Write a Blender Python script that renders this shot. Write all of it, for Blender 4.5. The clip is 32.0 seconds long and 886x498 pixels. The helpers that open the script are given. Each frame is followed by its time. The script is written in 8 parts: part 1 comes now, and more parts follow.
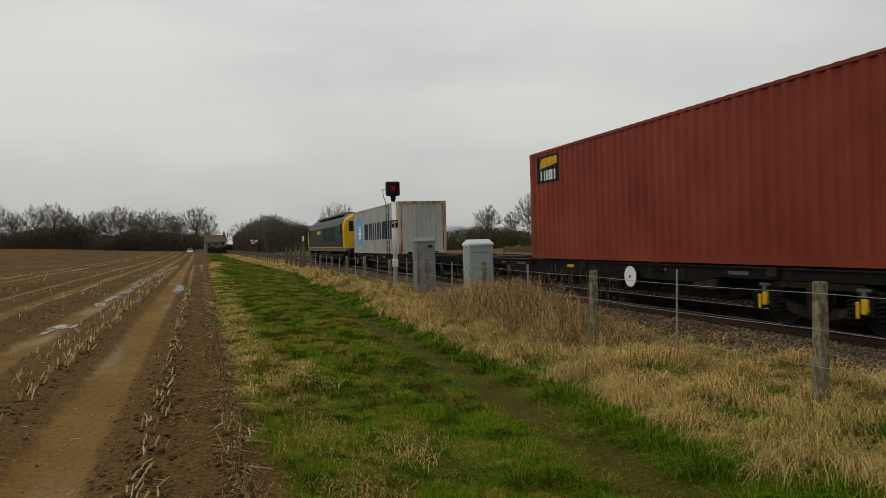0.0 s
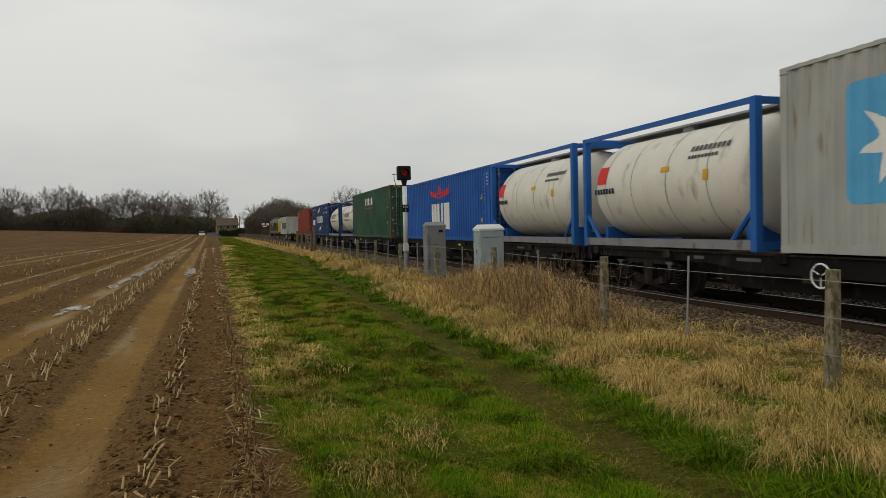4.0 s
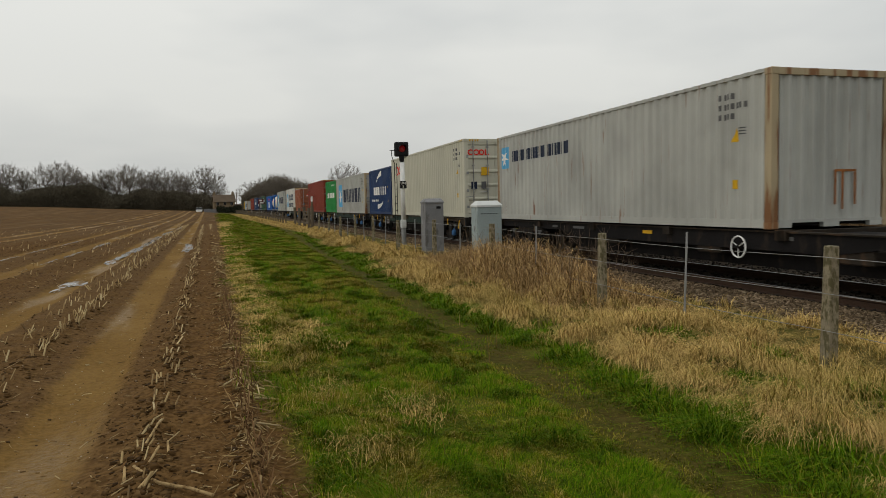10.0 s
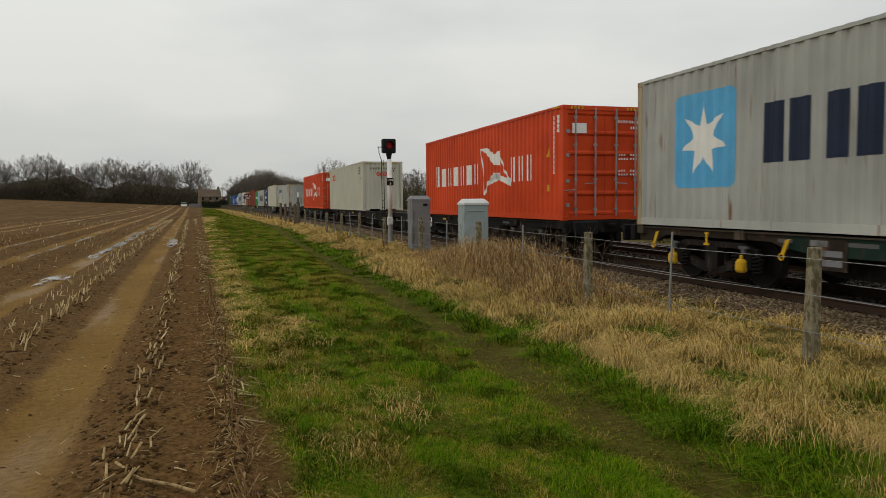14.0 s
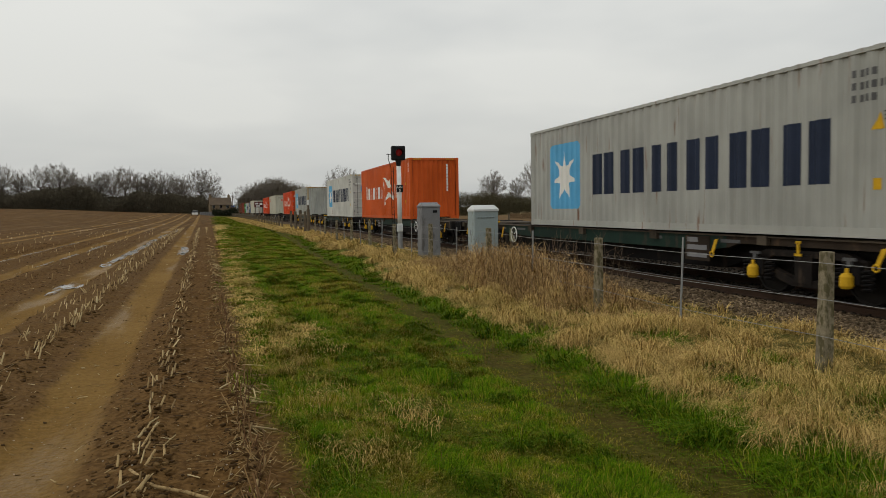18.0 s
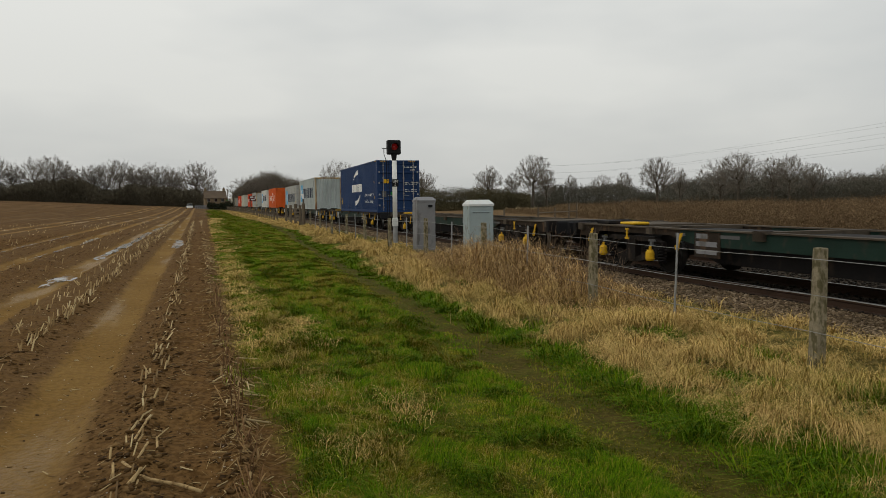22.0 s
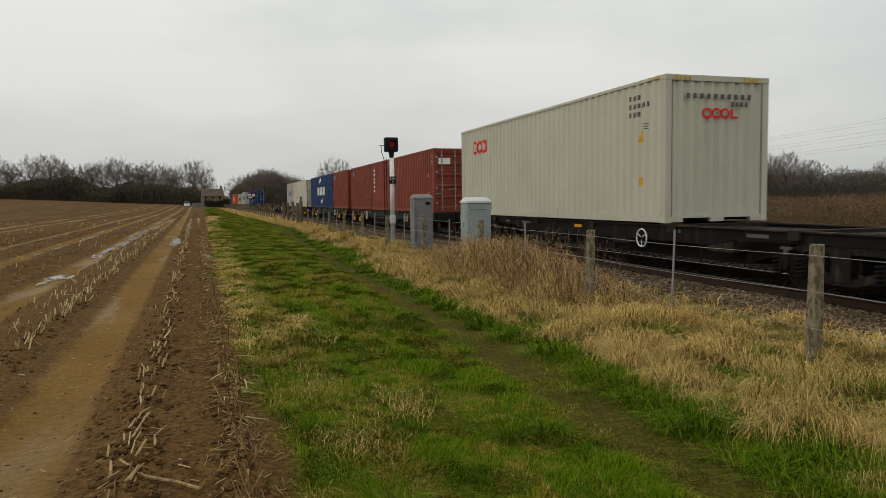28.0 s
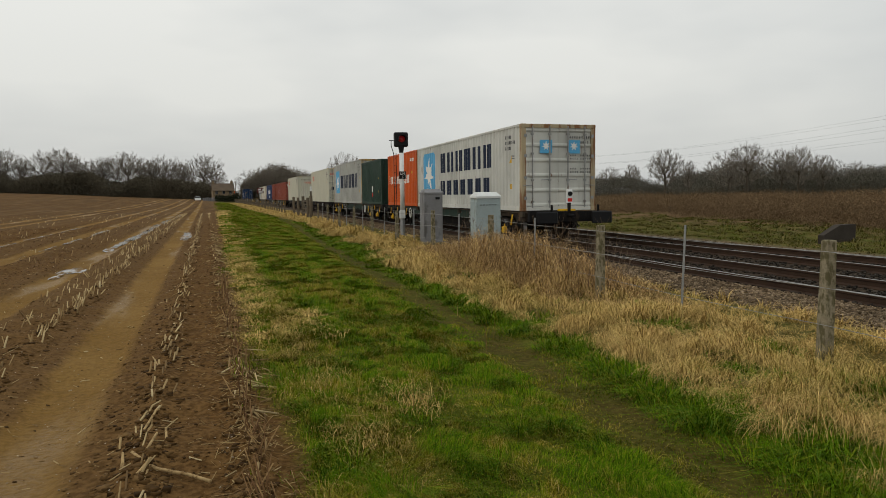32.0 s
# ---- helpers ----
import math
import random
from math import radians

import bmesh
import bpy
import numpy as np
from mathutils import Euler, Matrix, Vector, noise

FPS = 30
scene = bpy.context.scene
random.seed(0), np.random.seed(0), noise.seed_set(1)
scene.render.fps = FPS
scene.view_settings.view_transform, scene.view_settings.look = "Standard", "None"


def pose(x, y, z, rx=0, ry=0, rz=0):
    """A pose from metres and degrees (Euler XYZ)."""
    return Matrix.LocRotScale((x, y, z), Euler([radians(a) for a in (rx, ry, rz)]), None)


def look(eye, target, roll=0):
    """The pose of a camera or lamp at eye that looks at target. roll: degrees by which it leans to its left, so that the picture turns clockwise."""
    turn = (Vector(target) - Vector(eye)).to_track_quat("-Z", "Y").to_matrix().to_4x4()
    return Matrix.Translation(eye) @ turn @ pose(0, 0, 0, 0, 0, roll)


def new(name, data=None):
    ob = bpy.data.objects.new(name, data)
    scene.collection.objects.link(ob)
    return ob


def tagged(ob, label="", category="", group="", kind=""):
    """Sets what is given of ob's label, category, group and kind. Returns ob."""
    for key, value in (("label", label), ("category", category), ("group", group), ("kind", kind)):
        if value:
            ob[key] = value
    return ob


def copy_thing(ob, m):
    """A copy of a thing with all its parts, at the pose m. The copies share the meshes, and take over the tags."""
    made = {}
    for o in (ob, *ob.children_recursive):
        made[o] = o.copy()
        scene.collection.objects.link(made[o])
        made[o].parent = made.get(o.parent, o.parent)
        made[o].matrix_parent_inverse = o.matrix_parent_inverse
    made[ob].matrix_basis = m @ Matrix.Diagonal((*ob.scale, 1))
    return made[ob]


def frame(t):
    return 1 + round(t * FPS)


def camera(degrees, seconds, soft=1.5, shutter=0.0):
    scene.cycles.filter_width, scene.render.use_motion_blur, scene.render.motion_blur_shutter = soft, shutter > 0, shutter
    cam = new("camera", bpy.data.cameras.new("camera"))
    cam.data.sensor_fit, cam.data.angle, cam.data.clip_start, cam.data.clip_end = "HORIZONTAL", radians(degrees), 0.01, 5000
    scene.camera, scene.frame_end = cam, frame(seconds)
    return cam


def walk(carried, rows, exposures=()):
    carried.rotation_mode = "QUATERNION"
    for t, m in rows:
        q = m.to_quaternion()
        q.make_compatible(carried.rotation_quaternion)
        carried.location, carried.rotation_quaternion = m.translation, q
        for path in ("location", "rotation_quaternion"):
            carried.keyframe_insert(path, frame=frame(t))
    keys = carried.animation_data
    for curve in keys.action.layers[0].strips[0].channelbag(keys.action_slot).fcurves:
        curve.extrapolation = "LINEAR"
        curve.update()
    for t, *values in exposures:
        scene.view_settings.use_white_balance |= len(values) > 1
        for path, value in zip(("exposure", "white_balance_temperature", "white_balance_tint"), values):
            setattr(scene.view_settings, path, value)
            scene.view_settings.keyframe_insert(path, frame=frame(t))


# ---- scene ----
cam = camera(63.6, 32.0, soft=0.65, shutter=0.07)
# seconds, x, y, z, pitch, roll, yaw of a phone held still at eye height beside the field path
PATH = [
    (0,-0.004,-0.019,1.610,-0.57,1.72,-17.06), (0.5,0.006,-0.025,1.618,-0.81,1.37,-17.28), (1,-0.002,-0.015,1.611,-1.33,1.52,-17.07),
    (1.5,0.000,-0.016,1.615,-1.55,1.76,-17.25), (2,-0.000,-0.018,1.615,-1.46,1.90,-16.88), (2.5,-0.000,-0.013,1.613,-1.55,1.72,-16.70),
    (3,0.003,-0.012,1.615,-1.38,1.90,-16.57), (3.5,0.003,-0.012,1.610,-1.59,1.50,-16.39), (5.5,0.003,-0.022,1.609,-1.91,1.27,-15.96),
    (6,-0.002,-0.022,1.603,-1.77,1.23,-16.42), (6.5,-0.003,-0.016,1.608,-1.82,1.31,-15.68), (7,-0.005,-0.002,1.602,-2.44,1.22,-16.01),
    (7.5,-0.009,0.009,1.604,-2.55,0.93,-16.14), (8,-0.015,0.008,1.602,-2.72,0.77,-16.15), (8.5,-0.010,0.004,1.599,-2.86,0.60,-16.64),
    (9,-0.006,0.008,1.601,-3.00,0.71,-16.58), (9.5,-0.003,0.012,1.601,-3.38,1.06,-16.79), (10,0.006,0.010,1.600,-3.63,1.24,-16.38),
    (10.5,0.003,0.006,1.602,-3.12,1.05,-16.76), (11,0.000,0.009,1.599,-3.31,1.05,-16.86), (11.5,-0.006,0.013,1.600,-3.31,0.78,-17.37),
    (12,-0.001,0.009,1.599,-3.16,1.02,-16.98), (12.5,-0.002,0.014,1.604,-3.63,0.76,-17.35), (13,0.007,0.011,1.599,-3.84,0.54,-17.46),
    (13.5,0.001,0.013,1.596,-3.81,0.51,-17.60), (14,0.003,0.015,1.601,-3.85,0.58,-17.44), (14.5,0.001,0.015,1.600,-3.70,0.65,-16.98),
    (16.5,-0.004,0.012,1.600,-3.39,0.75,-16.90), (17,-0.003,0.005,1.598,-3.10,0.76,-16.43), (17.5,-0.004,0.006,1.598,-3.27,0.58,-16.53),
    (18,-0.005,0.005,1.603,-3.32,0.99,-16.68), (18.5,-0.001,0.004,1.598,-3.56,1.01,-16.59), (19,-0.000,0.004,1.597,-3.46,0.81,-16.88),
    (19.5,-0.006,0.006,1.596,-3.58,0.42,-17.48), (20,-0.004,0.007,1.598,-3.59,0.44,-17.17), (20.5,-0.004,0.006,1.595,-3.36,0.60,-16.89),
    (21,-0.002,0.008,1.594,-3.38,0.63,-17.00), (21.5,-0.005,0.007,1.598,-3.61,0.51,-17.15), (22,0.001,0.008,1.596,-3.74,0.64,-17.04),
    (22.5,-0.002,0.006,1.595,-3.69,0.76,-16.97), (23,0.003,-0.002,1.594,-3.75,0.80,-16.88), (23.5,0.008,-0.001,1.594,-4.12,1.03,-16.54),
    (24,0.012,-0.004,1.594,-4.02,1.19,-16.04), (24.5,0.005,-0.002,1.594,-4.14,0.96,-16.37), (26.5,0.005,0.010,1.592,-4.27,0.74,-16.67),
    (27,0.000,0.007,1.592,-4.11,0.38,-16.85), (27.5,-0.004,0.006,1.594,-4.06,0.45,-17.36), (28,0.003,0.002,1.595,-3.96,0.76,-17.23),
    (28.5,0.003,-0.005,1.594,-4.10,0.66,-17.04), (29,0.008,-0.006,1.597,-4.15,0.86,-17.21), (29.5,0.011,-0.013,1.592,-4.07,0.80,-16.73),
    (30,0.005,-0.015,1.593,-4.09,0.61,-16.47), (30.5,0.006,-0.008,1.596,-4.13,0.56,-16.80), (31,0.000,-0.006,1.593,-4.03,0.39,-17.11),
    (31.5,0.004,-0.008,1.591,-4.19,0.42,-16.77), (32,0.003,-0.002,1.595,-4.35,0.67,-16.45),
]
walk(cam, [(t, pose(x, y, z, 90 + p, r, w)) for t, x, y, z, p, r, w in PATH],
     [(0, -0.18), (1, -0.06), (3, -0.10), (6, -0.1), (9, -0.02), (14, 0.0), (17, -0.04), (19.6, 0.02), (20.6, 0.06), (22, -0.04), (24, -0.04), (27, 0.09), (28.2, 0.03), (30.2, 0.03), (31, 0.12), (32, 0.06)])
# ---- world and light: a flat overcast winter sky, brighter in the west ----
SUN_EL, SUN_AZ = radians(30), radians(278)
world = bpy.data.worlds.new("overcast_sky")
scene.world = world
world.use_nodes = True
wt = world.node_tree
wt.nodes.clear()
w_out = wt.nodes.new("ShaderNodeOutputWorld")
w_bg = wt.nodes.new("ShaderNodeBackground")
w_sky = wt.nodes.new("ShaderNodeTexSky")
w_sky.sky_type, w_sky.sun_disc = "NISHITA", False
w_sky.sun_elevation, w_sky.sun_rotation = SUN_EL, SUN_AZ
w_sky.dust_density = 4.0
w_co = wt.nodes.new("ShaderNodeTexCoord")
w_map = wt.nodes.new("ShaderNodeMapping")
w_map.inputs["Scale"].default_value = (1.0, 1.0, 3.2)
w_n = wt.nodes.new("ShaderNodeTexNoise")
w_n.inputs["Scale"].default_value, w_n.inputs["Detail"].default_value = 1.7, 4.0
w_ramp = wt.nodes.new("ShaderNodeValToRGB")
w_ramp.color_ramp.elements[0].position, w_ramp.color_ramp.elements[0].color = 0.36, (0.555, 0.572, 0.565, 1)
w_ramp.color_ramp.elements[1].position, w_ramp.color_ramp.elements[1].color = 0.66, (0.750, 0.752, 0.715, 1)
w_scale = wt.nodes.new("ShaderNodeVectorMath")
w_scale.operation = "SCALE"
w_scale.inputs["Scale"].default_value = 0.1
w_mix = wt.nodes.new("ShaderNodeMix")
w_mix.data_type = "RGBA"
w_mix.inputs["Factor"].default_value = 0.93
wt.links.new(w_co.outputs["Generated"], w_map.inputs["Vector"])
wt.links.new(w_map.outputs["Vector"], w_n.inputs["Vector"])
wt.links.new(w_n.outputs["Fac"], w_ramp.inputs["Fac"])
wt.links.new(w_sky.outputs["Color"], w_scale.inputs[0])
wt.links.new(w_scale.outputs["Vector"], w_mix.inputs["A"])
wt.links.new(w_ramp.outputs["Color"], w_mix.inputs["B"])
# an overcast sky grows brighter towards the zenith
w_sep = wt.nodes.new("ShaderNodeSeparateXYZ")
w_grad = wt.nodes.new("ShaderNodeMapRange")
w_grad.inputs["From Min"].default_value, w_grad.inputs["From Max"].default_value = 0.0, 1.0
w_grad.inputs["To Min"].default_value, w_grad.inputs["To Max"].default_value = 0.90, 1.66
w_mul = wt.nodes.new("ShaderNodeVectorMath")
w_mul.operation = "SCALE"
wt.links.new(w_co.outputs["Generated"], w_sep.inputs[0])
wt.links.new(w_sep.outputs["Z"], w_grad.inputs["Value"])
wt.links.new(w_mix.outputs["Result"], w_mul.inputs[0])
wt.links.new(w_grad.outputs["Result"], w_mul.inputs["Scale"])
wt.links.new(w_mul.outputs["Vector"], w_bg.inputs["Color"])
wt.links.new(w_bg.outputs["Background"], w_out.inputs["Surface"])
w_bg.inputs["Strength"].default_value = 1.0
sun = new("sun", bpy.data.lights.new("sun", "SUN"))
sun.data.energy, sun.data.angle, sun.data.color = 0.38, radians(50), (1.0, 0.95, 0.86)
sun.matrix_basis = look((60 * math.sin(SUN_AZ), 60 * math.cos(SUN_AZ), 60 * math.tan(SUN_EL)), (0, 0, 0))


# ---- materials ----
def nodes_of(name):
    m = bpy.data.materials.new(name)
    m.use_nodes = True
    t = m.node_tree
    return m, t, t.nodes["Principled BSDF"]


def noise_node(t, co, scale, detail=4.0, stretch=(1, 1, 1)):
    n = t.nodes.new("ShaderNodeTexNoise")
    n.inputs["Scale"].default_value, n.inputs["Detail"].default_value = scale, detail
    if stretch != (1, 1, 1):
        mp = t.nodes.new("ShaderNodeMapping")
        mp.inputs["Scale"].default_value = stretch
        t.links.new(co, mp.inputs["Vector"])
        co = mp.outputs["Vector"]
    t.links.new(co, n.inputs["Vector"])
    return n.outputs["Fac"]


def ramp_node(t, fac, stops):
    r = t.nodes.new("ShaderNodeValToRGB")
    el = r.color_ramp.elements
    while len(el) < len(stops):
        el.new(0.5)
    for e, (p, c) in zip(el, stops):
        e.position, e.color = p, (*c[:3], 1)
    t.links.new(fac, r.inputs["Fac"])
    return r.outputs["Color"]


def mix_node(t, fac, a, b):
    n = t.nodes.new("ShaderNodeMix")
    n.data_type = "RGBA"
    for sock, v in (("Factor", fac), ("A", a), ("B", b)):
        if isinstance(v, (int, float)):
            n.inputs[sock].default_value = v
        elif isinstance(v, tuple):
            n.inputs[sock].default_value = (*v[:3], 1)
        else:
            t.links.new(v, n.inputs[sock])
    return n.outputs["Result"]


def bump_node(t, bsdf, height, strength, distance):
    b = t.nodes.new("ShaderNodeBump")
    b.inputs["Strength"].default_value, b.inputs["Distance"].default_value = strength, distance
    t.links.new(height, b.inputs["Height"])
    t.links.new(b.outputs["Normal"], bsdf.inputs["Normal"])


def coords(t, kind="Object"):
    return t.nodes.new("ShaderNodeTexCoord").outputs[kind]


def plain(name, col, rough=0.6, metal=0.0, vary=0.25, scale=3.0, fine=40.0, bump=0.15, dirt=None, dirt_at=0.62):
    """A painted, cast or woven surface: broad patches, fine grain and, where given, dirt."""
    m, t, b = nodes_of(name)
    co = coords(t)
    big = noise_node(t, co, scale)
    small = noise_node(t, co, fine, 6.0)
    dark = tuple(c * (1 - vary) for c in col)
    light = tuple(min(1, c * (1 + vary * 0.6)) for c in col)
    c = mix_node(t, 0.35, ramp_node(t, big, [(0.3, dark), (0.7, light)]), ramp_node(t, small, [(0.3, dark), (0.7, light)]))
    if dirt:
        d = noise_node(t, co, scale * 2.3, 8.0, (1, 1, 0.45))
        c = mix_node(t, ramp_node(t, d, [(dirt_at - 0.06, (0, 0, 0)), (dirt_at + 0.08, (1, 1, 1))]), c, dirt)
    t.links.new(c, b.inputs["Base Color"])
    b.inputs["Roughness"].default_value, b.inputs["Metallic"].default_value = rough, metal
    b.inputs["Specular IOR Level"].default_value = 0.12
    bump_node(t, b, small, bump, 0.01)
    return m


def paint(name, col, rust=0.0, grime=0.22, rough=0.5):
    """Weathered container paint: chalky fading, rain streaks and rust that runs down."""
    m, t, b = nodes_of(name)
    co = coords(t)
    big = noise_node(t, co, 0.7, 3.0)
    streak = noise_node(t, co, 2.2, 6.0, (3, 3, 0.16))
    fine = noise_node(t, co, 30.0, 4.0)
    dark = tuple(c * (0.80 if grime > 0.15 else 0.93) for c in col)
    light = tuple(min(1, c * (1.12 if grime > 0.15 else 1.04) + 0.006) for c in col)
    c = ramp_node(t, big, [(0.3, dark), (0.7, light)])
    c = mix_node(t, ramp_node(t, streak, [(0.52, (0, 0, 0)), (0.78, (grime, grime, grime))]), c, tuple(x * 0.45 + 0.01 for x in col))
    if rust:
        spots = noise_node(t, co, 1.6, 9.0, (5.5, 5.5, 0.5))
        lo = 0.72 - 0.16 * rust
        c = mix_node(t, ramp_node(t, spots, [(lo, (0, 0, 0)), (lo + 0.1, (0.85, 0.85, 0.85))]), c, (0.17, 0.065, 0.022))
    info = t.nodes.new("ShaderNodeObjectInfo")
    hsv = t.nodes.new("ShaderNodeHueSaturation")
    mr = t.nodes.new("ShaderNodeMapRange")
    mr.inputs["To Min"].default_value, mr.inputs["To Max"].default_value = 0.94, 1.06
    t.links.new(info.outputs["Random"], mr.inputs["Value"])
    t.links.new(mr.outputs["Result"], hsv.inputs["Value"])
    t.links.new(c, hsv.inputs["Color"])
    t.links.new(hsv.outputs["Color"], b.inputs["Base Color"])
    b.inputs["Roughness"].default_value = rough
    b.inputs["Specular IOR Level"].default_value = 0.1
    bump_node(t, b, fine, 0.08, 0.01)
    return m


def island(name, stops, rough=0.75, spread=0.0):
    """Foliage and stones in one mesh: each piece takes its own colour."""
    m, t, b = nodes_of(name)
    g = t.nodes.new("ShaderNodeNewGeometry")
    c = ramp_node(t, g.outputs["Random Per Island"], stops)
    co = coords(t)
    n = noise_node(t, co, 0.9, 3.0)
    c = mix_node(t, ramp_node(t, n, [(0.35, (0, 0, 0)), (0.7, (0.45, 0.45, 0.45))]), c, tuple(x * 0.6 for x in stops[0][1]))
    t.links.new(c, b.inputs["Base Color"])
    b.inputs["Roughness"].default_value = rough
    b.inputs["Specular IOR Level"].default_value = 0.08
    return m


M = {}
# black steel and bogie colours include the shadow below the containers
M["steel_dark"] = plain("wagon_black", (0.010, 0.009, 0.009), 0.8, 0.0, 0.45, 2.0, 25, 0.3, (0.030, 0.022, 0.016))
M["steel_brown"] = plain("wagon_brown", (0.034, 0.025, 0.018), 0.85, 0.0, 0.4, 2.0, 25, 0.3, (0.10, 0.06, 0.035))
M["bogie"] = plain("bogie_grime", (0.015, 0.012, 0.010), 0.8, 0.0, 0.4, 3.0, 25, 0.3, (0.045, 0.032, 0.022))
M["sill_green"] = plain("wagon_green", (0.012, 0.030, 0.022), 0.6, 0.0, 0.3, 2.0, 25, 0.2, (0.045, 0.035, 0.025))
M["deck"] = plain("wagon_deck", (0.078, 0.062, 0.045), 0.9, 0.0, 0.4, 1.5, 30, 0.3, (0.03, 0.025, 0.02))
M["tread"] = plain("polished_tread", (0.42, 0.42, 0.42), 0.3, 1.0, 0.1, 6, 40, 0.02)
# deck of the black wagons, its colour darkened for container shadow
M["deck_dark"] = plain("wagon_deck_shaded", (0.026, 0.021, 0.016), 0.9, 0.0, 0.4, 1.5, 30, 0.3, (0.070, 0.043, 0.025))
M["wheel"] = plain("wheel_steel", (0.018, 0.016, 0.014), 0.6, 0.3, 0.3, 6, 40, 0.2)
M["yellow"] = plain("safety_yellow", (0.58, 0.34, 0.018), 0.6, 0.0, 0.2, 5, 40, 0.1)
M["blue_cap"] = plain("blue_cap", (0.05, 0.14, 0.30), 0.6, 0.0, 0.2, 5, 40, 0.1)
M["white_paint"] = plain("white_paint", (0.72, 0.72, 0.70), 0.55, 0.0, 0.12, 4, 40, 0.1)
M["black_paint"] = plain("black_paint", (0.012, 0.012, 0.013), 0.55, 0.0, 0.2, 4, 40, 0.1)
M["navy"] = plain("navy_lettering", (0.018, 0.026, 0.05), 0.5, 0.0, 0.25, 2, 30, 0.1)
M["star_blue"] = plain("sky_blue_panel", (0.10, 0.36, 0.60), 0.5, 0.0, 0.12, 3, 30, 0.1)
M["logo_white"] = plain("white_lettering", (0.74, 0.73, 0.68), 0.5, 0.0, 0.12, 3, 30, 0.1)
M["logo_red"] = plain("red_lettering", (0.62, 0.03, 0.02), 0.5, 0.0, 0.12, 3, 30, 0.1)
M["dim_grey"] = plain("worn_stencil", (0.10, 0.10, 0.10), 0.6, 0.0, 0.2, 3, 30, 0.1)
M["galv"] = plain("galvanised_steel", (0.28, 0.285, 0.285), 0.5, 0.4, 0.2, 4, 40, 0.1)
M["bar_grey"] = plain("weathered_bar", (0.27, 0.27, 0.26), 0.6, 0.1, 0.3, 4, 40, 0.1, (0.12, 0.07, 0.04), 0.62)
M["rust_stain"] = plain("rust_stain", (0.26, 0.10, 0.03), 0.9, 0.0, 0.4, 6, 40, 0.3)
M["concrete"] = plain("weathered_concrete", (0.235, 0.200, 0.135), 0.95, 0.0, 0.5, 11, 55, 1.0, (0.095, 0.083, 0.042), 0.53)
M["wire"] = plain("fence_wire", (0.26, 0.26, 0.25), 0.5, 0.3, 0.2, 4, 40, 0.0)
M["wood"] = plain("weathered_wood", (0.13, 0.105, 0.075), 0.9, 0.0, 0.3, 6, 50, 0.4)
M["cab_grey"] = plain("grey_cabinet", (0.20, 0.20, 0.205), 0.6, 0.0, 0.18, 2, 30, 0.15, (0.11, 0.105, 0.10), 0.6)
M["cab_green"] = plain("pale_cabinet", (0.29, 0.345, 0.345), 0.55, 0.0, 0.12, 2, 30, 0.12, (0.2, 0.22, 0.2), 0.64)
M["cab_roof"] = plain("pale_roof", (0.56, 0.575, 0.56), 0.5, 0.0, 0.12, 2, 30, 0.12)
M["brick"] = plain("old_brick", (0.20, 0.148, 0.092), 0.9, 0.0, 0.25, 0.5, 8, 0.2)
M["tile"] = plain("roof_tile", (0.105, 0.078, 0.054), 0.9, 0.0, 0.25, 0.5, 8, 0.2)
M["bark"] = plain("bark", (0.085, 0.072, 0.056), 0.95, 0.0, 0.3, 2, 14, 0.5)
# twig tone is lightened to stand for haze over the distant trees
M["twig"] = plain("twigs", (0.172, 0.148, 0.120), 0.95, 0.0, 0.2, 2, 14, 0.0)
M["rail_side"] = plain("rusty_rail", (0.050, 0.030, 0.020), 0.8, 0.2, 0.3, 3, 40, 0.3)
M["rail_top"] = plain("shiny_rail_head", (0.22, 0.21, 0.20), 0.5, 1.0, 0.1, 3, 40, 0.02)
# sleeper tone is darkened for the shade beneath the train
M["sleeper"] = plain("concrete_sleeper", (0.045, 0.037, 0.030), 0.9, 0.0, 0.3, 3, 30, 0.4)
M["tank_white"] = plain("tank_cladding", (0.66, 0.63, 0.54), 0.45, 0.0, 0.12, 1.2, 20, 0.05, (0.40, 0.37, 0.31), 0.64)
M["frame_blue"] = plain("blue_tank_frame", (0.016, 0.045, 0.125), 0.5, 0.0, 0.25, 2, 30, 0.1)
M["loco_green"] = plain("loco_green", (0.018, 0.028, 0.022), 0.45, 0.0, 0.25, 2, 30, 0.1)
M["loco_grey"] = plain("loco_roof", (0.13, 0.13, 0.127), 0.6, 0.0, 0.3, 2, 30, 0.1)
m_, t_, b_ = nodes_of("dark_glass")
b_.inputs["Base Color"].default_value, b_.inputs["Roughness"].default_value = (0.01, 0.012, 0.014, 1), 0.08
M["glass"] = m_
m_, t_, b_ = nodes_of("red_aspect")
b_.inputs["Base Color"].default_value = (0.12, 0.008, 0.008, 1)
b_.inputs["Emission Color"].default_value, b_.inputs["Emission Strength"].default_value = (1.0, 0.03, 0.03, 1), 0.05
M["red_lamp"] = m_
m_, t_, b_ = nodes_of("puddle_water")
sheet = noise_node(t_, coords(t_), 5.0, 5.0, (1, 0.35, 1))
t_.links.new(mix_node(t_, ramp_node(t_, sheet, [(0.50, (0, 0, 0)), (0.58, (1, 1, 1))]), (0.06, 0.045, 0.025), (0.16, 0.095, 0.036)), b_.inputs["Base Color"])
t_.links.new(ramp_node(t_, sheet, [(0.50, (0.10, 0.10, 0.10)), (0.60, (0.75, 0.75, 0.75))]), b_.inputs["Roughness"])
t_.links.new(ramp_node(t_, sheet, [(0.52, (0.5, 0.5, 0.5)), (0.60, (0.08, 0.08, 0.08))]), b_.inputs["Specular IOR Level"])
M["water"] = m_
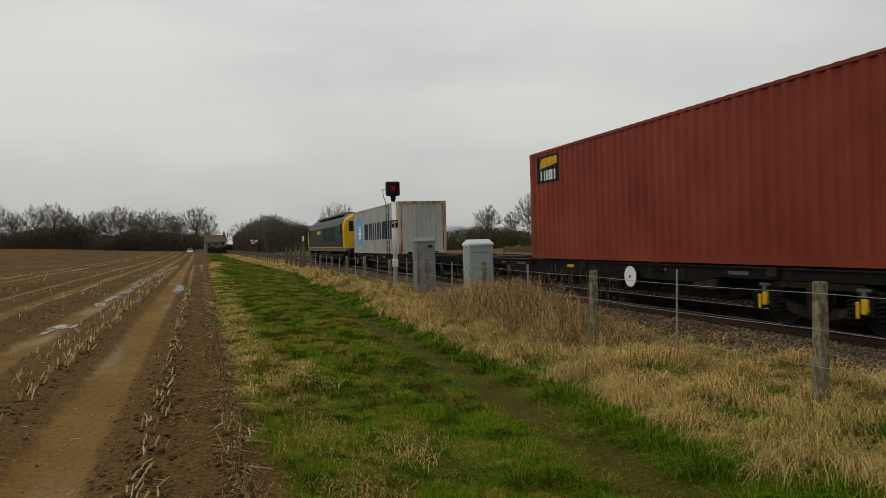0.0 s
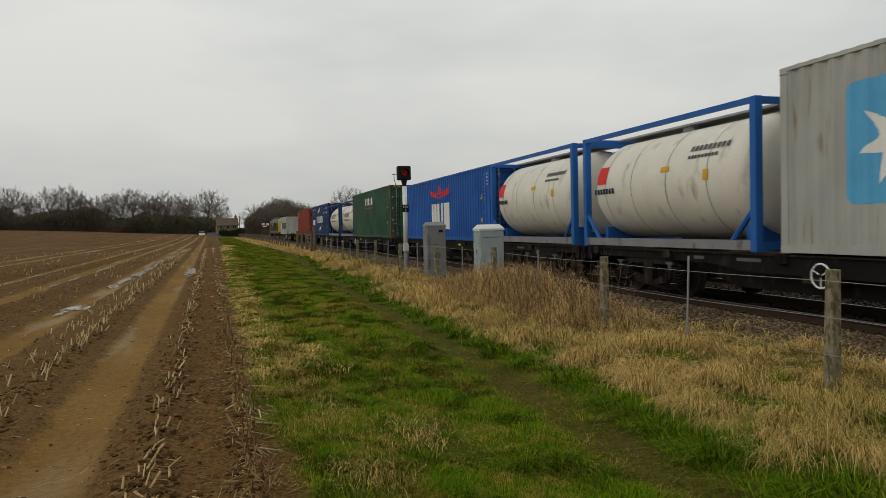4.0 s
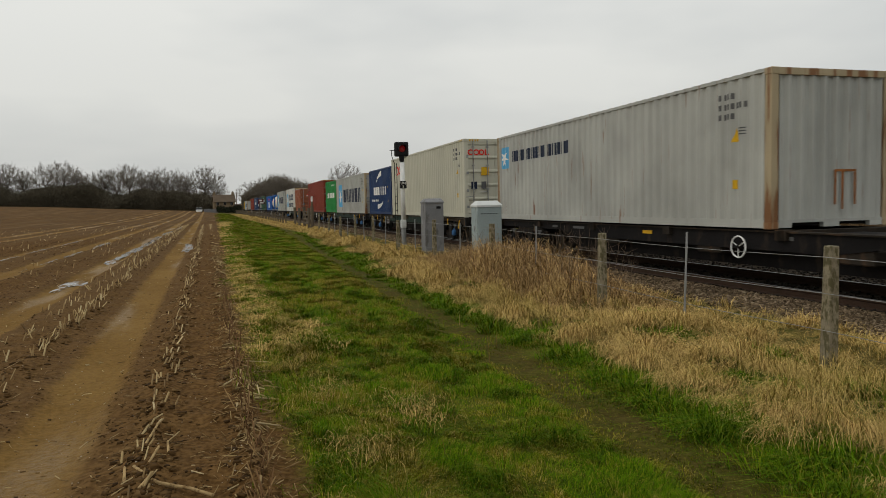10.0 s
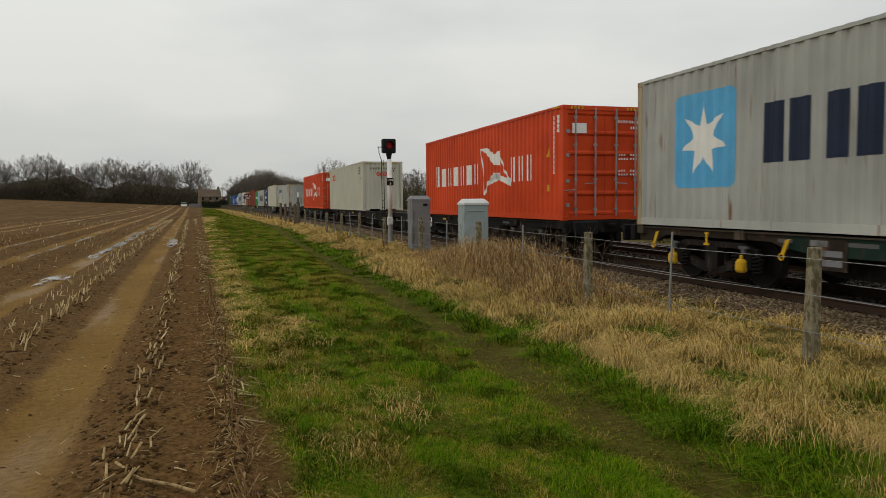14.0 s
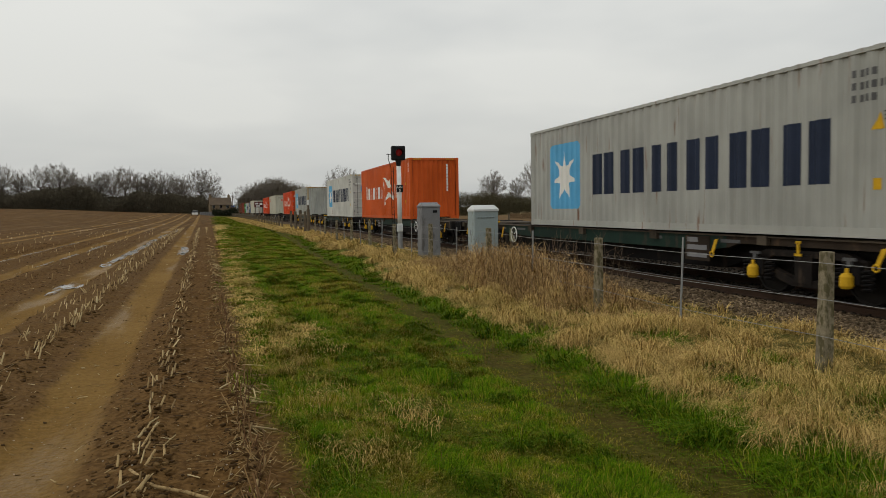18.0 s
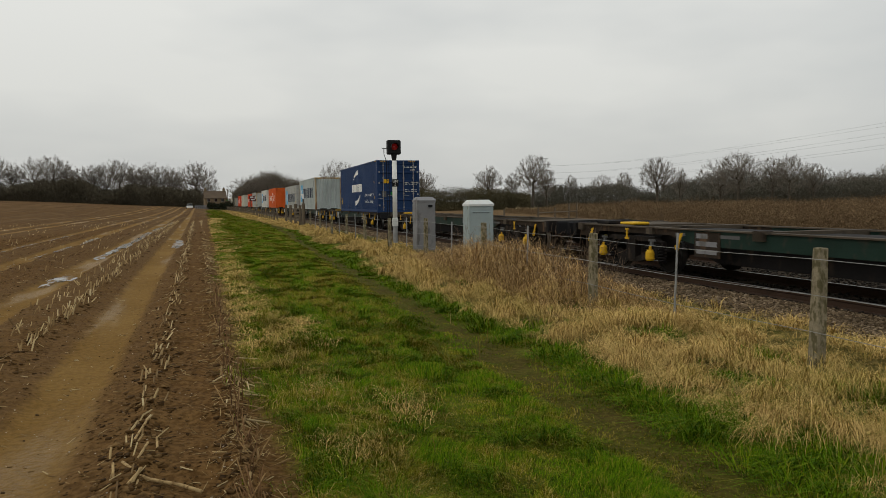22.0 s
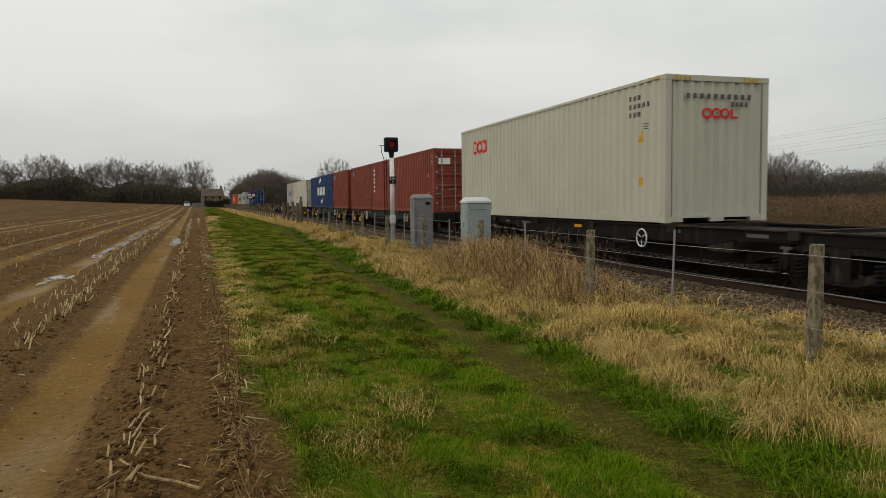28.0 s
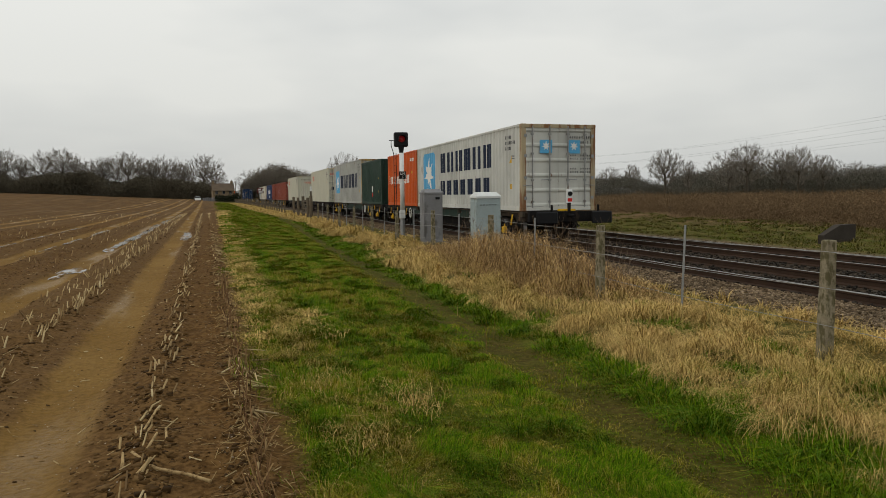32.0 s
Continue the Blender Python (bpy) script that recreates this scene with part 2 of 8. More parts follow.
for key, col, rust in (
    ("red", (0.195, 0.034, 0.018), 0.2), ("brown", (0.255, 0.085, 0.042), 0.5), ("brick_red", (0.200, 0.046, 0.027), 0.4),
    ("navy_blue", (0.013, 0.036, 0.104), 0.12), ("blue", (0.014, 0.088, 0.33), 0.15), ("green", (0.026, 0.072, 0.042), 0.55),
    ("ever", (0.016, 0.20, 0.042), 0.12), ("dark_green", (0.020, 0.042, 0.030), 0.15), ("grey", (0.365, 0.368, 0.335), 0.55), ("blue_grey", (0.375, 0.410, 0.395), 0.35),
    ("pale", (0.53, 0.53, 0.485), 0.6), ("cream", (0.47, 0.455, 0.365), 0.3), ("rusty", (0.50, 0.475, 0.40), 0.95),
    ("orange_red", (0.54, 0.055, 0.010), 0.15), ("orange", (0.54, 0.092, 0.014), 0.2), ("rust_post", (0.36, 0.29, 0.18), 1.5), ("rust_green", (0.055, 0.050, 0.032), 1.4)):
    M[key] = paint("paint_" + key, col, rust, 0.1 if key == "cream" else 0.22)


# ---- small mesh tools ----
def mesh_of(bm, name):
    me = bpy.data.meshes.new(name)
    bm.to_mesh(me)
    bm.free()
    return me


def part(name, bm, material, parent, label="", smooth=False):
    """Links a bmesh (or a mesh already made) as one mesh object under a thing or part."""
    me = bm if isinstance(bm, bpy.types.Mesh) else mesh_of(bm, name)
    ob = new(name, me)
    if not me.materials:
        me.materials.append(material)
    if me.materials[0] != material:
        ob.material_slots[0].link = "OBJECT"
        ob.material_slots[0].material = material
    if smooth:
        me.shade_smooth()
    ob.parent = parent
    if label:
        ob["label"] = label
    return ob


def box(bm, x0, x1, y0, y1, z0, z1, bevel=0.0):
    v = [bm.verts.new((x, y, z)) for x in (x0, x1) for y in (y0, y1) for z in (z0, z1)]
    fs = [bm.faces.new([v[i] for i in f]) for f in ((0, 1, 3, 2), (4, 6, 7, 5), (0, 4, 5, 1), (2, 3, 7, 6), (0, 2, 6, 4), (1, 5, 7, 3))]
    if bevel:
        es = {e for f in fs for e in f.edges}
        bmesh.ops.bevel(bm, geom=list(es), offset=bevel, segments=1, affect="EDGES")
    return bm


def boxes(*rows, bevel=0.0):
    bm = bmesh.new()
    for r in rows:
        box(bm, *r, bevel=bevel)
    return bm


def tube(bm, a, b, r0, r1=None, n=8, caps=True):
    a, b = Vector(a), Vector(b)
    r1 = r0 if r1 is None else r1
    q = (b - a).to_track_quat("Z", "Y")
    ra, rb = [], []
    for i in range(n):
        w = 2 * math.pi * i / n
        d = q @ Vector((math.cos(w), math.sin(w), 0))
        ra.append(bm.verts.new(a + d * r0))
        rb.append(bm.verts.new(b + d * r1))
    for i in range(n):
        bm.faces.new((ra[i], ra[(i + 1) % n], rb[(i + 1) % n], rb[i]))
    if caps:
        bm.faces.new(ra[::-1])
        bm.faces.new(rb)
    return bm


def pipe(pts, r, n=5):
    """One continuous bent rod through the points."""
    bm = bmesh.new()
    pts = [Vector(p) for p in pts]
    rings = []
    for i, p in enumerate(pts):
        d = (pts[min(i + 1, len(pts) - 1)] - pts[max(i - 1, 0)]).normalized()
        s = d.cross(Vector((0.13, 0.21, 0.97))).normalized()
        t = d.cross(s)
        rings.append([bm.verts.new(p + (s * math.cos(2 * math.pi * k / n) + t * math.sin(2 * math.pi * k / n)) * r) for k in range(n)])
    for a, b in zip(rings, rings[1:]):
        for k in range(n):
            bm.faces.new((a[k], a[(k + 1) % n], b[(k + 1) % n], b[k]))
    bm.faces.new(rings[0][::-1])
    bm.faces.new(rings[-1])
    return bm


def tubes(*rows, n=8):
    bm = bmesh.new()
    for r in rows:
        tube(bm, *r, n=n)
    return bm


def prism(pts, x0, x1):
    """A flat outline in (y, z) pushed out from x0 to x1."""
    bm = bmesh.new()
    a = [bm.verts.new((x0, y, z)) for y, z in pts]
    b = [bm.verts.new((x1, y, z)) for y, z in pts]
    bm.faces.new(a)
    bm.faces.new(b[::-1])
    for i in range(len(pts)):
        j = (i + 1) % len(pts)
        bm.faces.new((a[i], b[i], b[j], a[j]))
    bmesh.ops.recalc_face_normals(bm, faces=bm.faces)
    return bm


def add_prism(bm, pts, x0, x1):
    """The same, added to a mesh under way."""
    a = [bm.verts.new((x0, y, z)) for y, z in pts]
    b = [bm.verts.new((x1, y, z)) for y, z in pts]
    bm.faces.new(a)
    bm.faces.new(b[::-1])
    for i in range(len(pts)):
        j = (i + 1) % len(pts)
        bm.faces.new((a[i], b[i], b[j], a[j]))


def ring(r, tube_r, n=20, k=6, axis="x", at=(0, 0, 0)):
    bm = bmesh.new()
    rows = []
    for i in range(n):
        a = 2 * math.pi * i / n
        row = []
        for j in range(k):
            c = 2 * math.pi * j / k
            d = r + tube_r * math.cos(c)
            p = (tube_r * math.sin(c), d * math.cos(a), d * math.sin(a))
            row.append(bm.verts.new(Vector(at) + Vector(p)))
        rows.append(row)
    for i in range(n):
        for j in range(k):
            bm.faces.new((rows[i][j], rows[(i + 1) % n][j], rows[(i + 1) % n][(j + 1) % k], rows[i][(j + 1) % k]))
    return bm


def thing(name, label, category, group="", kind="", m=None):
    ob = new(name)
    ob.empty_display_size = 0.2
    if m is not None:
        ob.matrix_basis = m
    return tagged(ob, label, category, group, kind)


def stuff_mesh(name, verts, faces, material, smooth=False):
    """One mesh out of arrays: verts (n, 3), faces (m, 3 or 4)."""
    me = bpy.data.meshes.new(name)
    k = faces.shape[1]
    me.vertices.add(len(verts))
    me.vertices.foreach_set("co", np.asarray(verts, np.float32).ravel())
    me.loops.add(faces.size)
    me.loops.foreach_set("vertex_index", faces.astype(np.int32).ravel())
    me.polygons.add(len(faces))
    me.polygons.foreach_set("loop_start", np.arange(0, faces.size, k, dtype=np.int32))
    me.polygons.foreach_set("loop_total", np.full(len(faces), k, dtype=np.int32))
    me.update(calc_edges=True)
    me.validate()
    me.materials.append(material)
    if smooth:
        me.shade_smooth()
    return me


def words(text, size, material, name):
    """Readable writing as a flat mesh, in the built-in font, in (x, y)."""
    cu = bpy.data.curves.new(name, "FONT")
    cu.body, cu.size = text, size
    ob = bpy.data.objects.new(name, cu)
    scene.collection.objects.link(ob)
    dg = bpy.context.evaluated_depsgraph_get()
    me = bpy.data.meshes.new_from_object(ob.evaluated_get(dg))
    bpy.data.objects.remove(ob)
    bm = bmesh.new()
    bm.from_mesh(me)
    bpy.data.meshes.remove(me)
    return bm
# ---- the lie of the land ----
BEND = 5600.0            # radius of the railway's very slight curve
TRACK_X, TRACK2_X = 9.497, 12.95
RAIL_Z, FLOOR_Z = 0.10, 1.069
FURROW = 0.033           # the drill rows run a little off the railway
ROWS = (0.25, -0.43, -1.85)
RUTS = ((-1.12, 0.30), (-2.95, 0.30), (-5.1, 0.28), (-6.95, 0.28), (-11.2, 0.3), (-13.0, 0.3))
# hollows of standing water in the wheel ruts: x, y, half width, half length
POOLS = (((-3.60, 18.2, 0.22, 0.7), (-3.66, 17.0, 0.07, 0.5)),
         ((-3.88, 25.6, 0.16, 1.0), (-3.94, 28.6, 0.13, 1.6), (-3.97, 32.6, 0.15, 2.4), (-4.05, 37.8, 0.16, 2.6), (-4.3, 44.5, 0.17, 3.4), (-4.45, 54, 0.17, 5.0), (-4.6, 68, 0.18, 7)),
         ((-1.92, 33.0, 0.20, 2.6), (-1.80, 30.0, 0.08, 0.7)),
         ((-6.0, 23.2, 0.11, 1.0), (-6.08, 27.0, 0.13, 1.6), (-6.0, 31.0, 0.12, 1.8), (-6.15, 38.0, 0.14, 3.2)),
         ((-7.75, 24.0, 0.09, 1.0), (-7.9, 28.6, 0.12, 2.0), (-8.1, 35.0, 0.12, 2.8), (-8.3, 43.0, 0.13, 3.5)))
PATH_Y, PATH_X = (0, 3.1, 5.4, 7, 9.3, 12.75, 18.5, 23, 38, 60), (2.62, 2.65, 2.67, 2.77, 2.85, 2.87, 2.97, 3.1, 3.35, 3.4)
rng = np.random.default_rng(7)


def bend(y):
    return -np.asarray(y, float) ** 2 / (2 * BEND)


def ease(a, b, x):
    s = np.clip((np.asarray(x, float) - a) / (b - a), 0, 1)
    return s * s * (3 - 2 * s)


def lattice(x, y, cell, seed):
    """Smooth value noise, -1 to 1."""
    x, y = np.asarray(x, float) / cell, np.asarray(y, float) / cell
    xi, yi = np.floor(x).astype(np.int64), np.floor(y).astype(np.int64)
    fx, fy = x - xi, y - yi
    fx, fy = fx * fx * (3 - 2 * fx), fy * fy * (3 - 2 * fy)

    def at(i, j):
        h = (i * 374761393 + j * 668265263 + seed * 974711) & 0x7FFFFFFF
        h = ((h ^ (h >> 13)) * 1274126177) & 0x7FFFFFFF
        return ((h ^ (h >> 16)) & 0xFFFF) / 32767.5 - 1
    return (at(xi, yi) * (1 - fx) + at(xi + 1, yi) * fx) * (1 - fy) + (at(xi, yi + 1) * (1 - fx) + at(xi + 1, yi + 1) * fx) * fy


def hollow(x, y):
    """Where the dead grass has sunk away and green shows, above zero."""
    return -0.24 - 0.22 * (1 - ease(4.6, 7.0, y)) - lattice(x, y * 0.8, 0.5, 77) - 0.5 * lattice(x, y, 0.25, 78)


def land(x, y):
    """Ground height."""
    x, y = np.asarray(x, float), np.asarray(y, float)
    xf, xc = x + FURROW * y, x - bend(y)
    near = 1 - ease(25, 70, np.hypot(x, y))
    soil = 1 - ease(0.1, 0.45, xf)
    z = soil * near * (0.018 * lattice(x, y, 0.14, 1) + 0.03 * lattice(x, y, 0.45, 2))
    rough = 1 + 0 * x
    for c, w in RUTS:
        g = np.exp(-((xf - c) / w) ** 4)
        z = z * (1 - 0.75 * g) - 0.075 * g * soil
    for pool in POOLS:
        for sx, sy, hw, hl in pool:
            dy = y - sy
            g = np.exp(-(((x - sx + FURROW * dy) / (hw * 1.6)) ** 2 + (dy / (hl * 1.6)) ** 2) ** 2)
            z = z * (1 - g) - 0.085 * g
    for c in ROWS:
        z = z + (0.06 + 0.025 * lattice(x, y, 0.3, 3)) * np.exp(-((xf - c) / 0.11) ** 2) * near * soil
    z = z + soil * ease(-3.4, -4.2, xf) * near * 0.04 * np.cos(xf * 2 * math.pi / 0.75)
    verge = ease(0.25, 0.7, xf) * (1 - ease(6.6, 7.4, xc))
    z = z + verge * near * (0.03 * lattice(x, y * 0.2, 0.9, 4) + 0.010 * lattice(x, y * 0.3, 0.3, 5))
    tall = ease(0.1, 0.7, x - tall_x(y)) * (1 - ease(6.2, 6.8, xc))
    z = z + tall * near * (0.08 * lattice(x, y, 0.6, 9) + 0.05 * lattice(x, y, 0.28, 10) + 0.03)
    z = z - tall * near * 0.07 * ease(0.0, 0.3, hollow(x, y))
    path = np.exp(-((x - path_x(y)) / 0.36) ** 4)
    z = z - 0.035 * path * near
    # a shallow fall to the ballast, the two tracks, and the far side
    bed = ease(6.9, 7.9, xc) * (1 - ease(14.6, 15.6, xc))
    z = z * (1 - bed) + bed * -0.06
    z = z - 0.05 * ease(4.5, 6.5, xc) * (1 - ease(6.9, 7.6, xc))
    far = ease(15.5, 18, xc)
    z = z * (1 - far) + far * (-0.12 + (0.16 * lattice(x, y, 3.0, 8) + 0.10 * lattice(x, y, 1.1, 11)) * (1 - ease(60, 200, np.hypot(x, y))))
    # the field climbs gently towards the wood
    d = np.hypot(x, y)
    z = z + 3.0 * ease(50, 300, d) * ease(4, -75, xf) + 1.0 * ease(120, 300, d) * ease(6, -10, xc)
    return z


def path_x(y):
    y = np.asarray(y, float)
    return np.interp(y, PATH_Y, PATH_X)


def edge_x(y):
    """Where the field ends and the turf begins."""
    y = np.asarray(y, float)
    return 0.42 - FURROW * y + 0.013 * np.maximum(0, y - 4)


def tall_x(y):
    """Where the mown grass gives way to the tall dead grass."""
    y = np.asarray(y, float)
    return np.interp(y, (0, 3, 4.1, 5.3, 8.7, 12.6, 18.4, 30, 46, 67, 103, 160, 230), (3.1, 3.15, 3.18, 3.3, 3.3, 3.28, 3.32, 3.55, 4.0, 3.1, 1.7, 0.3, -1.5))


def spread(lo, hi, step, grow, far_lo, far_hi):
    """Even lines from lo to hi, and ever wider ones out to the far ends."""
    mid = list(np.arange(lo, hi + 1e-6, step))
    out, s, p = [], step, mid[-1]
    while p < far_hi:
        s *= grow
        p += s
        out.append(p)
    back, s, p = [], step, mid[0]
    while p > far_lo:
        s *= grow
        p -= s
        back.append(p)
    return np.array(back[::-1] + mid + out)


def ground_material():
    m, t, b = nodes_of("land")
    co = coords(t)
    sep = t.nodes.new("ShaderNodeSeparateXYZ")
    t.links.new(co, sep.inputs[0])

    def math_node(op, a, c, clamp=False):
        n = t.nodes.new("ShaderNodeMath")
        n.operation, n.use_clamp = op, clamp
        for i, v in enumerate((a, c)):
            if isinstance(v, (int, float)):
                n.inputs[i].default_value = v
            else:
                t.links.new(v, n.inputs[i])
        return n.outputs[0]

    def step_node(v, lo, hi):
        n = t.nodes.new("ShaderNodeMapRange")
        n.interpolation_type = "SMOOTHSTEP"
        n.inputs["From Min"].default_value, n.inputs["From Max"].default_value = lo, hi
        t.links.new(v, n.inputs["Value"])
        return n.outputs["Result"]
    X, Y = sep.outputs[0], sep.outputs[1]
    big, mid, fine = noise_node(t, co, 0.35, 3), noise_node(t, co, 2.4, 5), noise_node(t, co, 22, 6)
    xf = math_node("ADD", X, math_node("MULTIPLY", Y, FURROW))
    xc = math_node("ADD", X, math_node("MULTIPLY", math_node("MULTIPLY", Y, Y), 1 / (2 * BEND)))
    wob = math_node("MULTIPLY", math_node("SUBTRACT", mid, 0.5), 0.9)
    # field soil: crumbly between the rows, smooth pale mud in the wheel ruts
    soil = mix_node(t, 0.55, ramp_node(t, mid, [(0.35, (0.094, 0.046, 0.014)), (0.68, (0.152, 0.080, 0.026))]),
                    ramp_node(t, fine, [(0.40, (0.031, 0.016, 0.004)), (0.60, (0.148, 0.084, 0.031))]))
    mud = mix_node(t, 0.3, ramp_node(t, big, [(0.4, (0.168, 0.096, 0.028)), (0.62, (0.222, 0.133, 0.043))]), ramp_node(t, fine, [(0.4, (0.092, 0.052, 0.014)), (0.6, (0.212, 0.124, 0.038))]))
    rut = None
    for c, w in RUTS:
        e = math_node("ABSOLUTE", math_node("ADD", math_node("SUBTRACT", xf, c), math_node("MULTIPLY", wob, 0.2)), 0)
        s = step_node(e, w * 1.25, w * 0.7)
        rut = s if rut is None else math_node("MAXIMUM", rut, s)
    # seen from afar the stubble and stones make the field paler and greyer in bands
    band = noise_node(t, co, 0.05, 4, (6, 0.35, 1))
    soil = mix_node(t, ramp_node(t, band, [(0.42, (0, 0, 0)), (0.68, (0.65, 0.65, 0.65))]), soil, (0.125, 0.076, 0.034))
    drift = noise_node(t, co, 0.22, 6, (7, 0.25, 1))
    soil = mix_node(t, math_node("MULTIPLY", step_node(Y, 30, 80), ramp_node(t, drift, [(0.44, (0, 0, 0)), (0.60, (0.6, 0.6, 0.6))])), soil, (0.062, 0.038, 0.019))
    soil = mix_node(t, math_node("MULTIPLY", step_node(Y, 40, 90), ramp_node(t, drift, [(0.34, (0.5, 0.5, 0.5)), (0.44, (0, 0, 0))])), soil, (0.19, 0.125, 0.066))
    soil = mix_node(t, rut, soil, mud)
    grass = mix_node(t, 0.5, ramp_node(t, mid, [(0.35, (0.045, 0.068, 0.004)), (0.65, (0.105, 0.098, 0.014))]),
                     ramp_node(t, fine, [(0.35, (0.030, 0.038, 0.003)), (0.65, (0.105, 0.112, 0.014))]))
    straw = mix_node(t, 0.5, ramp_node(t, mid, [(0.38, (0.036, 0.058, 0.005)), (0.62, (0.13, 0.098, 0.030))]),
                     ramp_node(t, fine, [(0.35, (0.034, 0.030, 0.008)), (0.65, (0.17, 0.125, 0.040))]))
    trod = mix_node(t, 0.5, ramp_node(t, fine, [(0.38, (0.026, 0.020, 0.004)), (0.62, (0.090, 0.064, 0.017))]), ramp_node(t, mid, [(0.38, (0.074, 0.050, 0.014)), (0.6, (0.062, 0.066, 0.008))]))
    stone = ramp_node(t, fine, [(0.3, (0.045, 0.033, 0.021)), (0.7, (0.185, 0.138, 0.092))])
    bank = mix_node(t, ramp_node(t, mid, [(0.42, (0, 0, 0)), (0.6, (1, 1, 1))]), (0.062, 0.070, 0.008), (0.11, 0.085, 0.026))
    rough = mix_node(t, ramp_node(t, mid, [(0.4, (0, 0, 0)), (0.65, (1, 1, 1))]), (0.105, 0.066, 0.032), (0.155, 0.10, 0.048))
    lea = ramp_node(t, big, [(0.4, (0.115, 0.092, 0.038)), (0.62, (0.16, 0.122, 0.055))])
    edge = math_node("SUBTRACT", math_node("SUBTRACT", xf, math_node("MULTIPLY", 0.013, math_node("MAXIMUM", math_node("SUBTRACT", Y, 4.0), 0.0))), math_node("MULTIPLY", 0.12, step_node(Y, 8.0, 4.2)))
    c = mix_node(t, step_node(math_node("ADD", edge, math_node("MULTIPLY", wob, 0.6)), 0.22, 0.58), soil, grass)
    # the trodden line through the grass
    pc = math_node("ADD", math_node("ADD", 2.65, math_node("MULTIPLY", 0.30, step_node(Y, 4, 19))), math_node("MULTIPLY", 0.42, step_node(Y, 16, 44)))
    pd = math_node("ABSOLUTE", math_node("SUBTRACT", math_node("ADD", X, math_node("MULTIPLY", wob, 0.3)), pc), 0)
    c = mix_node(t, math_node("MULTIPLY", step_node(pd, 0.46, 0.2), 0.85), c, trod)
    tl = math_node("SUBTRACT", math_node("ADD", 3.25, math_node("MULTIPLY", 0.75, step_node(Y, 14, 46))), math_node("MULTIPLY", 0.036, math_node("MAXIMUM", math_node("SUBTRACT", Y, 46.0), 0.0)))
    c = mix_node(t, step_node(math_node("SUBTRACT", math_node("ADD", X, wob), tl), -0.3, 0.5), c, straw)
    c = mix_node(t, step_node(math_node("ADD", xc, math_node("MULTIPLY", wob, 0.5)), 6.9, 7.4), c, stone)
    # oil grime between the rails, painted darker still for shade under the wagons
    oil = math_node("MINIMUM", step_node(xc, 8.3, 8.9), step_node(xc, 14.2, 13.6))
    c = mix_node(t, math_node("MULTIPLY", oil, 0.7), c, (0.015, 0.012, 0.010))
    c = mix_node(t, step_node(math_node("ADD", xc, wob), 14.8, 15.8), c, bank)
    c = mix_node(t, step_node(math_node("ADD", xc, math_node("MULTIPLY", wob, 3)), 22, 27), c, rough)
    c = mix_node(t, step_node(xc, 48, 70), c, lea)
    t.links.new(c, b.inputs["Base Color"])
    wet = math_node("MULTIPLY", rut, step_node(noise_node(t, co, 1.2, 4, (1, 0.12, 1)), 0.48, 0.62))
    t.links.new(math_node("SUBTRACT", 0.92, math_node("MULTIPLY", wet, 0.42)), b.inputs["Roughness"])
    t.links.new(math_node("ADD", 0.03, math_node("MULTIPLY", wet, 0.05)), b.inputs["Specular IOR Level"])
    h = math_node("ADD", fine, math_node("MULTIPLY", mid, 2))
    bump_node(t, b, h, 0.8, 0.045)
    return m


gx = spread(-7.0, 8.6, 0.065, 1.075, -2600, 2600)
gy = spread(1.0, 13.0, 0.065, 1.032, -800, 3200)
GX, GY = np.meshgrid(gx, gy)
GZ = land(GX, GY)
nx, ny = len(gx), len(gy)
gi = np.arange(nx * ny).reshape(ny, nx)
gf = np.stack([gi[:-1, :-1], gi[:-1, 1:], gi[1:, 1:], gi[1:, :-1]], -1).reshape(-1, 4)
ground = new("ground", stuff_mesh("ground", np.stack([GX, GY, GZ], -1).reshape(-1, 3), gf, ground_material(), smooth=True))
tagged(ground, "muddy maize stubble field beside a grass track and railway bank", "ground", kind="structure")


# ---- blades, stalks and stones ----
def blades(P, h, w, az, lean, name, material, droop=0.0):
    """Grass blades: two segments and a tip, leaning over."""
    n = len(P)
    d = np.stack([np.cos(az), np.sin(az), np.zeros(n)], 1)
    s = np.stack([-np.sin(az), np.cos(az), np.zeros(n)], 1) * w[:, None]
    up = np.array((0, 0, 1.0))
    c1 = P + up * (h * 0.55)[:, None] + d * (h * lean * 0.3)[:, None]
    c2 = P + up * (h * (1.0 - droop * lean))[:, None] + d * (h * lean)[:, None]
    V = np.stack([P - s, P + s, c1 + s * 0.8, c1 - s * 0.8, c2], 1).reshape(-1, 3)
    b = np.arange(n)[:, None] * 5
    F = np.concatenate([b + np.array(f) for f in ((0, 1, 2), (0, 2, 3), (3, 2, 4))], 0)
    return stuff_mesh(name, V, F, material)


def arches(P, ln, w, az, bow, name, material):
    """Long limp blades that rise and bend over: three segments and a tip."""
    n = len(P)
    d = np.stack([np.cos(az), np.sin(az), np.zeros(n)], 1)
    s = np.stack([-np.sin(az), np.cos(az), np.zeros(n)], 1) * w[:, None]
    V, c, a = [P - s, P + s], P, 1.5 - 0.55 * bow
    for i, f in enumerate((1.0, 0.8, 0.0)):
        c = c + (d * np.cos(a)[:, None] + np.array((0, 0, 1.0)) * np.sin(a)[:, None]) * (ln / 3)[:, None]
        a = a - bow
        V += [c - s * f, c + s * f] if f else [c]
    V = np.stack(V, 1).reshape(-1, 3)
    b = np.arange(n)[:, None] * 7
    F = np.concatenate([b + np.array(f) for f in ((0, 1, 3), (0, 3, 2), (2, 3, 5), (2, 5, 4), (4, 5, 6))], 0)
    return stuff_mesh(name, V, F, material)


